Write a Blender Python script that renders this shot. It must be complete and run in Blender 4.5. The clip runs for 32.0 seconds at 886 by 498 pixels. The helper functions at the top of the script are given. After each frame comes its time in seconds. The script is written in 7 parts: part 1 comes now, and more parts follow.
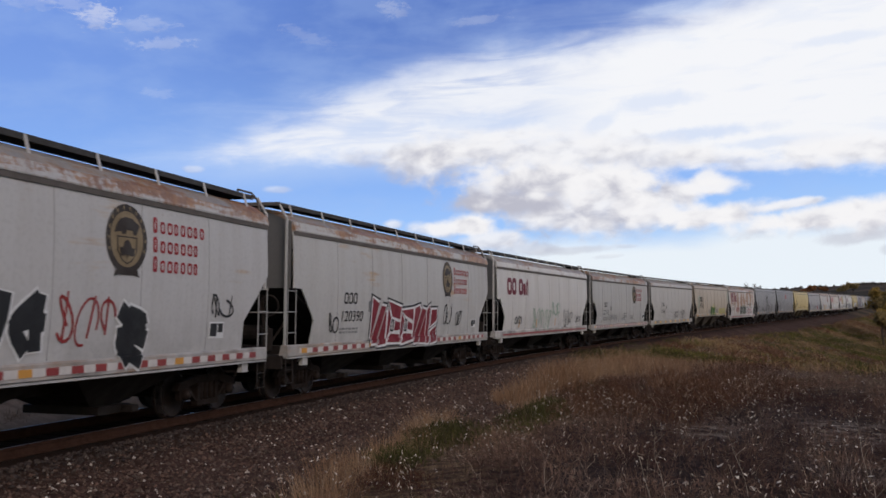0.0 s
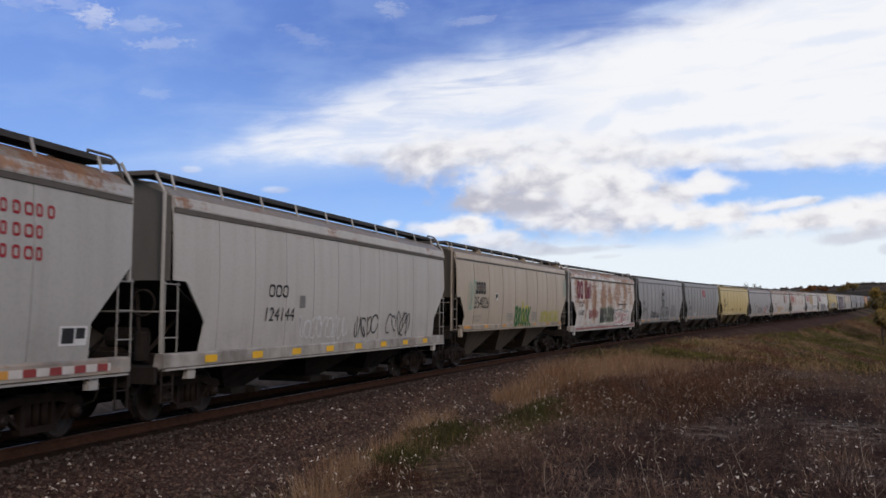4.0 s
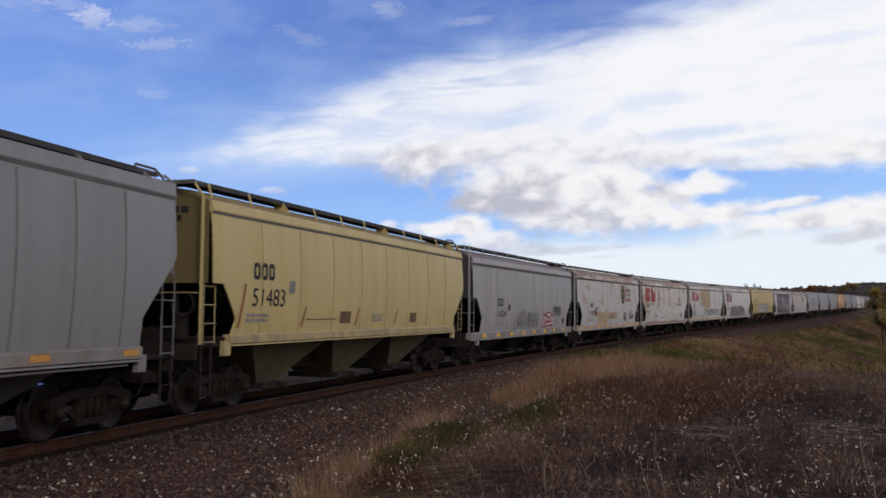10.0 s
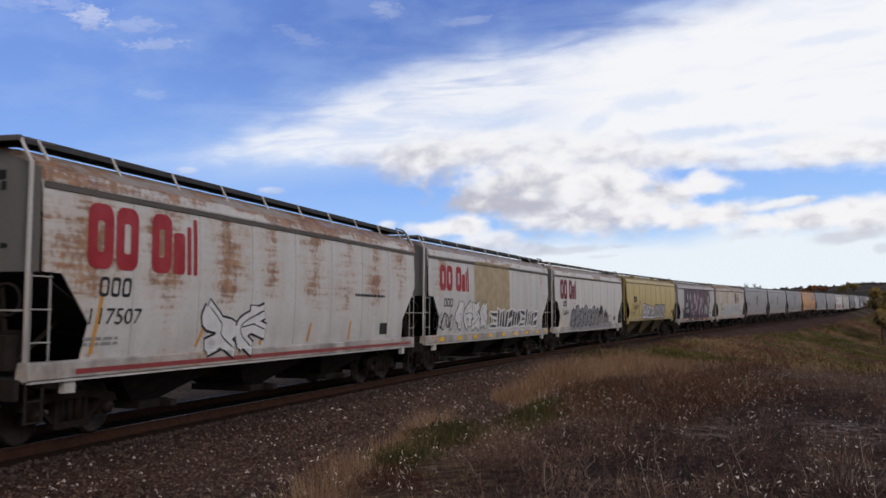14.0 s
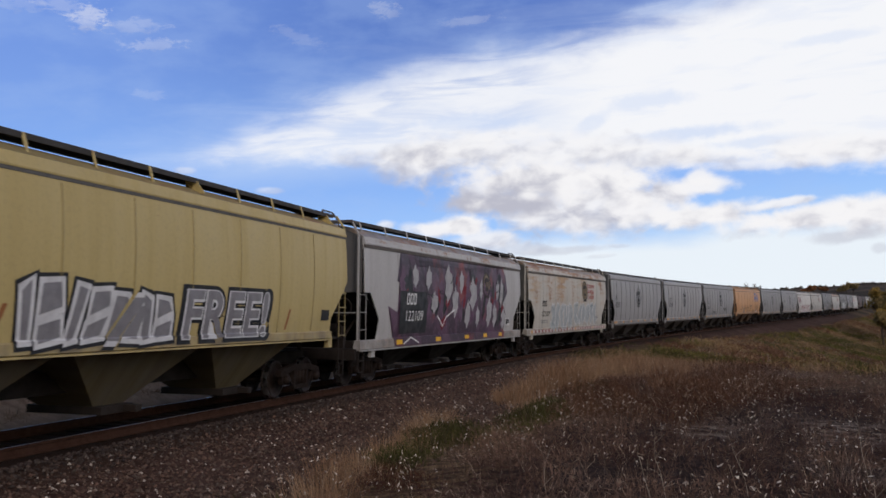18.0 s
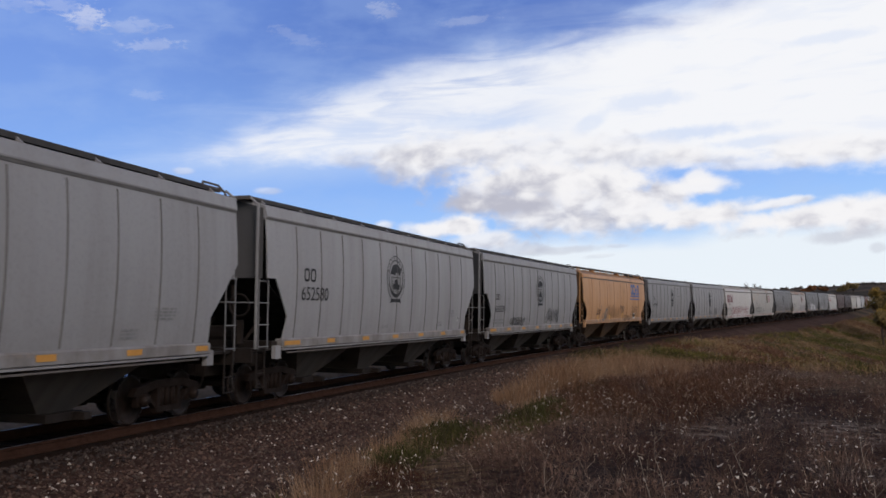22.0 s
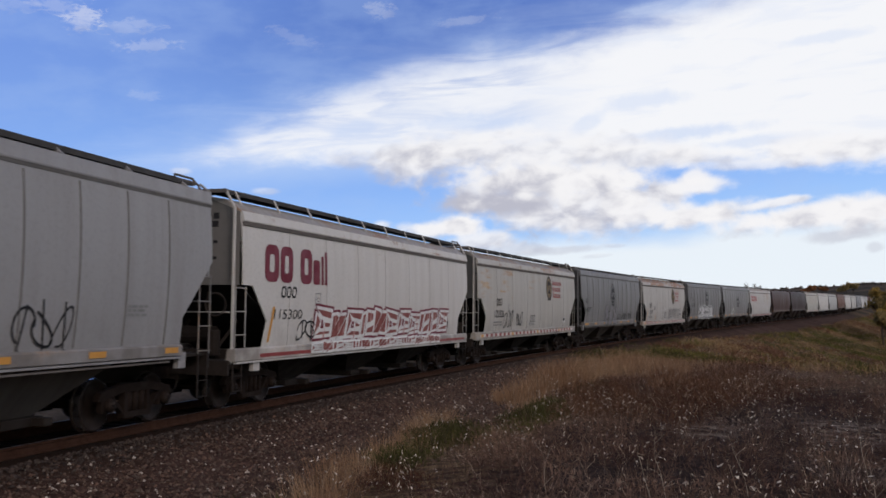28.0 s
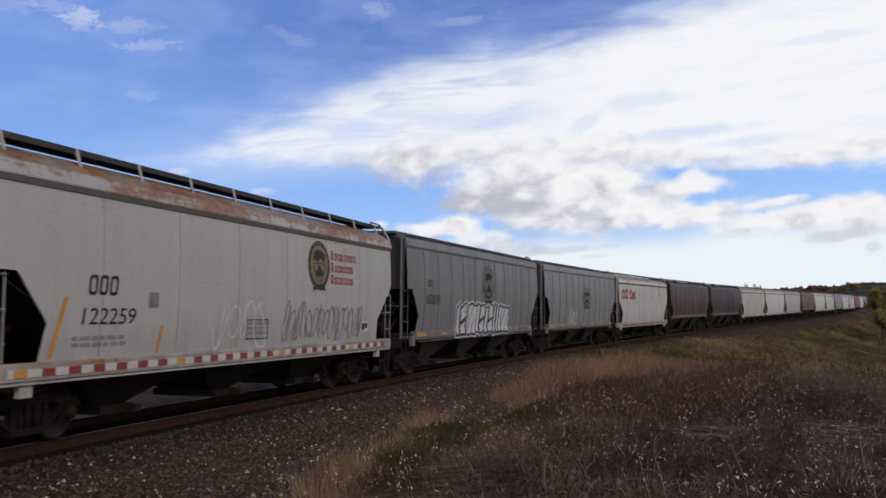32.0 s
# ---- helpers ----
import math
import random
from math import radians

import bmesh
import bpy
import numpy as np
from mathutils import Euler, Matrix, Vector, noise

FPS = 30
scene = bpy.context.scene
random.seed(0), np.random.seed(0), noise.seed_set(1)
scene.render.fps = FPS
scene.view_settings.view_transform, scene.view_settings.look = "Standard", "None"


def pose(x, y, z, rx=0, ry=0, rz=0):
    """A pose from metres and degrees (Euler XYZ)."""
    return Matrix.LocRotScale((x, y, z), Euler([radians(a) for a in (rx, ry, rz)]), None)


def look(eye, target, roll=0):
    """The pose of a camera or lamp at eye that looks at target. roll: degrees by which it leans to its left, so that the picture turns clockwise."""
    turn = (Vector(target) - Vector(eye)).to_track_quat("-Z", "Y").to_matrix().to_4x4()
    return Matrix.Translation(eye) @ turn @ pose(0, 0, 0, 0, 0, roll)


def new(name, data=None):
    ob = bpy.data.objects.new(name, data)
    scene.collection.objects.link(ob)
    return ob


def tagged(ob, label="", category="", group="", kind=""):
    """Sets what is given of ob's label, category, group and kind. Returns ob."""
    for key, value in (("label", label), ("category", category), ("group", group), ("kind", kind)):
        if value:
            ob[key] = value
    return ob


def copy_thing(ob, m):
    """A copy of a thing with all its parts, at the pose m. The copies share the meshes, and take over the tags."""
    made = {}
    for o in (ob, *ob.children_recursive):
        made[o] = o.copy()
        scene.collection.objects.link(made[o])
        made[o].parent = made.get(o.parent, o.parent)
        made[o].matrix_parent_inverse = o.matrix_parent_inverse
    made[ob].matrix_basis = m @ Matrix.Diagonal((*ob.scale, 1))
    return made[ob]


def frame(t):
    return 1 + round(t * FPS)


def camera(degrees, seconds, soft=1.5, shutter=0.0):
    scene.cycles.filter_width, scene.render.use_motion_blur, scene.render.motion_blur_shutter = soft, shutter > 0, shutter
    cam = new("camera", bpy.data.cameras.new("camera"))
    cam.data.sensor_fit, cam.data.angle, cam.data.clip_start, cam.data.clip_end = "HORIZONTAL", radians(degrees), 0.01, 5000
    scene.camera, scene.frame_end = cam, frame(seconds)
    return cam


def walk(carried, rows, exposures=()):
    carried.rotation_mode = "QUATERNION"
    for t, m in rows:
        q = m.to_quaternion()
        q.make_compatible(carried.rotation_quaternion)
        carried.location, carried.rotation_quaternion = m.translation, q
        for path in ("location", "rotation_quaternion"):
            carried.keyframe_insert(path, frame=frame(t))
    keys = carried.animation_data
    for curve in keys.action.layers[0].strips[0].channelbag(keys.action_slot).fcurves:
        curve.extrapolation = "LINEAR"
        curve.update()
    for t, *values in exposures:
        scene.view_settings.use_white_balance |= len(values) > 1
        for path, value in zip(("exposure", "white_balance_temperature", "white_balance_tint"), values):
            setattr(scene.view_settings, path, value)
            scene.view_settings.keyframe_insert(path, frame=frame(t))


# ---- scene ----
# ---- camera: stands still on a tripod ----
EYE = (0.0, 0.0, 1.291)
cam = camera(48.77, 32.0, soft=1.6, shutter=0.12)
walk(cam, [(0.0, look(EYE, (0, 100, 1.291 + 100 * math.tan(0.085817)), -3.614)),
           (32.0, look(EYE, (0, 100, 1.291 + 100 * math.tan(0.085817)), -3.614))])

# ---- world, sun, exposure ----
SUN_ELEVATION, SUN_AZIMUTH = radians(27), radians(150)
world = bpy.data.worlds.new("world")
scene.world = world
world.use_nodes = True
_wn = world.node_tree.nodes
_sky = _wn.new("ShaderNodeTexSky")
_sky.sky_type = "NISHITA"
_sky.sun_disc = False
_sky.sun_elevation, _sky.sun_rotation = SUN_ELEVATION, SUN_AZIMUTH
_sky.dust_density = 1.0
world.node_tree.links.new(_sky.outputs[0], _wn["Background"].inputs[0])
_wn["Background"].inputs[1].default_value = 0.05
sun = new("sun", bpy.data.lights.new("sun", "SUN"))
sun.data.energy = 1.22
sun.data.angle = radians(25)
sun.data.color = (1.0, 0.885, 0.875)
sun.matrix_basis = look((0, 0, 0), (-math.sin(SUN_AZIMUTH) * math.cos(SUN_ELEVATION), -math.cos(SUN_AZIMUTH) * math.cos(SUN_ELEVATION), -math.sin(SUN_ELEVATION)))
scene.view_settings.exposure = 0.0

# ---- the line of the track ----
# curvature by distance along the track, then heading and place by summing up
STEP = 1.0
SS = np.arange(-560.0, 980.0, STEP)
KAPPA = np.interp(SS, [-190, -60, 0, 60, 120, 180, 240, 320], [0, 0.00385, 0.00385, 0.002101, 0.000583, -0.000036, -0.000058, -0.000191])
KAPPA[SS > 420] = 0.0
_i0 = int(560 / STEP)
HEAD = np.cumsum(KAPPA) * STEP
HEAD = HEAD - HEAD[_i0] + 0.198094
TX = np.cumsum(np.sin(HEAD)) * STEP
TY = np.cumsum(np.cos(HEAD)) * STEP
TX = TX - TX[_i0] - 10.884
TY = TY - TY[_i0]
CANT = 0.0763


def cant_at(s):
    return CANT * float(np.interp(s, [-200, -60, 90, 200], [0, 1, 1, 0]))


def track_point(s, lat=0.0, z=0.0):
    """A place by distance along the track, distance to the right of its centre line, and height over the near rail."""
    x, y, th, c = float(np.interp(s, SS, TX)), float(np.interp(s, SS, TY)), float(np.interp(s, SS, HEAD)), cant_at(s)
    l = lat * math.cos(c) + z * math.sin(c)
    return Vector((x + l * math.cos(th), y - l * math.sin(th), z * math.cos(c) - lat * math.sin(c) + 0.75 * math.sin(c)))


def track_pose(s, half=0.0):
    a, b = track_point(s - max(half, 0.5)), track_point(s + max(half, 0.5))
    m = (a + b) / 2
    c = cant_at(s)
    return pose(m.x, m.y, 0.75 * math.sin(c), 0, math.degrees(c), -math.degrees(math.atan2(b.x - a.x, b.y - a.y)))


def run_of_train(t):
    """How far the train has come since the start: it gains a little speed."""
    return 14.93 * t + 0.008 * t * t


# ---- node helpers ----
class Mat:
    """A small builder for node materials."""

    def __init__(self, name):
        self.m = bpy.data.materials.new(name)
        self.m.use_nodes = True
        self.t = self.m.node_tree
        self.bsdf = self.t.nodes["Principled BSDF"]
        self.coord = self.t.nodes.new("ShaderNodeTexCoord")

    def link(self, a, b):
        self.t.links.new(a, b)

    def set(self, sock, v):
        if isinstance(v, bpy.types.NodeSocket):
            self.link(v, sock)
        else:
            if isinstance(v, (tuple, list)) and len(v) == 3 and sock.type == "RGBA":
                v = (*v, 1)
            sock.default_value = v

    def scaled(self, scale, src=None, loc=(0, 0, 0), rot=(0, 0, 0)):
        n = self.t.nodes.new("ShaderNodeMapping")
        self.link(src or self.coord.outputs["Object"], n.inputs[0])
        n.inputs["Scale"].default_value = scale
        n.inputs["Location"].default_value = loc
        n.inputs["Rotation"].default_value = rot
        return n.outputs[0]

    def noise(self, scale, detail=4, rough=0.55, vec=None, dist=0.0):
        n = self.t.nodes.new("ShaderNodeTexNoise")
        n.inputs["Scale"].default_value = scale
        n.inputs["Detail"].default_value = detail
        n.inputs["Roughness"].default_value = rough
        n.inputs["Distortion"].default_value = dist
        self.link(vec or self.coord.outputs["Object"], n.inputs["Vector"])
        return n.outputs["Fac"]

    def voronoi(self, scale, vec=None, out="Color"):
        n = self.t.nodes.new("ShaderNodeTexVoronoi")
        n.inputs["Scale"].default_value = scale
        self.link(vec or self.coord.outputs["Object"], n.inputs["Vector"])
        return n.outputs[out]

    def math(self, op, a, b=0.0, c=0.0, clamp=False):
        n = self.t.nodes.new("ShaderNodeMath")
        n.operation = op
        n.use_clamp = clamp
        for s, v in zip(n.inputs, (a, b, c)):
            self.set(s, v)
        return n.outputs[0]

    def ramp(self, fac, lo, hi, a=0.0, b=1.0):
        n = self.t.nodes.new("ShaderNodeMapRange")
        n.interpolation_type = "SMOOTHSTEP"
        self.set(n.inputs[0], fac)
        for i, v in enumerate((lo, hi, a, b)):
            self.set(n.inputs[i + 1], v)
        return n.outputs[0]

    def mix(self, fac, a, b, mode="MIX"):
        n = self.t.nodes.new("ShaderNodeMix")
        n.data_type = "RGBA"
        n.blend_type = mode
        self.set(n.inputs[0], fac)
        self.set(n.inputs[6], a)
        self.set(n.inputs[7], b)
        return n.outputs[2]

    def axis(self, name, src=None):
        n = self.t.nodes.new("ShaderNodeSeparateXYZ")
        self.link(src or self.coord.outputs["Object"], n.inputs[0])
        return n.outputs["XYZ".index(name)]

    def random(self):
        return self.t.nodes.new("ShaderNodeObjectInfo").outputs["Random"]

    def island(self):
        return self.t.nodes.new("ShaderNodeNewGeometry").outputs["Random Per Island"]

    def attribute(self, name):
        n = self.t.nodes.new("ShaderNodeAttribute")
        n.attribute_name = name
        return n.outputs["Fac"]

    def bump(self, height, strength=0.3, distance=0.02):
        n = self.t.nodes.new("ShaderNodeBump")
        n.inputs["Strength"].default_value = strength
        n.inputs["Distance"].default_value = distance
        self.link(height, n.inputs["Height"])
        self.link(n.outputs[0], self.bsdf.inputs["Normal"])

    def done(self, color, rough=0.6, metal=0.0, spec=0.5):
        self.set(self.bsdf.inputs["Base Color"], color)
        self.set(self.bsdf.inputs["Roughness"], rough)
        self.set(self.bsdf.inputs["Metallic"], metal)
        self.set(self.bsdf.inputs["Specular IOR Level"], spec)
        return self.m


RUST_DARK, RUST_LIGHT = (0.20, 0.080, 0.034), (0.40, 0.195, 0.078)


def car_paint(name, rgb, rust=0.0, eave=0.0, grime=0.5, shift=0.0, rough=0.5, panel=0.0, start=0.0, stain=0.0):
    """Weathered enamel: streaks of dirt run down it; rust comes through in patches and along the eave."""
    k = Mat(name)
    sh = k.scaled((1, 1, 1), loc=(shift, shift * 1.7, 0))
    streak = k.noise(1.0, 4, 0.6, k.scaled((0.6, 2.6, 0.22), loc=(shift, shift, 0)))
    blotch = k.noise(0.55, 5, 0.6, sh)
    fine = k.noise(14, 3, 0.6, sh)
    dirt = k.math("MULTIPLY", k.ramp(streak, 0.42, 0.8), 0.42 * grime)
    col = k.mix(dirt, rgb, tuple(c * f for c, f in zip(rgb, (0.62, 0.58, 0.52))))
    col = k.mix(k.math("MULTIPLY", k.ramp(blotch, 0.35, 0.7), 0.35 * grime), col, tuple(c * 0.78 for c in rgb))
    z = k.axis("Z")
    low = k.math("MULTIPLY", k.ramp(z, 2.3, 1.2), k.ramp(k.noise(1.3, 4, 0.6, sh), 0.3, 0.7))
    col = k.mix(k.math("MULTIPLY", low, 0.5 * grime), col, (0.13, 0.11, 0.095))
    if rust or eave:
        patch = k.noise(0.5, 6, 0.65, k.scaled((1, 0.8, 0.9), loc=(shift * 3, shift, 2)), 0.4)
        run = k.noise(1.0, 3, 0.6, k.scaled((0.6, 3.4, 0.8), loc=(shift, 3 + shift, 0)))
        both = k.math("ADD", patch, k.math("MULTIPLY", k.math("SUBTRACT", run, 0.5), 0.16))
        fleck = k.math("MULTIPLY", k.math("SUBTRACT", k.noise(9, 4, 0.7, sh), 0.5), 0.40)
        both = k.math("ADD", both, fleck)
        bars = k.math("MULTIPLY", k.math("SUBTRACT", k.noise(1.0, 3, 0.6, k.scaled((0.2, 0.7, 11.0), loc=(0, shift, 0))), 0.5), 0.42)
        both = k.math("ADD", both, bars)
        if panel:
            # rust breaks out in the middle of each panel, away from the seams and the sill
            f = k.math("FRACT", k.math("MULTIPLY_ADD", k.axis("Y"), 1 / panel, start / panel))
            mid = k.math("MULTIPLY", k.math("ABSOLUTE", k.math("SUBTRACT", f, 0.5)), -0.44)
            low_ = k.math("MULTIPLY", k.ramp(z, 2.75, 1.75), -0.22)
            both = k.math("ADD", both, k.math("ADD", k.math("ADD", mid, 0.15), low_))
        edge = 0.71 - 0.27 * rust
        m1 = k.ramp(both, edge, edge + 0.16)
        m1 = k.math("MULTIPLY", m1, 1.0 if rust else 0.0)
        up = k.math("MULTIPLY", k.ramp(z, 3.6, 4.3), eave)
        m2 = k.ramp(k.math("ADD", both, k.math("MULTIPLY", up, 0.24)), 0.66 - 0.09 * eave, 0.82 - 0.09 * eave)
        m2 = k.math("MULTIPLY", m2, k.math("MULTIPLY", k.ramp(z, 3.2, 4.1), 1.0 if eave else 0.0))
        mask = k.math("MAXIMUM", m1, m2)
        rcol = k.mix(k.ramp(k.noise(3.2, 5, 0.65, sh), 0.35, 0.68), RUST_DARK, RUST_LIGHT)
        halo = k.math("MULTIPLY", k.ramp(both, edge - 0.14, edge + 0.08), 0.55 if rust else 0.0)
        col = k.mix(halo, col, k.mix(0.5, rgb, (0.42, 0.25, 0.11)))
        col = k.mix(k.math("MULTIPLY", mask, 0.88), col, rcol)
    if stain:
        # tan stains lie in level smears on the upper half
        smear = k.noise(1.0, 4, 0.6, k.scaled((0.2, 0.55, 5.0), loc=(0, shift * 1.3, shift)))
        where = k.noise(0.42, 3, 0.5, k.scaled((1, 0.8, 0.7), loc=(0, shift * 2.1, 5)))
        m3 = k.math("ADD", k.math("MULTIPLY", smear, 0.55), k.math("MULTIPLY", where, 0.75))
        m3 = k.math("MULTIPLY", k.ramp(m3, 0.80 - 0.14 * stain, 0.93 - 0.14 * stain), k.ramp(z, 2.15, 2.75))
        col = k.mix(k.math("MULTIPLY", m3, 0.80), col, k.mix(k.ramp(k.noise(2.4, 5, 0.65, sh), 0.38, 0.68), (0.50, 0.345, 0.185), (0.36, 0.185, 0.075)))
    col = k.mix(k.math("MULTIPLY", k.ramp(fine, 0.45, 0.7), 0.10), col, (0.07, 0.06, 0.05))
    k.bump(k.noise(1.6, 3, 0.5, k.scaled((0.3, 1.2, 0.8))), 0.12, 0.03)
    return k.done(col, k.ramp(streak, 0.3, 0.7, rough - 0.08, rough + 0.14), 0.0, 0.35)


def plain(name, rgb, rough=0.6, metal=0.0, vary=0.35, scale=3.0, spec=0.3):
    """A worn surface of one colour, uneven at two scales."""
    k = Mat(name)
    a, b = k.noise(scale, 4, 0.6), k.noise(scale * 9, 3, 0.6)
    col = k.mix(k.math("MULTIPLY", k.ramp(a, 0.35, 0.7), vary), rgb, tuple(c * 0.5 for c in rgb))
    col = k.mix(k.math("MULTIPLY", k.ramp(b, 0.5, 0.75), vary * 0.6), col, tuple(min(1, c * 1.5 + 0.01) for c in rgb))
    return k.done(col, k.ramp(a, 0.3, 0.7, rough - 0.08, min(1, rough + 0.12)), metal, spec)


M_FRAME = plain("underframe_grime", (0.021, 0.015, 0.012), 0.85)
M_TRUCK = plain("truck_rust", (0.016, 0.010, 0.0075), 0.85, 0.0, 0.5, 5, 0.15)
M_WHEEL = plain("wheel_steel", (0.022, 0.014, 0.011), 0.65, 0.2, 0.4, 4)
M_TREAD = plain("wheel_tread_steel", (0.55, 0.55, 0.56), 0.25, 1.0, 0.2)
M_BOARD = plain("running_board_steel", (0.055, 0.052, 0.050), 0.75)
M_SLOPE = plain("slope_sheet_shade", (0.014, 0.013, 0.013), 0.85)
M_LIP = plain("flange_dirty_grey", (0.13, 0.115, 0.105), 0.8)
# M_SEAM: dark grey stands for the recess shadow at ribs and under the eave
M_SEAM = plain("seam_dirt", (0.15, 0.145, 0.14), 0.8)
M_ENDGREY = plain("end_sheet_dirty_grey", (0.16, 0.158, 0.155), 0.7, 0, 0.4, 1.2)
M_RAILSIDE = plain("rail_rust", (0.046, 0.022, 0.014), 0.9, 0.0, 0.5, 6, 0.08)
M_RAILTOP = plain("rail_polished_steel", (0.52, 0.51, 0.50), 0.34, 1.0, 0.15, 2)
M_TIE = plain("tie_creosote_wood", (0.022, 0.017, 0.014), 0.95, 0, 0.5, 4, 0.02)
M_RED, M_WHITE, M_YEL, M_ORANGE = (plain("reflector_red", (0.28, 0.045, 0.045), 0.4, 0, 0.35), plain("reflector_white", (0.62, 0.58, 0.55), 0.4, 0, 0.3),
                                   plain("reflector_yellow", (0.85, 0.48, 0.02), 0.4, 0, 0.2), plain("reflector_orange", (0.62, 0.30, 0.06), 0.45, 0, 0.3))
M_LBLACK = plain("lettering_black", (0.022, 0.022, 0.024), 0.6, 0, 0.2)
M_LRED = plain("lettering_red", (0.36, 0.020, 0.030), 0.55, 0, 0.3)
M_LCRIM = plain("lettering_maroon", (0.17, 0.014, 0.032), 0.55, 0, 0.3)
M_LBLUE = plain("lettering_blue", (0.08, 0.15, 0.36), 0.55, 0, 0.3)
M_FAINT = plain("lettering_faded_grey", (0.26, 0.26, 0.26), 0.7, 0, 0.3)
M_GOLD = plain("emblem_gold", (0.26, 0.195, 0.11), 0.6, 0, 0.4)
M_LWHITE = plain("lettering_white", (0.72, 0.72, 0.71), 0.55, 0, 0.2)


# ---- mesh helpers ----
class Shape:
    """Vertices and faces, gathered from simple solids."""

    def __init__(self):
        self.v, self.f = [], []

    def add(self, verts, faces):
        o = len(self.v)
        self.v += [tuple(p) for p in verts]
        self.f += [tuple(o + i for i in q) for q in faces]
        return self

    def box(self, x0, x1, y0, y1, z0, z1, m=None, taper=1.0):
        cx, cy = (x0 + x1) / 2, (y0 + y1) / 2
        vs = [Vector((x, y, z0)) for x, y in ((x0, y0), (x1, y0), (x1, y1), (x0, y1))]
        vs += [Vector((cx + (x - cx) * taper, cy + (y - cy) * taper, z1)) for x, y in ((x0, y0), (x1, y0), (x1, y1), (x0, y1))]
        if m:
            vs = [m @ p for p in vs]
        return self.add(vs, [(0, 3, 2, 1), (4, 5, 6, 7), (0, 1, 5, 4), (1, 2, 6, 5), (2, 3, 7, 6), (3, 0, 4, 7)])

    def rod(self, a, b, r, n=6, r2=None):
        a, b = Vector(a), Vector(b)
        d = (b - a).normalized()
        u = d.orthogonal().normalized()
        w = d.cross(u)
        r2 = r if r2 is None else r2
        vs = [a + (u * math.cos(t) + w * math.sin(t)) * r for t in (2 * math.pi * i / n for i in range(n))]
        vs += [b + (u * math.cos(t) + w * math.sin(t)) * r2 for t in (2 * math.pi * i / n for i in range(n))]
        return self.add(vs, [(i, (i + 1) % n, n + (i + 1) % n, n + i) for i in range(n)] + [tuple(range(n))[::-1], tuple(range(n, 2 * n))])

    def wire(self, pts, r, n=5):
        for a, b in zip(pts, pts[1:]):
            self.rod(a, b, r, n)
        return self

    def lathe_x(self, profile, c, n=20):
        """A solid turned about an axis along x; profile: (x, radius)."""
        k = len(profile)
        vs = [(c[0] + x, c[1] + r * math.cos(2 * math.pi * j / n), c[2] + r * math.sin(2 * math.pi * j / n)) for j in range(n) for x, r in profile]
        fs = [(j * k + i, ((j + 1) % n) * k + i, ((j + 1) % n) * k + i + 1, j * k + i + 1) for j in range(n) for i in range(k - 1)]
        return self.add(vs, fs)

    def prism_x(self, poly, x0, x1):
        """A polygon in (y, z), pushed along x."""
        n = len(poly)
        vs = [(x0, y, z) for y, z in poly] + [(x1, y, z) for y, z in poly]
        return self.add(vs, [tuple(range(n))[::-1], tuple(range(n, 2 * n))] + [(i, (i + 1) % n, n + (i + 1) % n, n + i) for i in range(n)])

    def prism_y(self, poly, y0, y1):
        """A polygon in (x, z), pushed along y."""
        n = len(poly)
        vs = [(x, y0, z) for x, z in poly] + [(x, y1, z) for x, z in poly]
        return self.add(vs, [tuple(range(n)), tuple(range(n, 2 * n))[::-1]] + [(i, n + i, n + (i + 1) % n, (i + 1) % n) for i in range(n)])

    def mesh(self, name, smooth=False, mats=()):
        me = bpy.data.meshes.new(name)
        me.from_pydata(self.v, [], self.f)
        bm = bmesh.new()
        bm.from_mesh(me)
        bmesh.ops.recalc_face_normals(bm, faces=bm.faces)
        bm.to_mesh(me)
        bm.free()
        if smooth:
            me.polygons.foreach_set("use_smooth", [True] * len(me.polygons))
        for m in mats:
            me.materials.append(m)
        return me


def part(name, shape, material, parent, label="", smooth=False, at=None):
    me = shape if isinstance(shape, bpy.types.Mesh) else shape.mesh(name, smooth, (material,))
    ob = new(name, me)
    if parent:
        ob.parent = parent
    if at:
        ob.matrix_basis = at
    return tagged(ob, label) if label else ob

# ---- sky backdrop: blue air and drifting clouds ----
def blob(k, uv, puffy, cu, cv, ru, rv, rot, grain):
    """A ragged oval in the sky, in degrees: how much of it covers a place, and how high in it that lies."""
    s = k.t.nodes.new("ShaderNodeVectorMath")
    s.operation = "SUBTRACT"
    k.link(uv, s.inputs[0])
    s.inputs[1].default_value = (cu, cv, 0)
    r = k.t.nodes.new("ShaderNodeVectorRotate")
    r.rotation_type = "Z_AXIS"
    k.link(s.outputs[0], r.inputs["Vector"])
    r.inputs["Angle"].default_value = -radians(rot)
    d = k.t.nodes.new("ShaderNodeVectorMath")
    d.operation = "MULTIPLY"
    k.link(r.outputs[0], d.inputs[0])
    d.inputs[1].default_value = (1 / ru, 1 / rv, 0)
    ln = k.t.nodes.new("ShaderNodeVectorMath")
    ln.operation = "LENGTH"
    k.link(d.outputs[0], ln.inputs[0])
    dist = k.math("ADD", ln.outputs["Value"], k.math("MULTIPLY", k.math("SUBTRACT", puffy, 0.5), grain))
    return k.ramp(dist, 1.35, 0.45), k.axis("Y", d.outputs[0])


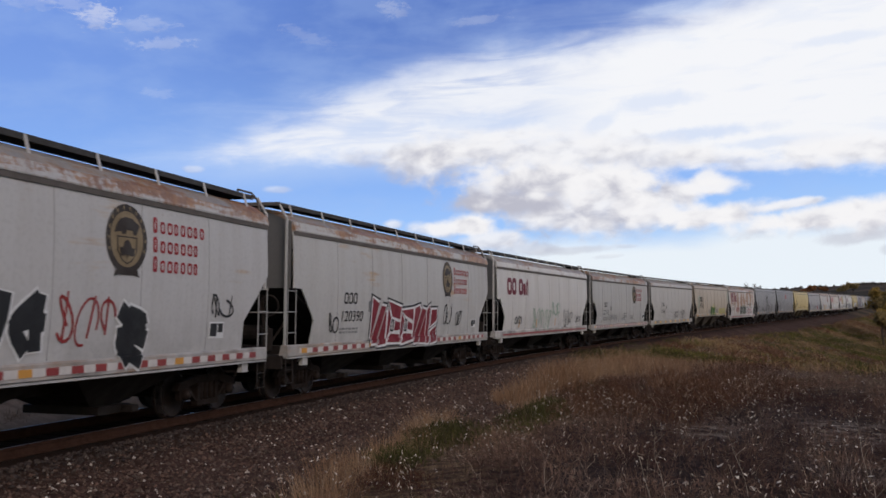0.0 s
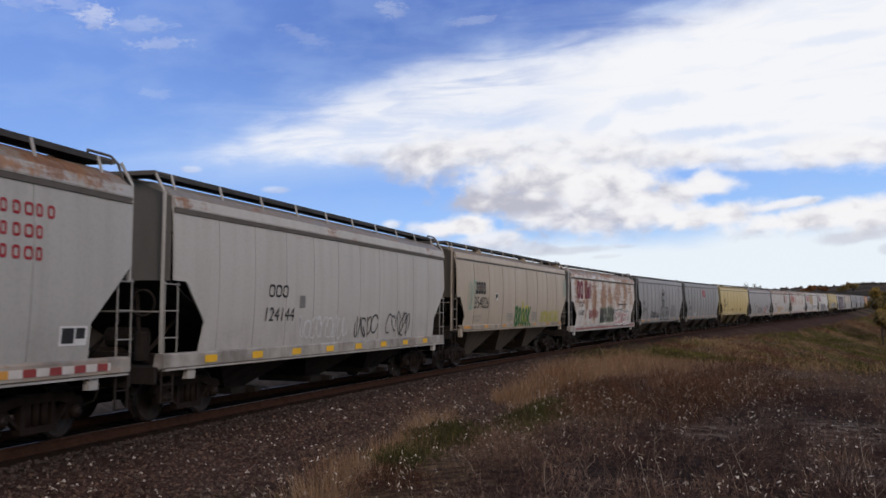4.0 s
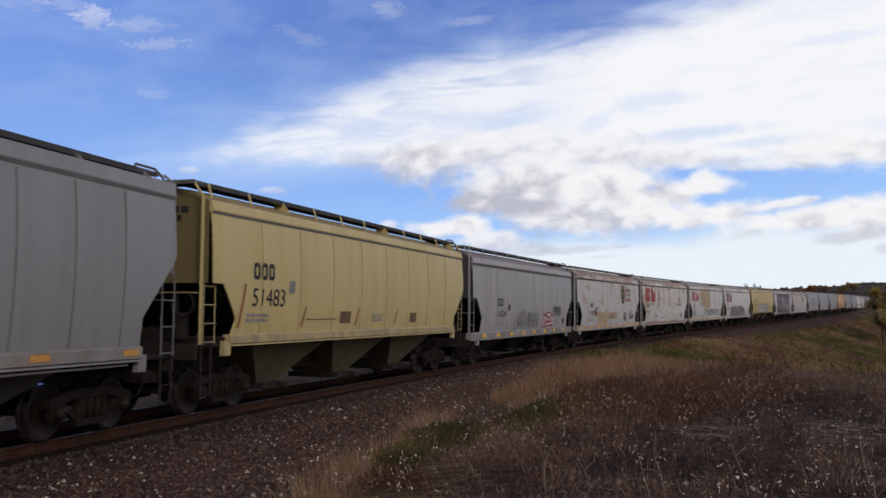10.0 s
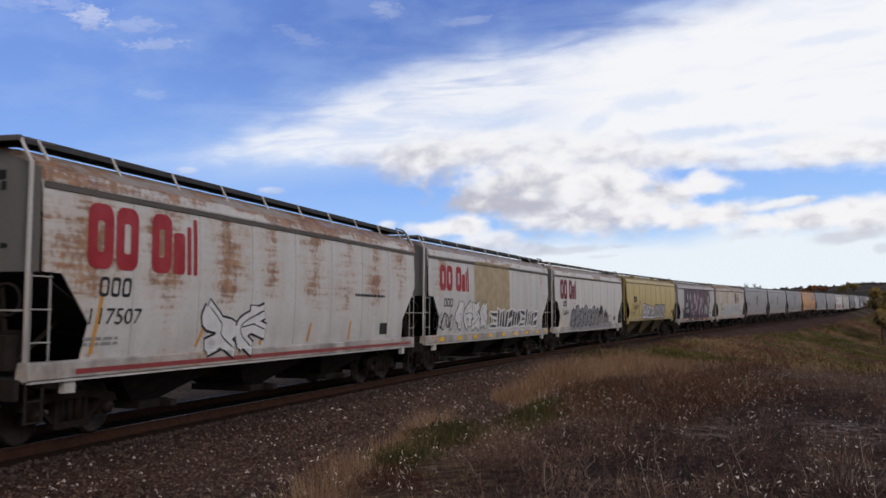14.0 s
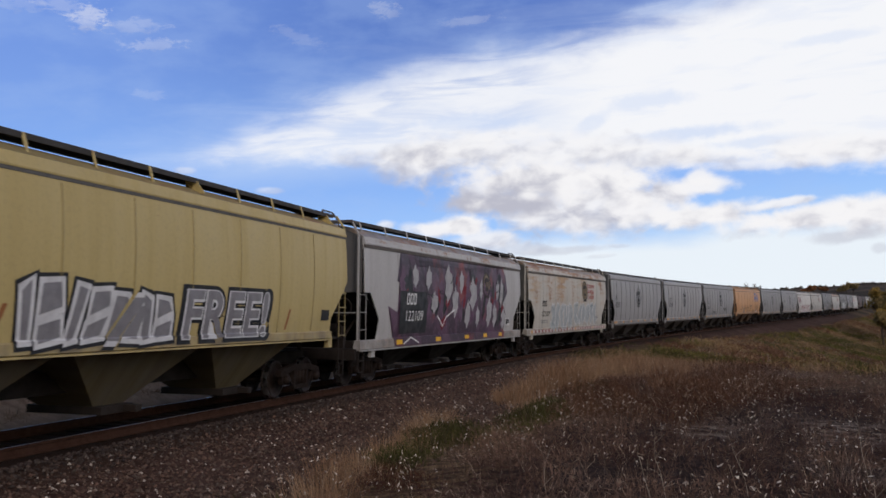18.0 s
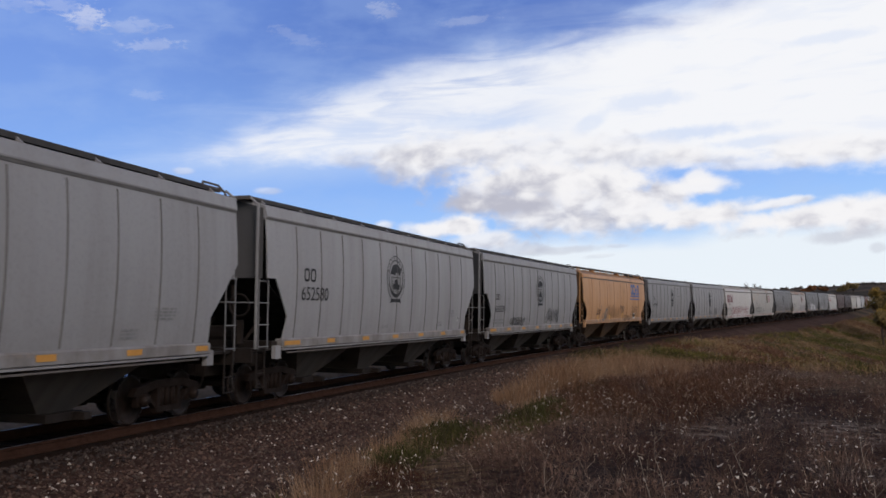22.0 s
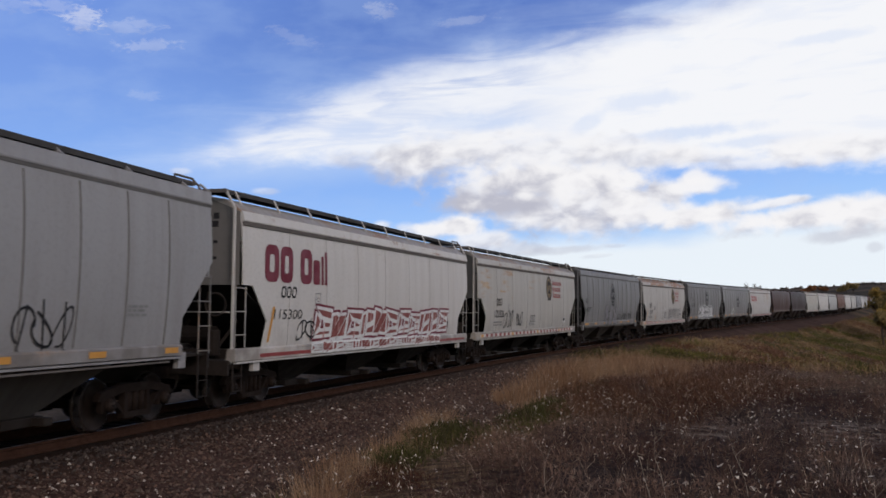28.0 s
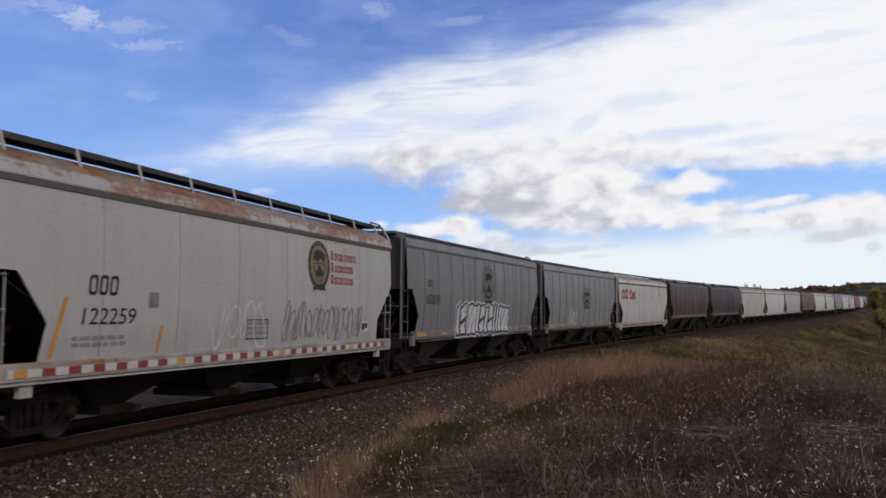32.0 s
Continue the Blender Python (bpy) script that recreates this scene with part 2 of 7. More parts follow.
def sky_material():
    k = Mat("sky_air_and_clouds")
    uv = k.coord.outputs["UV"]  # u: degrees to the right of the view's middle, v: degrees over the horizon
    n = k.t.nodes.new("ShaderNodeTexNoise")
    n.inputs["Scale"].default_value, n.inputs["Detail"].default_value = 0.32, 6
    k.link(k.scaled((1, 1.9, 1), uv), n.inputs["Vector"])
    warp = k.t.nodes.new("ShaderNodeVectorMath")
    warp.operation = "MULTIPLY_ADD"
    k.link(n.outputs["Color"], warp.inputs[0])
    warp.inputs[1].default_value = (2.0, 0.9, 0)
    k.link(uv, warp.inputs[2])
    sub = k.t.nodes.new("ShaderNodeVectorMath")
    sub.operation = "SUBTRACT"
    k.link(warp.outputs[0], sub.inputs[0])
    sub.inputs[1].default_value = (1.0, 0.45, 0)
    q = sub.outputs[0]
    u, v, uw, vw = k.axis("X", uv), k.axis("Y", uv), k.axis("X", q), k.axis("Y", q)
    fine = k.noise(0.55, 8, 0.62, k.scaled((1, 2.0, 1), uv))
    puffy = k.noise(0.75, 8, 0.6, k.scaled((1, 1.35, 1), uv), 0.25)
    soft = k.noise(0.16, 5, 0.55, k.scaled((1, 2.2, 1), uv))
    slanted = k.noise(0.5, 6, 0.58, k.scaled((0.30, 1.7, 1), uv, rot=(0, 0, -0.24)), 0.5)

    def bend(x, pts):
        """A line of straight pieces through points, flat beyond its ends."""
        out = pts[0][1]
        for (a, c), (b, d) in zip(pts, pts[1:]):
            m = k.t.nodes.new("ShaderNodeMapRange")
            k.set(m.inputs[0], x)
            for j, w in enumerate((a, b, 0.0, d - c)):
                m.inputs[j + 1].default_value = w
            out = k.math("ADD", out, m.outputs[0])
        return out

    high = k.mix(k.ramp(u, -24, 3), (0.175, 0.315, 0.76), (0.105, 0.20, 0.56))
    blue = k.mix(k.ramp(v, 6, 19), (0.285, 0.50, 0.96), high)
    blue = k.mix(k.ramp(v, 9, 1), blue, (0.50, 0.74, 1.0))
    blue = k.mix(k.math("MULTIPLY", k.ramp(soft, 0.4, 0.65), 0.22), blue, (0.40, 0.55, 0.86))
    # thin veils over the blue near the bank and haze over the horizon
    rim = bend(uw, [(-30.00, 4.50), (-18.00, 10.20), (-14.33, 11.21), (-10.43, 12.61), (-6.75, 13.79), (-2.65, 15.04), (-0.24, 15.75), (3.16, 15.97), (8.24, 16.36), (11.59, 16.88), (14.87, 17.34), (16.80, 17.61), (21.17, 18.28), (40.00, 21.00)])
    under = k.math("SUBTRACT", rim, vw)
    veil = k.math("MULTIPLY", k.ramp(k.math("MULTIPLY_ADD", slanted, 5, under), -0.6, 6.0), k.ramp(v, 8.5, 11.0))
    col = k.mix(k.math("MULTIPLY", veil, 0.40), blue, (0.72, 0.83, 1.0))
    haze = k.math("MULTIPLY", k.ramp(k.math("MULTIPLY_ADD", soft, 1.6, v), 6.3, 4.6), k.math("MAXIMUM", k.ramp(u, -4, 7), k.ramp(v, 5.4, 3.0)))
    # unseen pale sky to the left, added so the rail heads reflect white
    haze = k.math("MAXIMUM", haze, k.math("MULTIPLY", k.ramp(u, -27, -36), k.ramp(v, 27, 12)))
    col = k.mix(k.math("MULTIPLY", haze, 0.90), col, (0.86, 0.91, 0.95))
    # the great white bank
    ragged = k.math("ADD", under, k.math("ADD", k.math("MULTIPLY", k.math("SUBTRACT", slanted, 0.5), 1.9), k.math("MULTIPLY", k.math("SUBTRACT", fine, 0.5), 1.0)))
    base = k.math("SUBTRACT", vw, bend(uw, [(-30.00, 11.40), (-14.35, 10.64), (-10.53, 10.36), (-7.26, 10.34), (-4.27, 10.38), (-1.63, 9.78), (4.37, 9.25), (12.20, 8.59), (17.22, 8.33), (24.98, 7.35)]))
    floor_ = k.ramp(k.math("MULTIPLY_ADD", k.math("SUBTRACT", fine, 0.5), 1.6, base), -0.5, 0.9)
    left_end = k.ramp(k.math("MULTIPLY_ADD", slanted, 5.0, uw), -14.5, -6.0)
    bank = k.math("MULTIPLY", k.math("MULTIPLY", k.ramp(ragged, -0.7, 1.9), left_end), floor_)
    thick = k.math("MULTIPLY_ADD", k.ramp(slanted, 0.36, 0.60), 0.42, 0.55)
    thick = k.math("MAXIMUM", thick, k.ramp(k.math("MULTIPLY_ADD", slanted, 12, u), 2, 17))
    bank = k.math("MULTIPLY", bank, thick)
    shade = k.mix(k.math("MULTIPLY", k.ramp(slanted, 0.5, 0.68), 0.45), (0.91, 0.92, 0.955), (0.74, 0.80, 0.94))
    col = k.mix(bank, col, shade)

    def blue_streak(col, cu, cv, ru, rv, rot, dense):
        mask, _ = blob(k, uv, puffy, cu, cv, ru, rv, rot, 1.6)
        return k.mix(k.math("MULTIPLY", mask, dense), col, (0.58, 0.69, 0.92))

    # thin places in the bank
    col = blue_streak(col, 12.84, 12.45, 2.44, 0.46, 0.3999999999999999, 0.45)
    col = blue_streak(col, 2.56, 12.17, 3.59, 0.46, -1.6, 0.5)
    col = blue_streak(col, 14.74, 10.32, 4.24, 0.42, 0.3999999999999999, 0.65)
    col = blue_streak(col, 19.44, 9.4, 2.93, 0.33, -1.6, 0.5)
    col = blue_streak(col, 23.45, 14.44, 2.28, 0.29, 0.3999999999999999, 0.35)
    col = blue_streak(col, -4.17, 12.23, 1.63, 0.46, 4.4, 0.45)
    col = blue_streak(col, 9.67, 11.49, 1.17, 0.46, 26.4, 0.4)
    col = blue_streak(col, 14.87, 17.4, 2.61, 0.46, 0.3999999999999999, 0.3)
    em = k.t.nodes.new("ShaderNodeEmission")
    k.link(col, em.inputs[0])
    em.inputs[1].default_value = 1.0
    k.link(em.outputs[0], k.t.nodes["Material Output"].inputs[0])
    return k.m


def heap_clouds(name, lay):
    """A shell of heaped clouds, clear between them: bright where they are high, grey in their bellies."""
    k = Mat(name)
    uv = k.coord.outputs["UV"]
    puffy = k.noise(0.75, 6, 0.52, k.scaled((1, 1.35, 1), uv), 0.25)
    broad = k.noise(0.55, 4, 0.5, k.scaled((1, 1.6, 1), uv), 0.3)
    tiny = k.noise(1.7, 7, 0.68, k.scaled((0.75, 1.7, 1), uv), 0.4)
    state = [0.0, 1.0]  # brightness so far, clearness so far

    def heap(cu, cv, ru, rv, rot, light, dense, grain):
        mask, up = blob(k, uv, tiny if grain > 2 else puffy, cu, cv, ru, rv, rot, grain)
        mask = k.math("MULTIPLY", mask, dense)
        lit = k.ramp(k.math("ADD", k.math("MULTIPLY_ADD", up, 0.34, light), k.math("MULTIPLY", k.math("SUBTRACT", broad, 0.5), -2.6)), 0.0, 1.2)
        clear = k.math("SUBTRACT", 1.0, mask)
        state[0] = k.math("MULTIPLY_ADD", state[0], clear, k.math("MULTIPLY", lit, mask))
        state[1] = k.math("MULTIPLY", state[1], clear)

    lay(heap)
    cover = k.math("SUBTRACT", 1.0, state[1])
    tone = k.mix(k.math("DIVIDE", state[0], k.math("MAXIMUM", cover, 0.001), clamp=True), (0.50, 0.505, 0.59), (0.92, 0.91, 0.925))
    em, air, both = k.t.nodes.new("ShaderNodeEmission"), k.t.nodes.new("ShaderNodeBsdfTransparent"), k.t.nodes.new("ShaderNodeMixShader")
    k.link(tone, em.inputs[0])
    k.link(cover, both.inputs[0])
    k.link(air.outputs[0], both.inputs[1])
    k.link(em.outputs[0], both.inputs[2])
    k.link(both.outputs[0], k.t.nodes["Material Output"].inputs[0])
    return k.m


def middle_heaps(heap):
    heap(2.13, 10.79, 3.91, 0.98, -3.6, 0.75, 0.6, 1.3)
    heap(6.43, 10.14, 5.54, 1.24, -3.6, 0.85, 0.7, 1.3)
    heap(11.96, 9.52, 3.1, 1.11, -3.6, 0.75, 0.65, 1.3)
    heap(14.95, 9.05, 1.37, 0.62, -3.6, 1, 0.85, 1.3)
    heap(-4.27, 10.44, 1.47, 0.52, -3.6, 0.45, 0.45, 1.3)
    heap(-1.02, 9.94, 2.35, 1.17, -3.6, 0.5, 0.9, 1.3)
    heap(0.42, 10.45, 1.96, 0.78, -3.6, 0.75, 0.6, 1.3)
    heap(8.8, 6.54, 4.89, 1.56, -3.6, 0.85, 0.85, 1.3)
    heap(11.7, 6.3, 3.42, 1.11, -3.6, 0.95, 0.9, 1.3)
    heap(6.81, 6.27, 2.93, 0.98, -3.6, 0.7, 0.7, 1.3)
    heap(15.43, 7.31, 2.02, 0.55, 0.4, 1, 0.95, 1.3)
    heap(15.5, 7.81, 0.85, 0.46, -3.6, 1, 0.9, 1.3)
    heap(13.04, 7.05, 2.61, 0.59, 2.4, 0.95, 0.9, 1.3)
    heap(6.31, 8.51, 5.05, 1.24, -3.6, 0.8, 1, 1.3)
    heap(10.38, 8.04, 3.42, 1.17, -9.6, 0.95, 1, 1.3)
    heap(4.23, 7.35, 3.85, 0.78, -3.6, 0.12, 1, 1.3)
    heap(3.29, 8.18, 1.96, 0.98, -3.6, 0.35, 0.8, 1.3)
    heap(5.65, 7.64, 0.65, 0.26, -3.6, 1, 0.8, 1.3)
    heap(8.21, 7.47, 0.98, 0.85, -3.6, 0.95, 0.8, 1.3)
    heap(9.34, 9.41, 1.17, 0.29, -3.6, 0.1, 0.37, 1.3)


def low_heaps_and_scraps(heap):
    heap(15.13, 5.67, 3.75, 0.72, 0.4, 1, 1, 1.3)
    heap(19.58, 5.87, 2.44, 0.26, 4.4, 1, 0.9, 1.3)
    heap(21.41, 4.93, 5.22, 0.72, 1.4, 1, 1, 1.3)
    heap(23.97, 4.91, 2.93, 0.98, -3.6, 1, 1, 1.3)
    heap(23.17, 3.8, 2.35, 0.39, 1.4, 0.05, 0.53, 1.3)
    heap(24.49, 2.98, 0.46, 0.29, -3.6, 0.05, 0.37, 1.3)
    heap(21.17, 8.81, 2.02, 0.85, -3.6, 0.95, 0.75, 1.3)
    heap(24.02, 8.38, 2.61, 0.78, -3.6, 0.95, 0.75, 1.3)
    heap(19.92, 8.09, 4.56, 0.33, -3.6, 1, 0.6, 1.3)
    heap(0.48, 6.08, 2.44, 0.46, -3.6, 1, 0.95, 1.3)
    heap(1.76, 6.26, 1.47, 0.59, -3.6, 1, 1, 1.3)
    heap(3.02, 5.25, 2.02, 0.65, -3.6, 0.9, 0.85, 1.3)
    heap(-2.83, 6.54, 0.59, 0.29, -3.6, 1, 0.7, 1.3)
    heap(4.7, 4.6, 1.96, 0.46, -3.6, 0.3, 0.6, 1.3)
    heap(7.65, 4.32, 2.54, 0.23, 0.4, 0, 0.43, 1.3)
    heap(10.74, 4.32, 0.55, 0.13, -3.6, 0, 0.31, 1.3)
    heap(9.57, 3.82, 0.85, 0.13, 0.4, 0, 0.25, 1.3)
    heap(-14.21, 10.19, 0.59, 0.2, -3.6, 0.6, 0.4, 1.3)
    heap(-9.4, 8.86, 0.78, 0.2, -3.6, 0.6, 0.4, 1.3)
    heap(16.95, 8.81, 2.28, 0.33, -3.6, 0.9, 0.4, 1.3)
    heap(-19.15, 18.52, 0.91, 0.65, 6.4, 1, 0.27, 4.2)
    heap(-20.19, 19, 1.96, 0.46, -13.6, 1, 0.16, 4.2)
    heap(-16.72, 18.13, 1.56, 0.39, 2.4, 1, 0.16, 4.2)
    heap(-15.66, 17.1, 1.5, 0.29, 2.4, 1, 0.19, 4.2)
    heap(-22.69, 18.97, 1.3, 0.33, -3.6, 1, 0.11, 4.2)
    heap(-15.92, 14.42, 0.85, 0.26, -11.6, 1, 0.09, 4.2)
    heap(-7.37, 17.55, 1.37, 0.36, -21.6, 1, 0.09, 4.2)
    heap(-2.08, 18.82, 0.72, 0.39, -3.6, 1, 0.16, 4.2)
    heap(2.97, 17.98, 1.5, 0.26, 2.4, 1, 0.12, 4.2)


def build_sky(name, R, mat, words, wide=42):
    vs, fs, uvs = [], [], []
    na, ne = wide * 2, 30
    for j in range(ne + 1):
        e = -3 + 36 * j / ne
        for i in range(na + 1):
            a = -wide + 2 * wide * i / na
            vs.append((R * math.sin(radians(a)) * math.cos(radians(e)), R * math.cos(radians(a)) * math.cos(radians(e)), R * math.sin(radians(e))))
            uvs.append((a, e))
    for j in range(ne):
        for i in range(na):
            o = j * (na + 1) + i
            fs.append((o, o + na + 1, o + na + 2, o + 1))
    me = bpy.data.meshes.new(name)
    me.from_pydata(vs, [], fs)
    layer = me.uv_layers.new(name="degrees")
    flat = []
    for p in me.polygons:
        for i in p.vertices:
            flat += uvs[i]
    layer.data.foreach_set("uv", flat)
    me.materials.append(mat)
    ob = tagged(new(name, me), words, "sky", kind="structure")
    ob.location = (0, 0, 1.3)
    return ob


SKY = (build_sky("backdrop_sky", 3400.0, sky_material(), "blue autumn sky with a great white cloud bank", 100),
       build_sky("backdrop_middle_clouds", 3380.0, heap_clouds("clouds_middle", middle_heaps), "heaped clouds with grey bellies below the bank"),
       build_sky("backdrop_low_clouds", 3360.0, heap_clouds("clouds_low", low_heaps_and_scraps), "low flat clouds and small scraps of white"))

# ---- ground ----
_S2, _X2, _Y2, _H2 = SS[::2], TX[::2], TY[::2], HEAD[::2]


def along_and_across(px, py):
    """For arrays of places: distance along the track and to the right of it."""
    s_out, l_out = np.empty(len(px)), np.empty(len(px))
    for a in range(0, len(px), 4000):
        x, y = px[a:a + 4000, None], py[a:a + 4000, None]
        d = (x - _X2) ** 2 + (y - _Y2) ** 2
        i = d.argmin(1)
        th = _H2[i]
        dx, dy = px[a:a + 4000] - _X2[i], py[a:a + 4000] - _Y2[i]
        s_out[a:a + 4000] = _S2[i] + dx * np.sin(th) + dy * np.cos(th)
        l = dx * np.cos(th) - dy * np.sin(th)
        far = np.sqrt(d.min(1))
        l_out[a:a + 4000] = np.where(far > 60, np.sign(l) * far, l)
    return s_out, l_out


def ground_height(s, l, px, py):
    """The bed of the track lies on a bank: a level top, a gravel slope, a grassy slope, then the field."""
    near = np.interp(l, [-60, -14, -8, -5.2, -3.8, -1.9, -1.6, -0.95, -0.9, 0.9, 0.95, 1.65, 2.0, 3.4, 6.0, 9.0, 14, 22, 40], [1.6, 1.1, 0.95, 0.62, -0.25, -0.28, -0.15, -0.14, -0.2, -0.2, -0.14, -0.15, -0.24, -0.72, -0.85, -0.95, -1.25, -1.9, -2.4])
    far = np.interp(l, [-60, -14, -6, -3.6, -1.9, -1.6, -0.95, -0.9, 0.9, 0.95, 1.65, 2.0, 3.6, 5.0, 9.0, 15, 22, 40], [1.0, 0.6, 0.4, -0.3, -0.28, -0.15, -0.14, -0.2, -0.2, -0.14, -0.15, -0.24, -0.95, -1.3, -2.9, -5.0, -5.6, -5.9])
    w = np.clip((s - 35) / 75, 0, 1)
    w = w * w * (3 - 2 * w)
    z = near * (1 - w) + far * w
    c = CANT * np.interp(s, [-200, -60, 90, 200], [0, 1, 1, 0])
    inside = np.clip(1 - (np.abs(l) - 1.4) / 0.8, 0, 1)
    z = z + inside * (-l * np.sin(c) + 0.75 * np.sin(c)) + (1 - inside) * np.where(l < 0, 0.11 * np.clip(1 - (-l - 2) / 8, 0, 1), 0)
    r = np.hypot(px, py)
    rough = np.clip((np.abs(l) - 2.2) / 4, 0, 1)
    bumps = np.array([noise.noise(Vector((x * 0.35, y * 0.35, 0))) * 0.12 + noise.noise(Vector((x * 0.06, y * 0.06, 3))) * 0.35 + noise.noise(Vector((x * 1.3, y * 1.3, 7))) * 0.035 for x, y in zip(px, py)])
    z = z + bumps * rough
    z = z + 0.55 * np.exp(-(r / 4.6) ** 2)
    hill = np.clip((r - 230) / 640, 0, 1)
    az = np.degrees(np.arctan2(px, py))
    z = z + hill * hill * (3 - 2 * hill) * np.interp(az, [-180, -40, 0, 15, 20, 25, 40, 180], [8, 8, 12, 19, 18, 17, 15, 8])
    return z


def ground_material():
    k = Mat("ground_gravel_and_dry_grass")
    lat, along = k.attribute("across"), k.attribute("along")
    n1, n2, n3 = k.noise(0.35, 5, 0.6), k.noise(3.5, 5, 0.65), k.noise(22, 4, 0.7)
    cell = k.voronoi(17)
    sep = k.t.nodes.new("ShaderNodeSeparateColor")
    k.link(cell, sep.inputs[0])
    # gravel base kept dark: fine dirt, with shadow between stones put in
    gravel = k.mix(sep.outputs[0], (0.030, 0.017, 0.014), (0.105, 0.062, 0.049))
    gravel = k.mix(k.ramp(n1, 0.4, 0.62), gravel, (0.085, 0.052, 0.042))
    soil = k.mix(k.ramp(n2, 0.35, 0.65), (0.065, 0.042, 0.031), (0.13, 0.088, 0.060))
    straw = k.mix(k.ramp(n3, 0.4, 0.65), (0.18, 0.12, 0.066), (0.29, 0.205, 0.115))
    green = k.mix(k.ramp(n3, 0.4, 0.65), (0.065, 0.062, 0.022), (0.12, 0.112, 0.04))
    grass = k.mix(k.ramp(n2, 0.42, 0.62), soil, straw)
    grass = k.mix(k.math("MULTIPLY", k.ramp(n1, 0.5, 0.64), 0.75), grass, green)
    edge = k.math("ADD", lat, k.math("MULTIPLY", k.math("SUBTRACT", n1, 0.5), 1.6))
    stop = k.math("ADD", k.ramp(along, 14, 50, 5.3, 2.4), k.ramp(along, 85, 130, 0.0, 3.2))
    stop = k.math("ADD", stop, k.math("ADD", k.ramp(along, 23, 25.5, 0.0, 1.3), k.ramp(along, 28, 31.5, 0.0, -1.0)))
    rel = k.math("SUBTRACT", edge, stop)
    fac = k.ramp(rel, -0.5, 0.6)
    left = k.ramp(edge, -3.2, -4.4)
    col = k.mix(k.math("MAXIMUM", fac, left), gravel, grass)
    # tan earth, its colour raised to stand for sun on the far bank
    clay = k.mix(k.ramp(n2, 0.38, 0.66), (0.60, 0.40, 0.275), (0.42, 0.27, 0.18))
    col = k.mix(k.math("MULTIPLY", left, k.ramp(along, 60, 36)), col, k.mix(k.math("MULTIPLY", k.ramp(n3, 0.5, 0.72), 0.4), clay, straw))
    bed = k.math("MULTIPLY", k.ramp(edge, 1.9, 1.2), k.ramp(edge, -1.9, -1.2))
    # a darker strip along both sides of the rails
    dark_strip = k.math("MULTIPLY", k.ramp(edge, 2.7, 1.9), k.ramp(edge, -2.4, -1.8))
    col = k.mix(k.math("MULTIPLY", dark_strip, 0.75), col, (0.040, 0.024, 0.017))
    # near-black bed: the shade under the train is put into its colour
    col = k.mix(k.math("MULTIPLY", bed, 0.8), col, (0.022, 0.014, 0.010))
    bare = k.math("MULTIPLY", k.ramp(rel, 1.6, 3.2), k.ramp(along, 44, 30))
    col = k.mix(bare, col, k.mix(k.ramp(n2, 0.4, 0.68), (0.032, 0.021, 0.018), (0.085, 0.058, 0.048)))
    def pan(l, s, wl, ws):
        return k.math("MULTIPLY", k.ramp(k.math("ABSOLUTE", k.math("SUBTRACT", lat, l)), wl, wl * 0.3), k.ramp(k.math("ABSOLUTE", k.math("SUBTRACT", along, s)), ws, ws * 0.3))
    bald = k.math("MULTIPLY", k.math("MAXIMUM", pan(13.5, 24.5, 1.3, 3.4), pan(10.7, 24.0, 0.8, 1.6)), k.ramp(n2, 0.44, 0.58))
    col = k.mix(k.math("MULTIPLY", bald, 0.8), col, k.mix(k.ramp(n3, 0.4, 0.6), (0.20, 0.155, 0.125), (0.36, 0.30, 0.25)))
    away = k.ramp(k.attribute("away"), 215, 290)
    col = k.mix(away, col, k.mix(k.ramp(k.noise(0.05, 5, 0.6), 0.42, 0.6), (0.045, 0.038, 0.030), (0.12, 0.085, 0.055)))
    k.bump(k.math("ADD", n3, n2), 0.7, 0.05)
    return k.done(col, 0.97, 0, 0.04)


M_GROUND = ground_material()


def build_ground():
    az = np.concatenate([np.arange(-180, -40, 5), np.arange(-40, -30, 1), np.arange(-30, 32, 0.4), np.arange(32, 42, 1), np.arange(42, 180, 5)])
    rad = np.concatenate([[0.0], 1.2 * 1.0405 ** np.arange(0, 204)])
    rad = rad[rad < 3800]
    A, R = np.meshgrid(np.radians(az), rad)
    px, py = (R * np.sin(A)).ravel(), (R * np.cos(A)).ravel()
    s, l = along_and_across(px, py)
    z = ground_height(s, l, px, py)
    na, nr = len(az), len(rad)
    fs = []
    for j in range(nr - 1):
        o = j * na
        for i in range(na):
            b = (i + 1) % na
            fs.append((o + i, o + b, o + na + b, o + na + i))
    me = bpy.data.meshes.new("ground")
    me.from_pydata(list(zip(px.tolist(), py.tolist(), z.tolist())), [], fs)
    for name, vals in (("across", l), ("along", s), ("away", np.hypot(px, py))):
        at = me.attributes.new(name, "FLOAT", "POINT")
        at.data.foreach_set("value", vals.astype(np.float32))
    me.polygons.foreach_set("use_smooth", [True] * len(me.polygons))
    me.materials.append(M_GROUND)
    return tagged(new("ground", me), "railway bank of gravel, dry autumn grass and dark weeds", "ground", kind="structure")


build_ground()


def height_at(xs, ys):
    xs, ys = np.asarray(xs, float), np.asarray(ys, float)
    s, l = along_and_across(xs, ys)
    return ground_height(s, l, xs, ys)


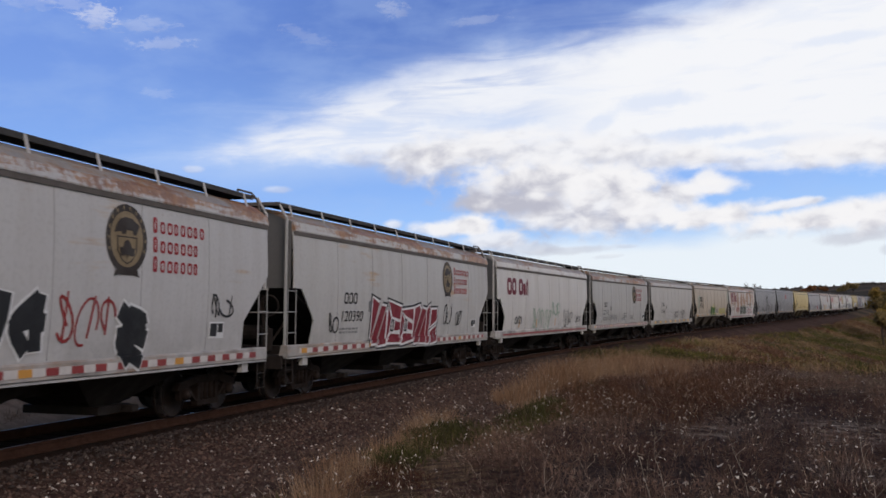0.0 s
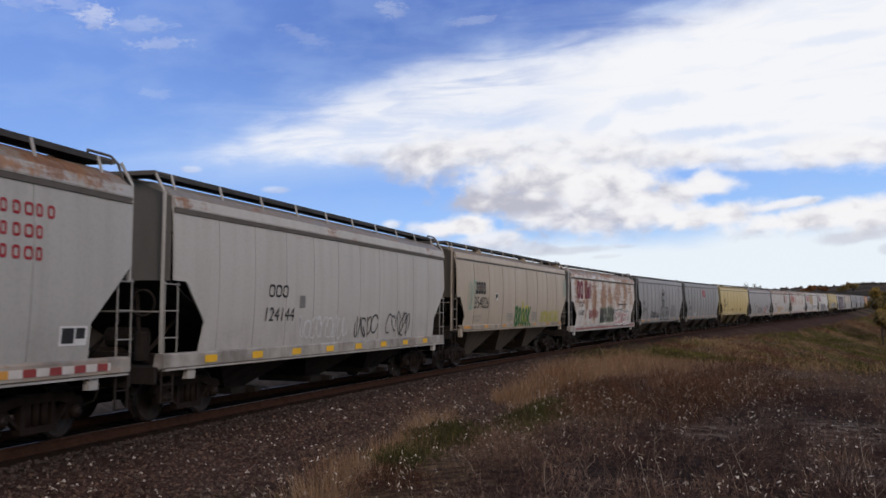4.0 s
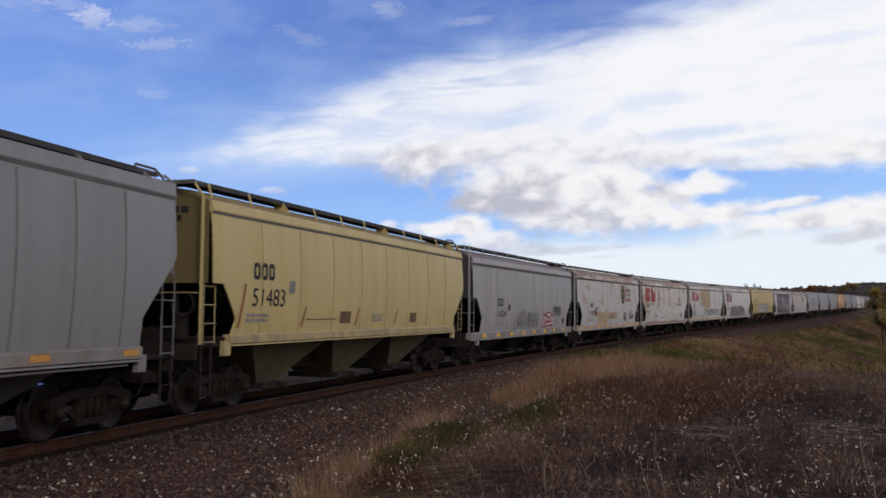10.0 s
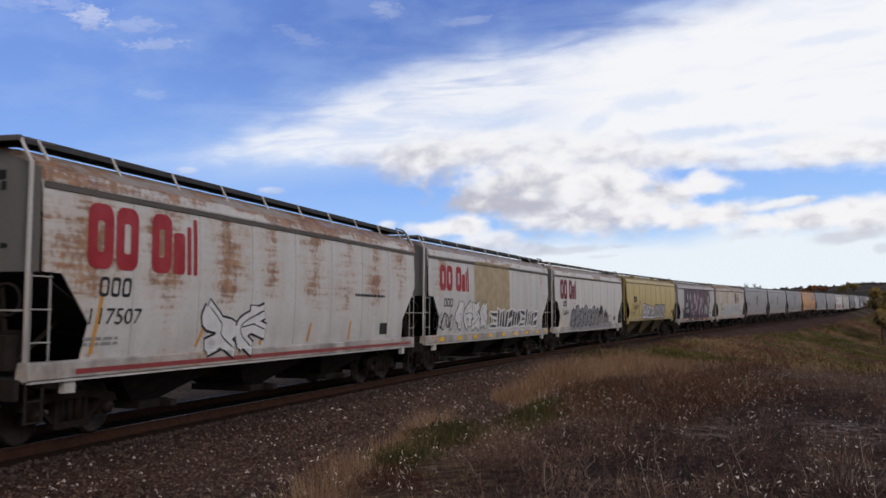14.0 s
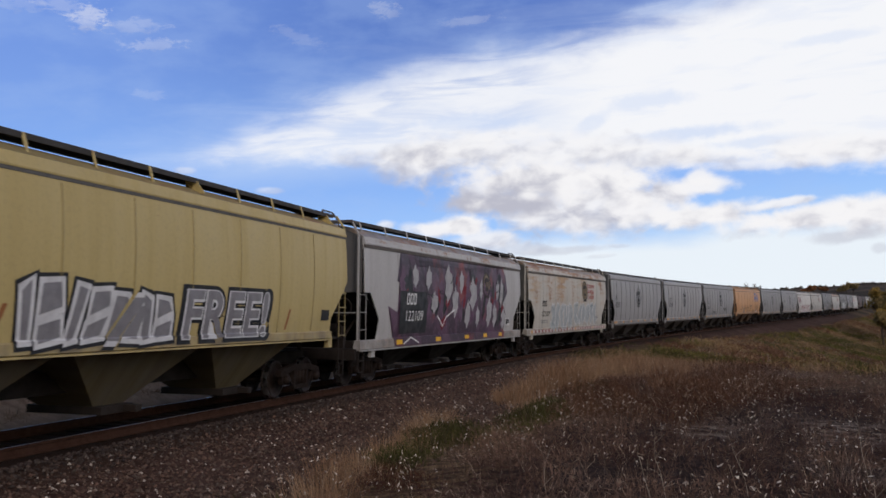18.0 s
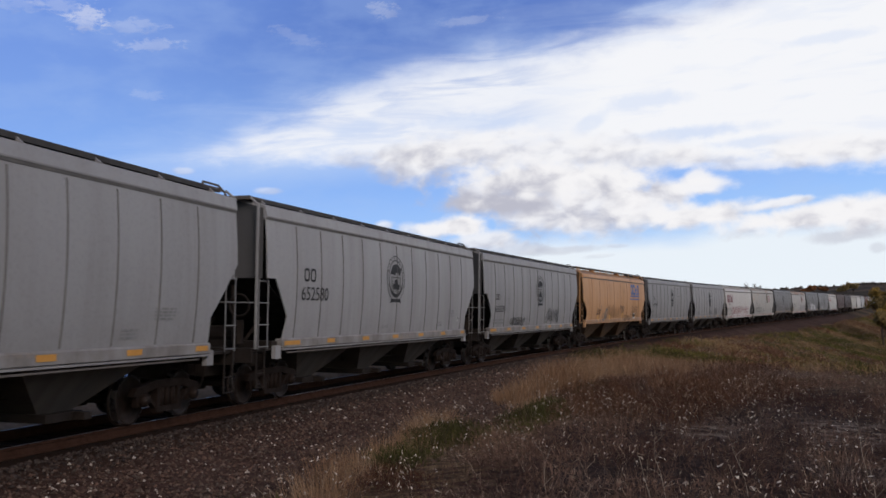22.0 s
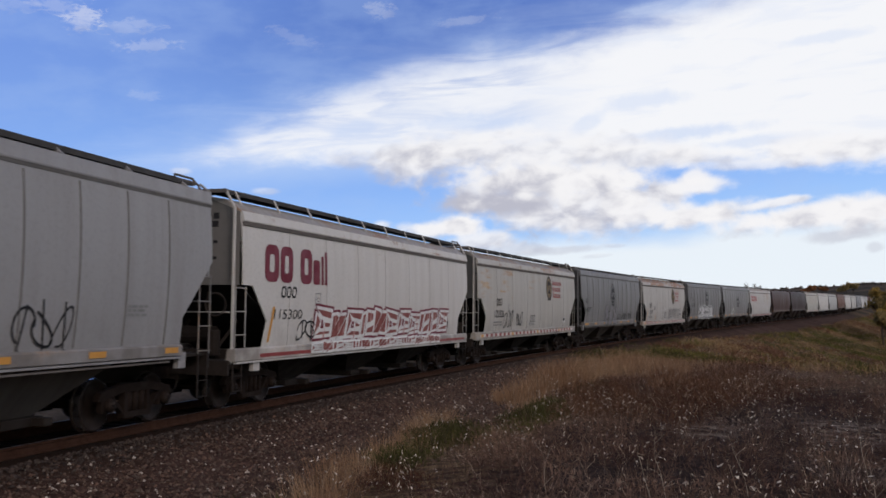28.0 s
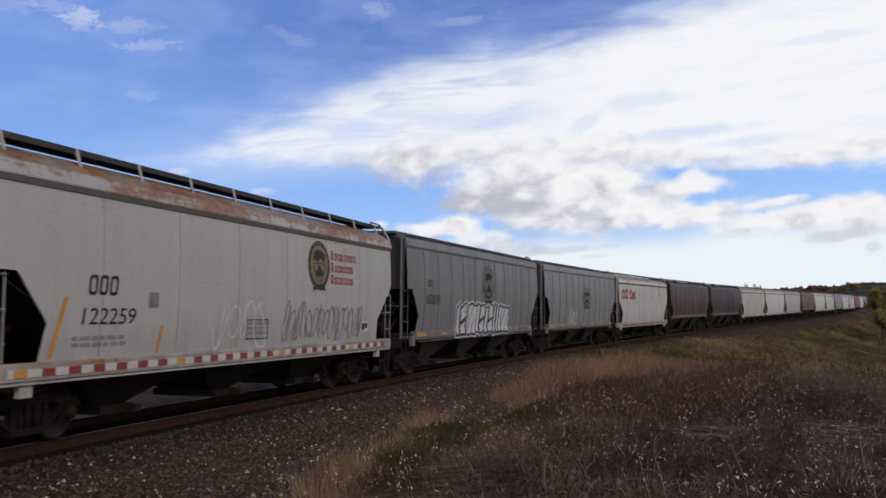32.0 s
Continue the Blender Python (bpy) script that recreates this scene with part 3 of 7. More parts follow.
# ---- track ----
def build_track():
    track = tagged(new("railway_track"), "rusty-sided railway track with worn shiny rail heads on dark ties", "railway track", kind="structure")
    prof = [(-0.075, -0.17), (0.075, -0.17), (0.075, -0.158), (0.014, -0.135), (0.012, -0.045), (0.037, -0.033), (0.037, -0.004), (-0.037, -0.004), (-0.037, -0.033), (-0.012, -0.045), (-0.014, -0.135), (-0.075, -0.158)]
    ss = np.arange(-150, 420, 2.0)
    for lat in (0.755, -0.755):
        body, top = Shape(), Shape()
        n = len(prof)
        vs = [track_point(s, lat + x, z) for s in ss for x, z in prof]
        body.add(vs, [(i * n + j, i * n + (j + 1) % n, (i + 1) * n + (j + 1) % n, (i + 1) * n + j) for i in range(len(ss) - 1) for j in range(n)])
        cap = [(-0.014, -0.0035), (-0.010, 0.0), (0.003, 0.0), (0.007, -0.0035)]
        vs = [track_point(s, lat + x, z) for s in ss for x, z in cap]
        top.add(vs, [(i * 4 + j, i * 4 + j + 1, (i + 1) * 4 + j + 1, (i + 1) * 4 + j) for i in range(len(ss) - 1) for j in range(3)])
        rail = part("rail", body, M_RAILSIDE, track, "rust-brown steel rail")
        part("rail_head", top, M_RAILTOP, rail, "polished running surface")
    tie = Shape().box(-1.3, 1.3, -0.115, 0.115, -0.34, -0.172).mesh("tie", False, (M_TIE,))
    rng = random.Random(3)
    for i in range(150):
        s = 4 + i * 0.51
        part("tie", tie, None, track, at=track_pose(s) @ pose(rng.uniform(-0.03, 0.03), 0, rng.uniform(-0.008, 0.004), 0, 0, rng.uniform(-0.7, 0.7)))
    rest = Shape()
    for s in list(np.arange(-120, 3.6, 0.51)) + list(np.arange(80.7, 400, 0.51)):
        rest.box(-1.3, 1.3, -0.115, 0.115, -0.34, -0.172, track_pose(s))
    tagged(part("far_ties", rest, M_TIE, track), kind="stuff")


build_track()

# ---- covered hopper cars ----
# kinds: s, smooth-sided with a deep white sill; g, ribbed grey; y, ribbed tall-skirted
KINDS = dict(
    s=dict(sill=(1.03, 1.30), eave=3.95, band=0.36, cut_z=(2.62, 1.86), cut=0.78, seams=6, posts=10, post_h=0.24, board=4.60, bulge=0.09),
    r=dict(sill=(1.03, 1.30), eave=3.95, band=0.36, cut_z=(2.62, 1.86), cut=0.78, seams=10, posts=10, post_h=0.24, board=4.60, bulge=0.09),
    l=dict(sill=(1.03, 1.30), eave=3.95, band=0.36, cut_z=(2.62, 1.86), cut=0.78, seams=7, posts=10, post_h=0.24, board=4.60, bulge=0.09),
    g=dict(sill=(1.24, 1.46), eave=4.13, band=0.26, cut_z=(2.80, 1.95), cut=0.72, seams=11, posts=9, post_h=0.10, board=4.58, bulge=0.125),
    y=dict(sill=(1.40, 1.60), eave=4.03, band=0.30, cut_z=(2.62, 1.92), cut=0.66, seams=8, posts=11, post_h=0.22, board=4.62, bulge=0.125))
SIDE = 1.56


def side_x(kind, z):
    """How far the side sheet stands from the car's middle at a height: it swells in the middle and tucks in at the sill."""
    k = KINDS[kind]
    z0, z1 = k["sill"][1], k["eave"]
    f = min(1, max(0, (z - z0) / (z1 - z0)))
    return SIDE - 0.055 + k["bulge"] * math.sin(math.pi * min(1, 0.08 + f * 0.80)) ** 0.8


def side_end(kind, half, z):
    """Where the side sheet ends in front at a height: its lower corner is cut away aslant."""
    k = KINDS[kind]
    a, b = k["cut_z"][0] + 0.22, k["cut_z"][1]
    ye = half - 0.64
    if z >= a:
        return ye
    return ye - (k["cut"] + 0.30) * min(1, (a - z) / (a - b))


def side_rear(kind, half, z):
    """Where it ends behind: a notch under the end sheet, then aslant to a corner and back a little to the sill."""
    k = KINDS[kind]
    a, b = k["cut_z"]
    ye = half - 0.82
    if z >= a:
        return ye
    if z >= b:
        return ye - 0.40 - (k["cut"] - 0.06) * (a - z) / (a - b)
    return ye - 0.34 - k["cut"] + 0.14 * (b - z) / (b - k["sill"][1])


TRUCK = {}


def truck_meshes():
    """Side frame, wheelset and bolster of a freight truck."""
    f = Shape()
    f.prism_x([(-1.20, 0.54), (-1.10, 0.68), (-0.46, 0.79), (0.46, 0.79), (1.10, 0.68), (1.20, 0.54), (1.06, 0.53), (0.44, 0.65), (-0.44, 0.65), (-1.06, 0.53)], 0.95, 1.08)
    f.prism_x([(-0.42, 0.20), (0.42, 0.20), (0.45, 0.30), (-0.45, 0.30)], 0.95, 1.09)
    for q in (1, -1):
        f.prism_x([(q * 0.82, 0.56), (q * 0.74, 0.50), (q * 0.36, 0.22), (q * 0.42, 0.32), (q * 0.70, 0.58)][::q], 0.96, 1.07)
        f.prism_x([(q * 0.31, 0.28), (q * 0.42, 0.28), (q * 0.40, 0.67), (q * 0.31, 0.67)][::q], 0.95, 1.085)
        f.prism_x([(q * 0.72, 0.34), (q * 0.80, 0.34), (q * 0.82, 0.60), (q * 0.72, 0.60)][::q], 0.96, 1.07)
        f.prism_x([(q * 0.98, 0.34), (q * 1.06, 0.34), (q * 1.10, 0.60), (q * 0.97, 0.60)][::q], 0.96, 1.07)
    TRUCK["side_frame"] = f.mesh("side_frame", False, (M_TRUCK,))
    sp = Shape().rod((1.02, 0, 0.30), (1.02, 0, 0.65), 0.06, 8)
    TRUCK["spring"] = sp.mesh("spring", True, (M_TRUCK,))
    cap = Shape().lathe_x([(0, 0), (0, 0.12), (0.10, 0.12), (0.13, 0.09), (0.13, 0)], (1.03, 0, 0.457), 10)
    TRUCK["bearing_cap"] = cap.mesh("bearing_cap", True, (M_TRUCK,))
    w = Shape()
    for sgn in (1, -1):
        prof = [(-0.07, 0.10), (-0.06, 0.36), (-0.075, 0.40), (-0.07, 0.455), (0.06, 0.450), (0.07, 0.40), (0.03, 0.37), (0.0, 0.14), (0.05, 0.10), (0.05, 0.0)]
        w.lathe_x([(x * sgn, r) for x, r in prof], (0.755 * sgn, 0, 0), 26)
        w.lathe_x([(-0.10 * sgn, 0.44), (-0.10 * sgn, 0.485), (-0.065 * sgn, 0.485), (-0.065 * sgn, 0.44)], (0.755 * sgn, 0, 0), 26)
    w.rod((-0.9, 0, 0), (0.9, 0, 0), 0.08, 10)
    for sgn in (1, -1):
        w.rod((sgn * 1.0, 0, 0), (sgn * 1.175, 0, 0), 0.075, 10)
        for q in range(3):
            a = 2.094 * q
            w.rod((sgn * 1.17, 0.045 * math.cos(a), 0.045 * math.sin(a)), (sgn * 1.20, 0.045 * math.cos(a), 0.045 * math.sin(a)), 0.016, 6)
    TRUCK["wheelset"] = w.mesh("wheelset", True, (M_WHEEL,))
    r = Shape().lathe_x([(-0.062, 0.4565), (0.0, 0.4555), (0.061, 0.4525)], (0.755, 0, 0), 30)
    TRUCK["rim"] = r.mesh("wheel_rim", True, (M_TREAD,))
    TRUCK["bolster"] = Shape().box(-0.95, 0.95, -0.2, 0.2, 0.48, 0.78).mesh("bolster", False, (M_TRUCK,))


truck_meshes()


def build_car(kind, pitch):
    """A car with all its parts; it stands along y, with its middle over the origin and the rail heads at z 0."""
    k = KINDS[kind]
    half = pitch / 2
    body_half = half - 0.46
    z0, z1 = k["sill"][1], k["eave"]
    car = new("covered_hopper_car")
    ends = half - 0.94
    # side sheets, end sheets and the slopes under them
    zs = sorted({z0 + (z1 - z0) * i / 12 for i in range(13)} | set(k["cut_z"]) | {k["cut_z"][0] - 0.012, k["cut_z"][0] + 0.22})
    front_y, rear_y = half - 0.64, half - 0.82
    for sgn in (1, -1):
        sh, n = Shape(), 16
        for off in (0.0, -0.03):
            sh.add([(sgn * (side_x(kind, z) + off), -side_rear(kind, half, z) + (side_end(kind, half, z) + side_rear(kind, half, z)) * j / n, z) for z in zs for j in range(n + 1)],
                   [(i * (n + 1) + j, i * (n + 1) + j + 1, (i + 1) * (n + 1) + j + 1, (i + 1) * (n + 1) + j) for i in range(len(zs) - 1) for j in range(n)])
        for edge in (lambda z: -side_rear(kind, half, z), lambda z: side_end(kind, half, z)):
            sh.add([(sgn * (side_x(kind, z) + off), edge(z), z) for z in zs for off in (0.0, -0.03)], [(2 * i, 2 * i + 1, 2 * i + 3, 2 * i + 2) for i in range(len(zs) - 1)])
        ob = part("side_sheet", sh, M_FRAME, car, smooth=True)
        ob["paint"] = "side"
    for sgn in (1, -1):
        e = Shape()
        y1, y0 = (front_y + 0.008, ends - 2.3) if sgn > 0 else (-rear_y - 0.008, -(ends - 2.9))
        za = k["cut_z"][0]
        xs = SIDE - 0.06
        e.add([(-xs, y1, za), (xs, y1, za), (xs, y1, z1 + 0.2), (xs * 0.5, y1, z1 + k["band"] + 0.14), (-xs * 0.5, y1, z1 + k["band"] + 0.14), (-xs, y1, z1 + 0.2),
               (-xs, y1 - sgn * 0.03, za), (xs, y1 - sgn * 0.03, za), (xs, y1 - sgn * 0.03, z1 + 0.2), (xs * 0.5, y1 - sgn * 0.03, z1 + k["band"] + 0.14), (-xs * 0.5, y1 - sgn * 0.03, z1 + k["band"] + 0.14), (-xs, y1 - sgn * 0.03, z1 + 0.2)],
              [(0, 1, 2, 3, 4, 5), (11, 10, 9, 8, 7, 6)] + [(j, (j + 1) % 6, 6 + (j + 1) % 6, 6 + j) for j in range(6)])
        # slope sheet near black: the shade under the end is in its colour
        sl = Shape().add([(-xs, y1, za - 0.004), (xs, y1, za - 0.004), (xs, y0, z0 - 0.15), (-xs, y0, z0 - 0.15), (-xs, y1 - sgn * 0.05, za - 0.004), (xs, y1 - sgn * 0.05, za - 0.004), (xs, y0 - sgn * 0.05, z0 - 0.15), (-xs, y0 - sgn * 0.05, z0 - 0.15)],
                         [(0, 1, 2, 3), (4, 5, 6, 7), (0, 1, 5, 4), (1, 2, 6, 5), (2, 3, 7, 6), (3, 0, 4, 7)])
        part("end_slope_sheet", sl, M_SLOPE, car, "black slope sheet, coloured for the shade under the car end")
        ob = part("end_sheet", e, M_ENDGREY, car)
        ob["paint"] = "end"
        st = Shape()
        for x in (-0.62, 0.62):
            st.rod((x, sgn * (ends - 0.15), za), (x, sgn * (ends - 0.35), 1.1), 0.045)
            st.rod((x, sgn * (ends - 1.5), 1.9), (x, sgn * (ends - 0.3), 1.1), 0.04)
        st.box(-1.45, 1.45, sgn * ends - 0.9 if sgn > 0 else sgn * ends + 0.5, sgn * ends - 0.5 if sgn > 0 else sgn * ends + 0.9, z0 - 0.25, z0 - 0.05)
        part("end_bracing", st, M_FRAME, car)
    # roof and the band along its edge
    rf = Shape()
    zt = z1 + k["band"]
    low = z1 + 0.20 if kind != "g" else zt - 0.02
    rp = [(1.53, low), (1.34 if kind != "g" else 1.5, zt + 0.0), (1.08, zt + 0.12), (0.6, zt + 0.17), (-0.6, zt + 0.17), (-1.08, zt + 0.12), (-1.34 if kind != "g" else -1.5, zt + 0.0), (-1.53, low), (-1.4, low - 0.1), (1.4, low - 0.1)]
    rf.prism_y(rp, -rear_y, front_y)
    part("roof", rf, M_FRAME, car)["paint"] = "roof"
    for sgn in (1, -1):
        b = Shape().prism_y([(sgn * (SIDE - 0.10), z1 - 0.02), (sgn * (SIDE + 0.03), z1), (sgn * (SIDE + 0.035), z1 + 0.03), (sgn * (SIDE - 0.015), low + 0.012), (sgn * (SIDE - 0.12), low + 0.02)], -rear_y, front_y)
        part("top_chord", b, M_FRAME, car)["paint"] = "band"
        dp = 0.09 if kind in "srl" else 0.055
        ln = Shape().prism_y([(sgn * (SIDE - 0.09), z1 - dp - 0.005), (sgn * (SIDE + 0.016), z1 - dp), (sgn * (SIDE + 0.022), z1 - 0.002), (sgn * (SIDE - 0.09), z1 - 0.002)], -rear_y + 0.01, front_y - 0.01)
        part("eave_lip", ln, M_LIP if kind in "srl" else M_SEAM, car)["paint"] = "lip"
    # side sills
    za, zb = k["sill"]
    sill_half = body_half - 0.12 if kind in "srl" else side_end(kind, half, z0) + 0.05
    sill_rear = sill_half if kind in "srl" else side_rear(kind, half, z0) + 0.05
    for sgn in (1, -1):
        s = Shape().prism_y([(sgn * 1.40, zb), (sgn * (SIDE - 0.01), zb), (sgn * (SIDE + 0.02), zb - 0.03), (sgn * (SIDE + 0.02), za + 0.02), (sgn * (SIDE - 0.02), za), (sgn * 1.36, za)], -sill_rear, sill_half)
        part("side_sill", s, M_FRAME, car)["paint"] = "sill"
        lip = Shape().prism_y([(sgn * 1.42, za - 0.035), (sgn * (SIDE + 0.035), za - 0.035), (sgn * (SIDE + 0.035), za - 0.003), (sgn * 1.42, za - 0.003)], -sill_rear + 0.05, sill_half - 0.05)
        part("sill_flange", lip, M_FRAME, car)["paint"] = "flange"
    if kind == "g":
        pipe = Shape().wire([(SIDE - 0.02, -sill_rear + 0.3, za - 0.10), (SIDE, -2.0, za - 0.09), (SIDE, 2.0, za - 0.095), (SIDE - 0.02, sill_half - 0.4, za - 0.085)], 0.022)
        part("brake_pipe", pipe, M_LIP, car, "thin grey pipe under the sill")
    # seams or ribs down the near and the far side
    for i in range(k["seams"]):
        y = -ends + 2 * ends * (i + 1) / (k["seams"] + 1)
        for sgn in (1, -1):
            r = Shape()
            wd, pr = (0.011, 0.006) if kind in "srl" else (0.020, 0.014)
            top = z1 - 0.10
            zz = [z0 + 0.02 + (top - z0 - 0.02) * j / 9 for j in range(10)]
            if y > side_end(kind, half, k["cut_z"][1]) or y < -side_rear(kind, half, k["cut_z"][1]):
                zz = [max(z, k["cut_z"][0] + (0.22 if y > 0 else 0.0)) for z in zz]
            vs = [(sgn * (side_x(kind, z) + d), y + w, z) for z in zz for w, d in ((-wd, -0.01), (-wd * 0.5, pr), (wd * 0.5, pr), (wd, -0.01))]
            r.add(vs, [(a * 4 + b, a * 4 + b + 1, a * 4 + b + 5, a * 4 + b + 4) for a in range(9) for b in range(3)])
            part("seam", r, M_SEAM, car)["paint"] = "seam"
    # hopper bays
    hb = (ends - 2.0) * 2 / 3
    for i in (-1, 0, 1):
        c = i * hb
        h = Shape()
        tx, ty, bx, by = 1.34, hb * 0.5, 0.55, 0.42
        zt_, zb_ = za + 0.10, 0.38
        h.add([(-tx, c - ty, zt_), (tx, c - ty, zt_), (tx, c + ty, zt_), (-tx, c + ty, zt_), (-bx, c - by, zb_), (bx, c - by, zb_), (bx, c + by, zb_), (-bx, c + by, zb_)],
              [(0, 1, 5, 4), (1, 2, 6, 5), (2, 3, 7, 6), (3, 0, 4, 7)])
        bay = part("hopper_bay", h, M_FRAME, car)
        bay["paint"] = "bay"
        gate = Shape().box(-0.75, 0.75, c - 0.48, c + 0.48, 0.26, 0.40)
        gate.rod((-0.95, c + 0.3, 0.33), (0.95, c + 0.3, 0.33), 0.035)
        gate.box(0.75, 0.98, c + 0.2, c + 0.4, 0.27, 0.39)
        part("outlet_gate", gate, M_FRAME, bay)
    # sill deepened so its dark bulk stands for the shadow between the bays
    cs = Shape().box(-0.35, 0.35, -body_half, body_half, 0.66, 1.05)
    part("centre_sill", cs, M_FRAME, car)
    # end platforms, posts and ladders
    deck_z = za + 0.02
    for sy in (1, -1):
        p = Shape()
        y_a, y_b = sorted((sy * (ends - 0.7), sy * body_half))
        p.box(-1.45, 1.45, y_a, y_b, deck_z - 0.05, deck_z)
        p.box(-1.5, 1.5, sy * body_half - 0.04, sy * body_half + 0.04, deck_z - 0.28, deck_z + 0.02)
        plat = part("end_platform", p, M_FRAME, car)
        plat["paint"] = "platform"
        for sx in (1, -1):
            jk = Shape().box(sx * 1.5 - 0.05, sx * 1.5 + 0.05, sy * (ends - 0.62) - 0.13, sy * (ends - 0.62) + 0.13, deck_z - 0.24, deck_z + (0.02 if kind in "srl" else 0.05))
            part("jacking_pad", jk, M_FRAME, plat)["paint"] = "flange"
        for sx in (1, -1):
            post = Shape()
            yp = ends + 0.43 if sy > 0 else -(ends + 0.30)
            post.box(sx * 1.47 - 0.022, sx * 1.47 + 0.022, yp - 0.026, yp + 0.026, deck_z if sy < 0 else k["cut_z"][0] - 0.05, z1 + 0.28)
            post.rod((sx * 1.47, yp, z1 + 0.26), (sx * 1.25, yp, k["board"] - 0.02), 0.028)
            part("corner_post", post, M_FRAME, car)["paint"] = "post"
            lad = Shape()
            for yy in (yp, yp - sy * 0.42):
                lad.box(sx * 1.53 - 0.010, sx * 1.53 + 0.010, yy - 0.014, yy + 0.014, deck_z, k["cut_z"][0] - 0.02)
            for r in range(4):
                zz = deck_z + 0.05 + r * (k["cut_z"][0] - deck_z - 0.12) / 3
                lad.rod((sx * 1.54, yp + sy * 0.03, zz), (sx * 1.54, yp - sy * 0.45, zz), 0.014)
            part("ladder", lad, M_FRAME, car)["paint"] = "ladder"
            stp = Shape()
            for yy in (yp, yp - sy * 0.36):
                stp.box(sx * 1.5 - 0.012, sx * 1.5 + 0.012, yy - 0.02, yy + 0.02, 0.42, deck_z)
            for zz in (0.43, 0.74):
                stp.rod((sx * 1.5, yp, zz), (sx * 1.5, yp - sy * 0.36, zz), 0.014)
            part("sill_step", stp, M_FRAME, car)
        gr = Shape()
        gr.wire([(-1.4, sy * body_half, deck_z + 1.0), (1.4, sy * body_half, deck_z + 1.0)], 0.016)
        gr.wire([(-1.4, sy * (ends + 0.3), deck_z + 1.0), (-1.4, sy * body_half, deck_z + 1.0)], 0.016)
        gr.wire([(1.4, sy * (ends + 0.3), deck_z + 1.0), (1.4, sy * body_half, deck_z + 1.0)], 0.016)
        part("end_handrail", gr, M_FRAME, car)["paint"] = "ladder"
        cp = Shape().box(-0.11, 0.11, min(sy * body_half, sy * (half - 0.02)), max(sy * body_half, sy * (half - 0.02)), 0.74, 0.98)
        cp.box(-0.2, 0.2, sy * (half - 0.17) - 0.15, sy * (half - 0.17) + 0.15, 0.70, 1.02)
        part("coupler", cp, M_TRUCK, car)
        hose = Shape().wire([(0.3, sy * (body_half - 0.1), 0.75), (0.33, sy * (body_half + 0.12), 0.45), (0.28, sy * (half - 0.02), 0.38)], 0.022)
        part("air_hose", hose, M_FRAME, car)
    # brake gear on one end
    bk = Shape()
    bk.rod((-0.35, -ends + 0.75, 1.55), (0.45, -ends + 0.75, 1.55), 0.20, 12)
    bk.rod((0.75, -ends + 0.2, deck_z + 0.1), (0.75, -ends + 0.2, deck_z + 0.62), 0.14, 10)
    part("brake_cylinder", bk, M_FRAME, car)
    wl = Shape()
    wl.lathe_x([(0, 0.24), (0.02, 0.27), (0.04, 0.24), (0.02, 0.21), (0, 0.24)], (0, 0, 0), 16)
    part("brake_wheel", wl, M_FRAME, car, smooth=True, at=pose(0.95, -ends - 0.12, 2.2, 0, 0, 90))
    # running boards over the roof
    bz = k["board"]
    for sgn in (1, -1):
        b = Shape().box(sgn * 0.92 - 0.32, sgn * 0.92 + 0.32, -ends - 0.18, ends + 0.18, bz - 0.035, bz)
        b.box(sgn * 1.235 - 0.012, sgn * 1.235 + 0.012, -ends - 0.18, ends + 0.18, bz - 0.09, bz + 0.005)
        board = part("running_board", b, M_BOARD, car, "dark steel grating walkway")
        for i in range(k["posts"]):
            y = -ends + 0.25 + (2 * ends - 0.5) * i / (k["posts"] - 1)
            br = Shape()
            zb_ = zt + 0.02
            if kind == "g" or (kind == "y" and i % 4 == 2):
                br.add([(sgn * 1.44, y - 0.02, zb_ - 0.04), (sgn * 1.44, y + 0.02, zb_ - 0.04), (sgn * 1.24, y + 0.02, bz - 0.04), (sgn * 1.24, y - 0.02, bz - 0.04), (sgn * 1.0, y, bz - 0.04), (sgn * 1.0, y, zb_ + 0.03)],
                       [(0, 1, 2, 3), (0, 3, 4, 5), (1, 2, 4, 5)])
            else:
                lean = -0.16 if kind == "l" else 0.0
                br.box(sgn * 1.34 - 0.012, sgn * 1.34 + 0.012, y - 0.03, y + 0.03, 0, 1, Matrix(((1, 0, -sgn * 0.10, 0), (0, 1, lean, 0), (0, 0, bz - zb_ + 0.06, zb_ - 0.06), (0, 0, 0, 1))))
            part("bracket", br, M_FRAME, board)["paint"] = "bracket"
    for sy in (1, -1):
        out = 0.16 if sy > 0 else 0.33
        x = Shape().box(-1.25, 1.25, min(sy * (ends - 0.45), sy * (ends + out)), max(sy * (ends - 0.45), sy * (ends + out)), bz - 0.03, bz - 0.002)
        x.box(-1.29, 1.29, sy * (ends + out) - 0.03, sy * (ends + out) + 0.03, bz - 0.075, bz + 0.004)
        part("cross_walk", x, M_LIP, car)
        if sy > 0:
            hr = Shape()
            hr.wire([(1.25, sy * (ends - 0.55), bz), (1.25, sy * (ends - 0.55), bz + 0.05), (1.25, sy * (ends + 0.1), bz + 0.05), (1.32, sy * (ends + 0.24), bz - 0.08), (1.45, sy * (ends + 0.29), z1 + 0.1)], 0.024)
            part("roof_grab_rail", hr, M_LIP, car)
    for i in range(4):
        y = -ends * 0.75 + i * ends * 0.5
        hc = Shape().box(-0.42, 0.42, y - ends * 0.23, y + ends * 0.23, zt + 0.15, zt + 0.26, taper=0.94)
        part("hatch_cover", hc, M_FRAME, car)["paint"] = "roof"
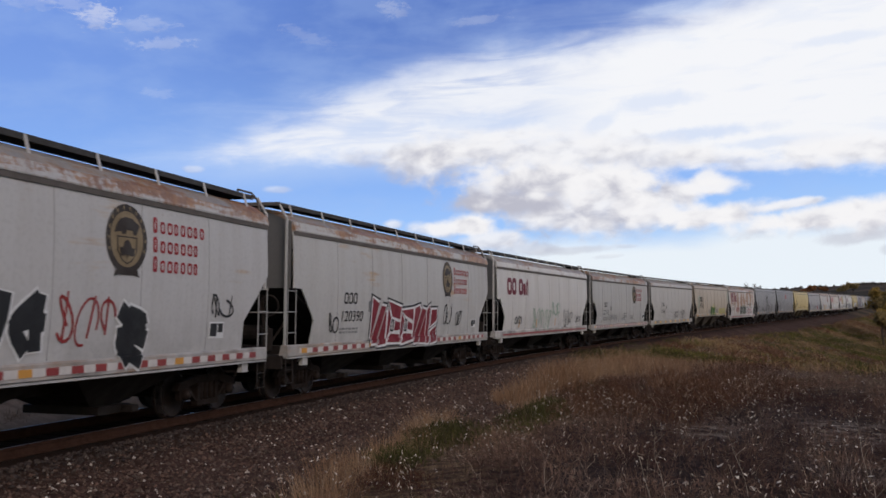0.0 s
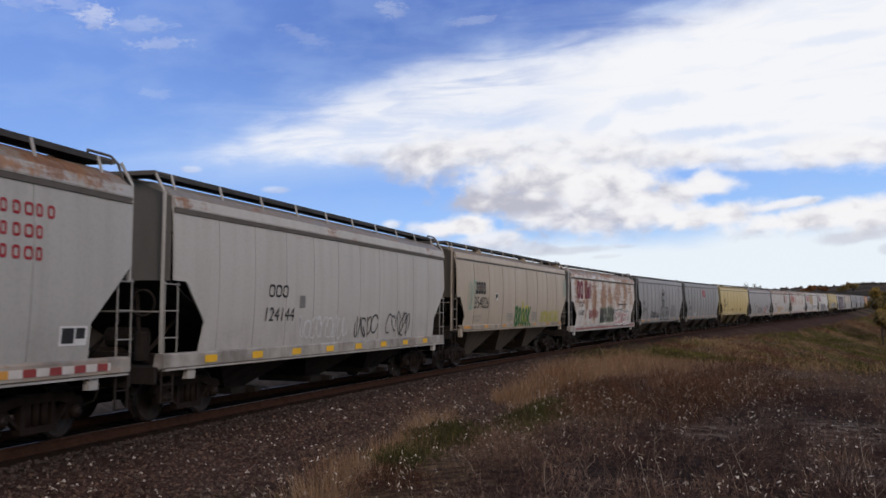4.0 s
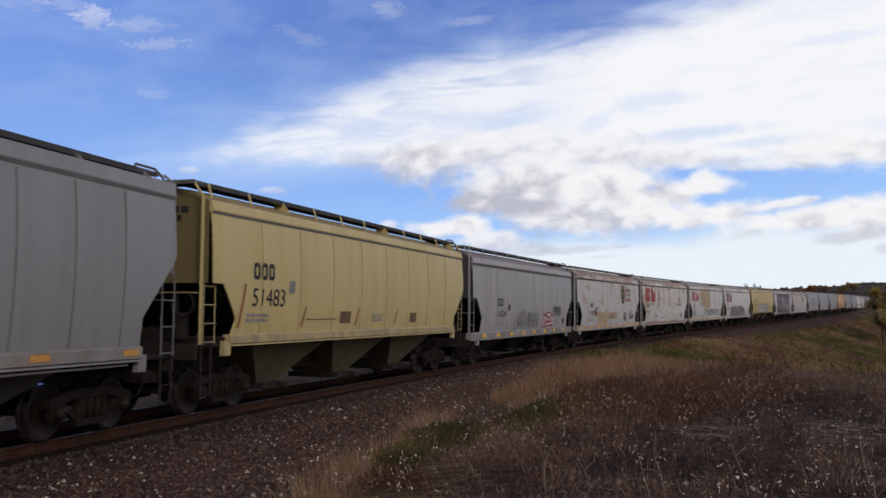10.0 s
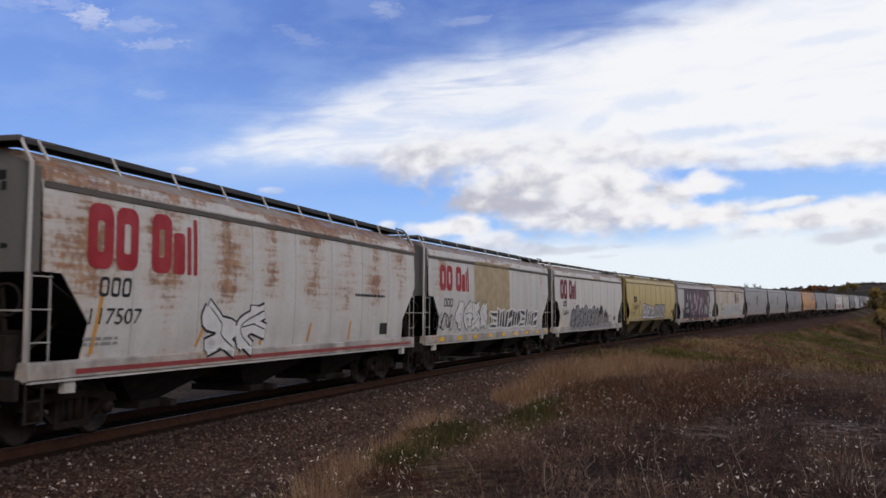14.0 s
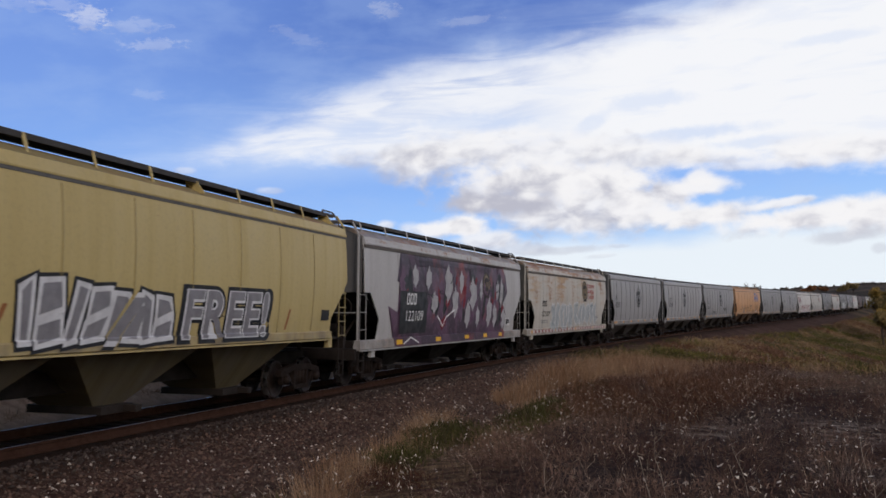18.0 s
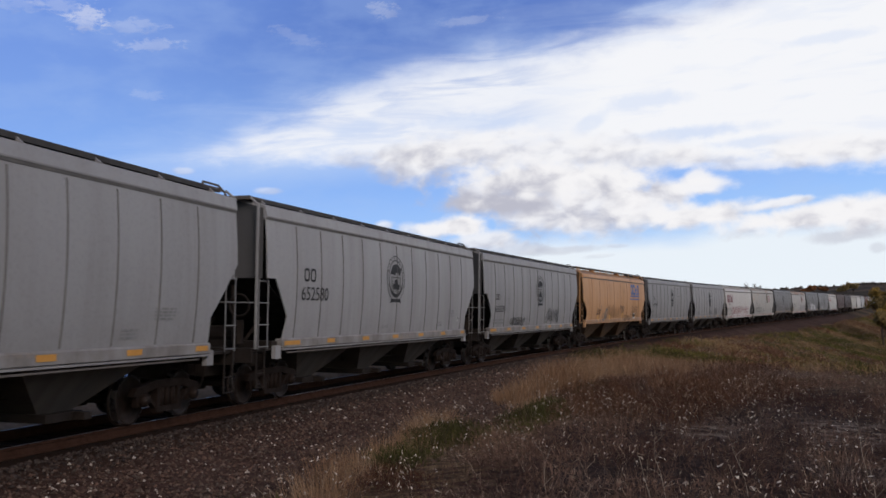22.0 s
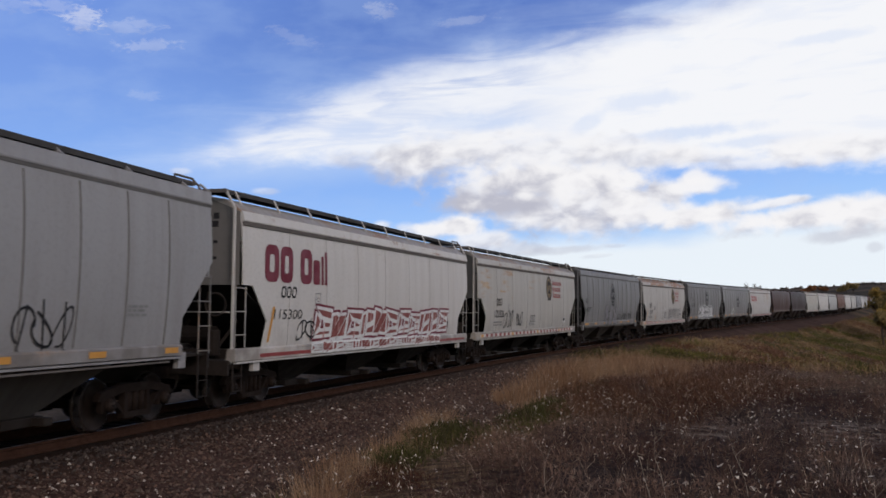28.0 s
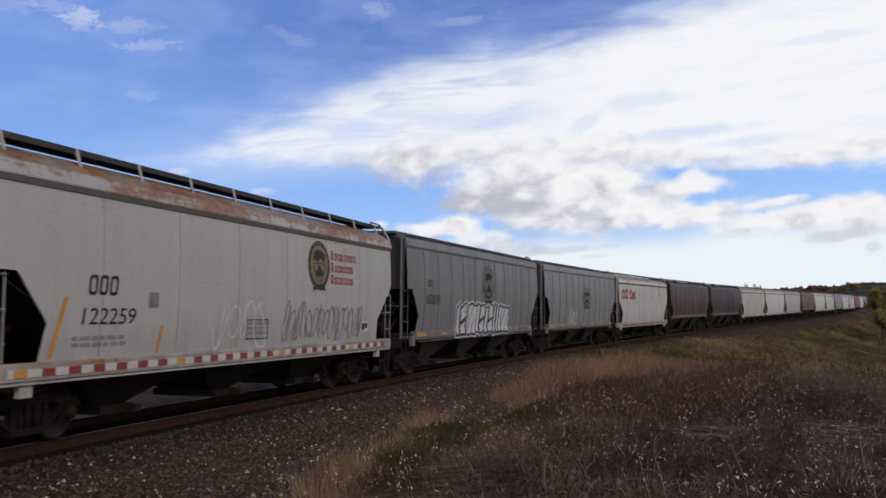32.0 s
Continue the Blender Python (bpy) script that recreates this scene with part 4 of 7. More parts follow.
    # trucks
    for sy in (1, -1):
        tr = part("truck", TRUCK["bolster"], None, car, at=pose(0, sy * (half - 2.25), 0))
        for sx in (1, -1):
            part("side_frame", TRUCK["side_frame"], None, tr, at=pose(0, 0, 0, 0, 0, 0 if sx > 0 else 180))
            for y in (-0.2, 0.0, 0.2):
                part("spring", TRUCK["spring"], None, tr, at=pose(0, y, 0, 0, 0, 0 if sx > 0 else 180))
            for ax in (0.89, -0.89):
                part("bearing_cap", TRUCK["bearing_cap"], None, tr, at=pose(0, ax, 0, 0, 0, 0) if sx > 0 else pose(0, ax, 0, 0, 0, 180))
        for ax in (0.89, -0.89):
            part("wheelset", TRUCK["wheelset"], None, tr, at=pose(0, ax, 0.457))
            part("wheel_rim", TRUCK["rim"], None, tr, "worn bright tread", at=pose(0, ax, 0.457))
    return car


def dress(car, paints):
    """Give the painted parts of a car their own coats."""
    for o in car.children_recursive:
        role = o.get("paint")
        if role and role in paints:
            for s in o.material_slots:
                s.link = "OBJECT"
                s.material = paints[role]


PROTO = {}


def car_of(kind, pitch):
    key = (kind, round(pitch, 1))
    if key not in PROTO:
        PROTO[key] = build_car(kind, key[1])
        PROTO[key]["used"] = 0
        return PROTO[key]
    return copy_thing(PROTO[key], Matrix())


def clean(base):
    for o in (base, *base.children_recursive):
        for key in ("paint", "used"):
            if key in o:
                del o[key]


WHITE, GREYW, GREY, DGREY = (0.62, 0.60, 0.57), (0.50, 0.49, 0.47), (0.30, 0.30, 0.305), (0.20, 0.20, 0.205)
YELLOW, ORANGE, BEIGE, BROWN = (0.58, 0.46, 0.20), (0.58, 0.315, 0.145), (0.48, 0.41, 0.325), (0.075, 0.036, 0.027)
CARS, WHEELS = [], []
STAINED = {0: 0.2, 1: 0.55, 3: 0.3, 11: 0.85, 12: 0.4, 17: 1.0, 25: 0.7, 27: 0.55}


def hopper(s0, pitch, kind, rgb, rust, eave, words):
    """One car of the train: where it begins along the track at the start, its length with couplers, its coat and wear."""
    i = len(CARS)
    car = car_of(kind, pitch)
    shift = 7.3 * i
    name = "paint_%s" % {"s": "smooth", "g": "ribbed", "y": "skirted", "r": "smooth", "l": "smooth"}[kind]
    ends = pitch / 2 - 0.94
    side = car_paint(name, rgb, rust, eave * 0.35, 0.55, shift, 0.5, 2 * ends / (KINDS[kind]["seams"] + 1) if rust else 0.0, ends, STAINED.get(i, 0.0))
    band = car_paint(name + "_band", rgb, rust * 0.5, eave, 0.5, shift + 2)
    # roof coat darkened: brown wear, plus the running boards' shade put into colour
    roof = car_paint(name + "_roof", tuple(0.55 * c + 0.45 * e for c, e in zip(rgb, (0.10, 0.075, 0.06))) if kind != "g" else rgb, min(1, 0.35 + eave * 0.75) if eave else 0.0, 0, 1.2, shift + 4)
    trim = car_paint(name + "_trim", rgb, 0.15 if eave else 0.0, 0, 0.9, shift + 5)
    worn = car_paint(name + "_ladder", tuple(0.62 * c for c in rgb), 0.1, 0, 1.3, shift + 1)
    sill = car_paint(name + "_sill", tuple(0.8 * c + 0.2 * e for c, e in zip(rgb, (0.30, 0.24, 0.19))), 0.45 if eave > 0.45 else 0.1, 0, 1.5, shift + 9)
    # end coat cut to 0.30: dirt, and shade between cars put into the colour
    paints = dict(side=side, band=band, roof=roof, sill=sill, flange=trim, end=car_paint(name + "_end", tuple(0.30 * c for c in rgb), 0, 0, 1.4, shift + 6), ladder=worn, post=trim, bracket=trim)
    if kind != "g":
        paints["seam"] = car_paint(name + "_seam", tuple(0.66 * c for c in rgb), 0, 0, 1.0, shift + 3)
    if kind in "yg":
        # bay coat darkened: brown mud, plus the under-car shade put into the colour
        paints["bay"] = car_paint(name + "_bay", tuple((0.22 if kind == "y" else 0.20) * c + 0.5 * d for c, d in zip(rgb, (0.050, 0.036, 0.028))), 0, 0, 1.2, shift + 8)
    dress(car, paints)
    tagged(car, words, "freight car", "covered hopper cars of the train")
    if i >= 34:
        for o in list(car.children_recursive):
            if o.name.split(".")[0] in ("spring", "bearing_cap", "wheel_rim", "air_hose", "sill_step", "brake_wheel", "roof_grab_rail", "jacking_pad"):
                bpy.data.objects.remove(o)
    CARS.append((car, s0, pitch, kind))
    for o in car.children_recursive:
        if o.name.split(".")[0] == "wheelset":
            WHEELS.append((o, s0 + pitch / 2 + o.parent.location.y + o.location.y, i))
    return car


# the cars in their order along the train
hopper(4.70, 18.30, "s", (0.52, 0.51, 0.50), 0.0, 0.9, "white covered hopper car with gold oval emblem and black graffiti")
hopper(23.00, 18.36, "s", (0.50, 0.49, 0.47), 0.0, 0.9, "off-white covered hopper car with a red graffiti panel")
hopper(41.36, 18.53, "l", WHITE, 0.0, 0.35, "white covered hopper car with big maroon lettering and pale green graffiti")
hopper(59.89, 17.78, "s", (0.45, 0.44, 0.42), 0.0, 0.8, "pale grey covered hopper car with a gold oval emblem")
hopper(77.67, 18.18, "r", (0.50, 0.48, 0.45), 0.0, 0.2, "off-white covered hopper car with small graffiti by its sill")
hopper(95.85, 18.88, "y", BEIGE, 0.0, 0.0, "beige covered hopper car with green and yellow graffiti")
hopper(114.73, 18.41, "l", WHITE, 0.88, 1.0, "badly rusted white covered hopper car with maroon lettering")
hopper(133.14, 17.96, "g", (0.306, 0.303, 0.307), 0.0, 0.0, "grey ribbed covered hopper car with a black oval emblem")
hopper(151.10, 18.19, "g", (0.269, 0.267, 0.269), 0.0, 0.0, "grey ribbed covered hopper car with red block lettering")
hopper(169.29, 18.91, "y", YELLOW, 0.0, 0.0, "yellow covered hopper car with dark hopper bays")
hopper(188.20, 18.11, "r", (0.36, 0.35, 0.35), 0.0, 0.3, "dusty grey-white covered hopper car with red and grey graffiti")
hopper(206.31, 18.46, "s", (0.52, 0.51, 0.49), 0.18, 0.9, "rust-streaked white covered hopper car with faded orange graffiti")
hopper(224.77, 18.83, "l", WHITE, 0.68, 1.0, "rust-blotched white covered hopper car with red lettering")
hopper(243.60, 18.33, "l", (0.58, 0.57, 0.55), 0.16, 0.5, "white covered hopper car with red lettering and black graffiti")
hopper(261.93, 18.01, "l", WHITE, 0.0, 0.55, "white covered hopper car with maroon lettering and grey graffiti figures")
hopper(279.94, 18.87, "y", (0.52, 0.41, 0.17), 0.0, 0.1, "mustard yellow covered hopper car with white outlined graffiti")
hopper(298.81, 18.87, "s", (0.46, 0.45, 0.44), 0.0, 0.5, "covered hopper car painted over with a purple and red mural")
hopper(317.68, 18.39, "s", (0.53, 0.50, 0.44), 0.30, 0.9, "rust-stained cream covered hopper car with pale graffiti")
hopper(336.07, 17.81, "g", (0.326, 0.323, 0.327), 0.0, 0.0, "grey ribbed covered hopper car with a black oval emblem")
hopper(353.88, 17.86, "g", (0.345, 0.342, 0.346), 0.0, 0.0, "light grey ribbed covered hopper car with a black oval emblem")
hopper(371.74, 18.00, "g", (0.306, 0.303, 0.307), 0.0, 0.0, "grey ribbed covered hopper car with black tags")
hopper(389.74, 19.13, "y", ORANGE, 0.06, 0.3, "faded orange covered hopper car with blue lettering")
hopper(408.87, 18.37, "g", (0.283, 0.280, 0.283), 0.0, 0.0, "grey ribbed covered hopper car with a black oval emblem")
hopper(427.24, 17.55, "g", (0.316, 0.313, 0.317), 0.0, 0.0, "grey ribbed covered hopper car with two black tags")
hopper(444.79, 18.21, "l", WHITE, 0.0, 0.3, "white covered hopper car with maroon lettering and red outlined graffiti")
hopper(463.00, 18.28, "s", (0.46, 0.445, 0.41), 0.0, 0.5, "white covered hopper car with a gold emblem and black tags")
hopper(481.28, 17.85, "g", (0.211, 0.209, 0.212), 0.0, 0.0, "dark grey ribbed covered hopper car with chalky scrawl")
hopper(499.13, 17.74, "s", (0.49, 0.475, 0.45), 0.0, 0.8, "white covered hopper car with a gold emblem and striped sill")
hopper(516.87, 18.28, "g", (0.202, 0.200, 0.202), 0.0, 0.0, "dark grey ribbed covered hopper car with white graffiti")
hopper(535.15, 17.95, "g", (0.239, 0.237, 0.239), 0.0, 0.0, "grey ribbed covered hopper car with a black oval emblem")
hopper(553.10, 17.92, "l", (0.55, 0.54, 0.52), 0.05, 0.4, "white covered hopper car with red lettering")
hopper(571.02, 18.88, "y", BROWN, 0.0, 0.0, "dark brown covered hopper car")
hopper(589.90, 19.00, "y", (0.050, 0.029, 0.025), 0.0, 0.0, "very dark brown covered hopper car")
hopper(608.90, 18.30, "s", (0.50, 0.49, 0.44), 0.1, 0.4, "off-white covered hopper car, dusty")
hopper(627.20, 18.30, "s", WHITE, 0.0, 0.3, "white covered hopper car, plain")
hopper(645.50, 18.30, "s", (0.45, 0.45, 0.44), 0.0, 0.3, "pale grey covered hopper car, plain")
hopper(663.80, 18.90, "y", (0.16, 0.07, 0.04), 0.0, 0.0, "rust-brown covered hopper car")
hopper(682.70, 18.30, "s", WHITE, 0.0, 0.3, "white covered hopper car, plain")
hopper(701.00, 18.30, "s", (0.55, 0.54, 0.5), 0.0, 0.3, "white covered hopper car, dusty")
hopper(719.30, 18.20, "g", GREY, 0.0, 0.0, "grey ribbed covered hopper car")
hopper(737.50, 18.30, "s", WHITE, 0.1, 0.4, "white covered hopper car, streaked")
hopper(755.80, 18.30, "s", (0.5, 0.5, 0.48), 0.0, 0.3, "pale covered hopper car")
hopper(774.10, 18.90, "y", (0.20, 0.06, 0.05), 0.0, 0.0, "red-brown covered hopper car")
hopper(793.00, 18.30, "s", WHITE, 0.0, 0.3, "white covered hopper car, dusty")
hopper(811.30, 18.20, "g", GREY, 0.0, 0.0, "grey ribbed covered hopper car")

# ---- lettering, emblems and graffiti on the sides of the cars ----
M_GREEN, M_PALEGREEN, M_SPRAYY = plain("spray_green", (0.06, 0.17, 0.045), 0.6), plain("spray_pale_green", (0.30, 0.42, 0.33), 0.6), plain("spray_yellow", (0.55, 0.50, 0.06), 0.6)
M_SPRAYR, M_PINK, M_CRIM = plain("spray_red", (0.30, 0.035, 0.035), 0.6), plain("spray_pink", (0.50, 0.27, 0.25), 0.6), plain("spray_crimson", (0.22, 0.018, 0.030), 0.6)
M_SPRAYO, M_PALE, M_SILVER = plain("spray_faded_orange", (0.58, 0.34, 0.17), 0.6), plain("spray_chalk_white", (0.66, 0.66, 0.67), 0.6), plain("spray_silver", (0.27, 0.26, 0.275), 0.5, 0.2)
M_GHOST, M_DIM, M_TEAL = plain("spray_ghost_grey", (0.22, 0.215, 0.21), 0.7), plain("spray_faded_brown", (0.16, 0.10, 0.05), 0.7), plain("spray_teal", (0.20, 0.27, 0.30), 0.6)
M_BLACKP, M_MAUVE, M_TAN = plain("spray_black", (0.018, 0.018, 0.020), 0.5), plain("spray_mauve", (0.15, 0.085, 0.135), 0.6), plain("patch_tan", (0.42, 0.33, 0.20), 0.6)

M_ICE, M_DULLY = plain("spray_ice_blue", (0.44, 0.47, 0.475), 0.6), plain("spray_thin_yellow", (0.46, 0.42, 0.13), 0.6)


def mural_material():
    k = Mat("spray_mural_purple")
    a, b, c = k.noise(0.9, 4, 0.6, None, 0.8), k.noise(0.7, 3, 0.5, k.scaled((1, 1, 1), loc=(4, 9, 2))), k.noise(5, 4, 0.6)
    col = k.mix(k.ramp(a, 0.38, 0.62), (0.036, 0.015, 0.032), (0.105, 0.045, 0.085))
    col = k.mix(k.ramp(b, 0.55, 0.70), col, (0.22, 0.03, 0.03))
    col = k.mix(k.math("MULTIPLY", k.ramp(c, 0.5, 0.7), 0.35), col, (0.20, 0.14, 0.19))
    return k.done(col, 0.5)


M_MURAL = mural_material()
_glyphs = {}


def emit(i, name, polys, mat, layer=0, parent=None, label=""):
    """Flat outlines in (along, up), laid on the swelling side of car i, a hair above the paint."""
    car, s0, pitch, kind = CARS[i]
    half = pitch / 2
    bm = bmesh.new()
    for poly in polys:
        vs = [bm.verts.new((0, y, z)) for y, z in poly]
        try:
            bm.faces.new(vs)
        except ValueError:
            pass
    bmesh.ops.triangulate(bm, faces=bm.faces[:])
    return _lay(bm, car, kind, name, mat, layer, parent, label)


def _lay(bm, car, kind, name, mat, layer, parent, label):
    if not bm.verts:
        return None
    lo, hi = min(v.co.z for v in bm.verts), max(v.co.z for v in bm.verts)
    if hi - lo > 0.14:
        z = (math.floor(lo / 0.11) + 1) * 0.11
        while z < hi:
            bmesh.ops.bisect_plane(bm, geom=bm.verts[:] + bm.edges[:] + bm.faces[:], plane_co=(0, 0, z), plane_no=(0, 0, 1))
            z += 0.11
    ledge = KINDS[kind]["sill"][1]
    if lo < ledge < hi:
        for z in (ledge + 0.004, ledge + 0.03):
            bmesh.ops.bisect_plane(bm, geom=bm.verts[:] + bm.edges[:] + bm.faces[:], plane_co=(0, 0, z), plane_no=(0, 0, 1))
    zs = KINDS[kind]["sill"]
    for v in bm.verts:
        x = side_x(kind, v.co.z)
        if v.co.z < zs[1] + 0.01:
            x = SIDE + 0.022
        if v.co.z > KINDS[kind]["eave"] - 0.06:
            x = SIDE + 0.038
        v.co.x = x + 0.007 + 0.0035 * layer
    for f in bm.faces:
        f.normal_update()
        if f.normal.x < 0:
            f.normal_flip()
    me = bpy.data.meshes.new(name)
    bm.to_mesh(me)
    bm.free()
    me.materials.append(mat)
    return part(name, me, None, parent or car, label)


def rounded(y0, z0, y1, z1, r=0.25, slant=0.0):
    r = r * min(y1 - y0, z1 - z0)
    out = []
    for cy, cz, a0 in ((y1 - r, z1 - r, 0), (y0 + r, z1 - r, 90), (y0 + r, z0 + r, 180), (y1 - r, z0 + r, 270)):
        for a in (0, 30, 60, 90):
            z = cz + r * math.sin(radians(a0 + a))
            out.append((cy + r * math.cos(radians(a0 + a)) + slant * (z - z0), z))
    return out


def ring(outer, inner):
    """The strip between two outlines of as many corners, as quads."""
    n = len(outer)
    return [[outer[j], outer[(j + 1) % n], inner[(j + 1) % n], inner[j]] for j in range(n)]


def oval(cy, cz, ry, rz, n=28):
    return [(cy + ry * math.cos(2 * math.pi * a / n), cz + rz * math.sin(2 * math.pi * a / n)) for a in range(n)]


def block(y0, z0, y1, z1, wall, slant=0.0):
    """A hollow block, the plain stand-in for a letter of a company's name."""
    w = wall * (z1 - z0)
    wy = min(w, (y1 - y0) * 0.36)
    return ring(rounded(y0, z0, y1, z1, 0.3, slant), [(y + slant * w, z) for y, z in rounded(y0 + wy, z0 + w, y1 - wy, z1 - w, 0.3, slant)])


def stroke(pts, w):
    out = []
    for (a, b), (c, d) in zip(pts, pts[1:]):
        l = math.hypot(c - a, d - b) or 1e-6
        ny, nz = -(d - b) / l * w / 2, (c - a) / l * w / 2
        ey, ez = (c - a) / l * w * 0.25, (d - b) / l * w * 0.25
        out.append([(a + ny - ey, b + nz - ez), (a - ny - ey, b - nz - ez), (c - ny + ey, d - nz + ez), (c + ny + ey, d + nz + ez)])
    return out


def word(i, n, y0, z0, y1, z1, mat=None, wall=0.17):
    w = (y1 - y0) / n
    sl = 0.12 if CARS[i][3] in "srl" else 0.0
    for j in range(n):
        emit(i, "company_mark", block(y0 + w * (j + 0.08), z0, y0 + w * (j + 0.9), z1, wall, sl), mat or M_LBLACK, 6 if mat is M_LWHITE else 1, None, "pale block mark" if mat is M_LWHITE else "plain dark block mark")


def big_mark(i, y0, z0, y1, z1, mat=None):
    """The company's name in heavy maroon or red, as plain blocks."""
    w, h = y1 - y0, z1 - z0
    marks = [block(y0 + a * w, z0, y0 + b * w, z1, 0.26, 0.04) for a, b in ((0.0, 0.20), (0.22, 0.41), (0.53, 0.72))]
    marks += [[rounded(y0 + a * w, z0, y0 + b * w, z0 + t * h, 0.2)] for a, b, t in ((0.745, 0.86, 0.72), (0.885, 0.925, 0.85), (0.95, 0.99, 1.0))]
    for polys in marks:
        emit(i, "company_mark", polys, mat or M_LCRIM, 1, None, "heavy maroon block mark")


def three_lines(i, y0, z0, y1, z1):
    h = (z1 - z0) / 3
    polys = []
    for j, n in enumerate((8, 7, 7)):
        top = z1 - j * h
        w = (y1 - y0) / 8.3
        for c in range(n):
            t = h * (0.80 if c == 0 else 0.62)
            a = y0 + c * w * 1.02
            b = top - h * 0.86
            polys += block(a, b, a + w * (0.56 + 0.2 * ((c * 7 + j * 3) % 3) / 2), b + t, 0.20)
    tagged(emit(i, "company_name", polys, M_LRED, 1), "three short lines of red block marks", kind="stuff")


def emblem(i, tone, y0, z0, y1, z1):
    cy, cz, ry, rz = (y0 + y1) / 2, (z0 + z1) / 2 + 0.03, (y1 - y0) / 2, (z1 - z0) / 2 - 0.02
    dark = M_LBLACK if tone == "black" else M_BADGE
    thin = tone == "black"
    base = emit(i, "emblem", ring(oval(cy, cz, ry, rz), oval(cy, cz, ry * (0.955 if thin else 0.80), rz * (0.965 if thin else 0.80))), dark, 1, None, "oval emblem of an animal over a shield")
    if thin:
        emit(i, "emblem_ring", ring(oval(cy, cz, ry * 0.80, rz * 0.82), oval(cy, cz + rz * 0.05, ry * 0.74, rz * 0.72)), dark, 1, base)
    if tone == "gold":
        emit(i, "emblem_field", [oval(cy, cz, ry * 0.81, rz * 0.81)], M_GOLD, 0, base, "dull gold field")
    dots = []
    for a in range(18):
        t = 2 * math.pi * a / 18
        if math.sin(t) > -0.35:
            dots.append(oval(cy + ry * 0.9 * math.cos(t), cz + rz * 0.9 * math.sin(t), 0.024, 0.038, 6))
    emit(i, "emblem_dots", dots, M_GOLD if tone == "gold" else dark, 2, base)
    emit(i, "emblem_animal", [[(cy + ry * a, cz + rz * b) for a, b in ((-0.62, 0.16), (-0.44, 0.24), (-0.50, 0.40), (-0.34, 0.56), (-0.05, 0.63), (0.28, 0.60), (0.40, 0.52), (0.62, 0.44), (0.52, 0.32), (0.42, 0.28), (0.46, 0.14), (0.30, 0.14), (0.26, 0.26), (-0.02, 0.25), (-0.06, 0.14), (-0.26, 0.14), (-0.30, 0.20))]], dark, 1, base)
    sh = [(cy - ry * 0.5, cz + rz * 0.08), (cy + ry * 0.5, cz + rz * 0.08), (cy + ry * 0.48, cz - rz * 0.35), (cy + ry * 0.25, cz - rz * 0.62), (cy, cz - rz * 0.72), (cy - ry * 0.25, cz - rz * 0.62), (cy - ry * 0.48, cz - rz * 0.35)]
    emit(i, "emblem_shield", ring(sh, [(cy + (y - cy) * 0.88, cz - rz * 0.3 + (z - cz + rz * 0.3) * 0.9) for y, z in sh]), dark, 1, base)
    if tone == "black":
        emit(i, "emblem_lines", [[(cy - ry * 0.42, z), (cy + ry * 0.42, z), (cy + ry * 0.42, z + 0.012), (cy - ry * 0.42, z + 0.012)] for z in (cz - rz * 0.4 + 0.045 * j for j in range(8))], M_FAINT, 0, base)
    leaf = [(0, -0.62), (0.05, -0.45), (0.30, -0.48), (0.26, -0.38), (0.38, -0.24), (0.22, -0.24), (0.14, -0.08), (0, 0.0), (-0.14, -0.08), (-0.22, -0.24), (-0.38, -0.24), (-0.26, -0.38), (-0.30, -0.48), (-0.05, -0.45)]
    emit(i, "emblem_leaf", [[(cy + ry * a, cz + rz * b) for a, b in leaf]], dark, 2, base)
    zb = z0 + 0.01
    emit(i, "emblem_ribbon", [[(cy - ry * 0.62, zb), (cy - ry * 0.5, zb + 0.13), (cy + ry * 0.5, zb + 0.13), (cy + ry * 0.62, zb), (cy + ry * 0.4, zb + 0.03), (cy - ry * 0.4, zb + 0.03)]], dark, 2, base)


def figures(i, text, y0, z0, y1, z1, mat=None, name="fleet_number", slant=None, swell_by=0.0, layer=2, parent=None):
    """Figures and words in the built-in font, fitted to a box on the side."""
    key = (text, swell_by)
    if key not in _glyphs:
        cu = bpy.data.curves.new("figures", "FONT")
        cu.body = text
        cu.offset = swell_by
        cu.space_character = 1.0 if name == "fleet_number" else 1.08
        ob = bpy.data.objects.new("figures", cu)
        me = bpy.data.meshes.new_from_object(ob)
        _glyphs[key] = ([tuple(v.co) for v in me.vertices], [tuple(p.vertices) for p in me.polygons])
        bpy.data.objects.remove(ob)
        bpy.data.curves.remove(cu)
        bpy.data.meshes.remove(me)
    vs, fs = _glyphs[key]
    xs, ys = [v[0] for v in vs], [v[1] for v in vs]
    a, b, c, d = min(xs), max(xs), min(ys), max(ys)
    sl = (0.16 if CARS[i][3] in "srl" else 0.03) if slant is None else slant
    bm = bmesh.new()
    bv = [bm.verts.new((0, y0 + (x - a) / (b - a) * (y1 - y0) + sl * (y - c) / (d - c) * (z1 - z0), z0 + (y - c) / (d - c) * (z1 - z0))) for x, y, _ in vs]
    for f in fs:
        try:
            bm.faces.new([bv[j] for j in f])
        except ValueError:
            pass
    return _lay(bm, CARS[i][0], CARS[i][3], name, mat or M_LBLACK, 6 if mat is M_LWHITE else layer, parent, "")


def big_letters(i, text, y0, z0, y1, z1):
    """Painted letters: silver, with pale edges, on a black outline."""
    halo = figures(i, text, y0 - 0.22, z0 - 0.10, y1 + 0.22, z1 + 0.10, M_BLACKP, "graffiti_piece", 0.12, 0.11, 1)
    figures(i, text, y0 - 0.06, z0 - 0.02, y1 + 0.06, z1 + 0.02, M_PALE, "graffiti_edge", 0.12, 0.06, 2, halo)
    figures(i, text, y0, z0, y1, z1, M_SILVER, "graffiti_fill", 0.12, 0.025, 3, halo)


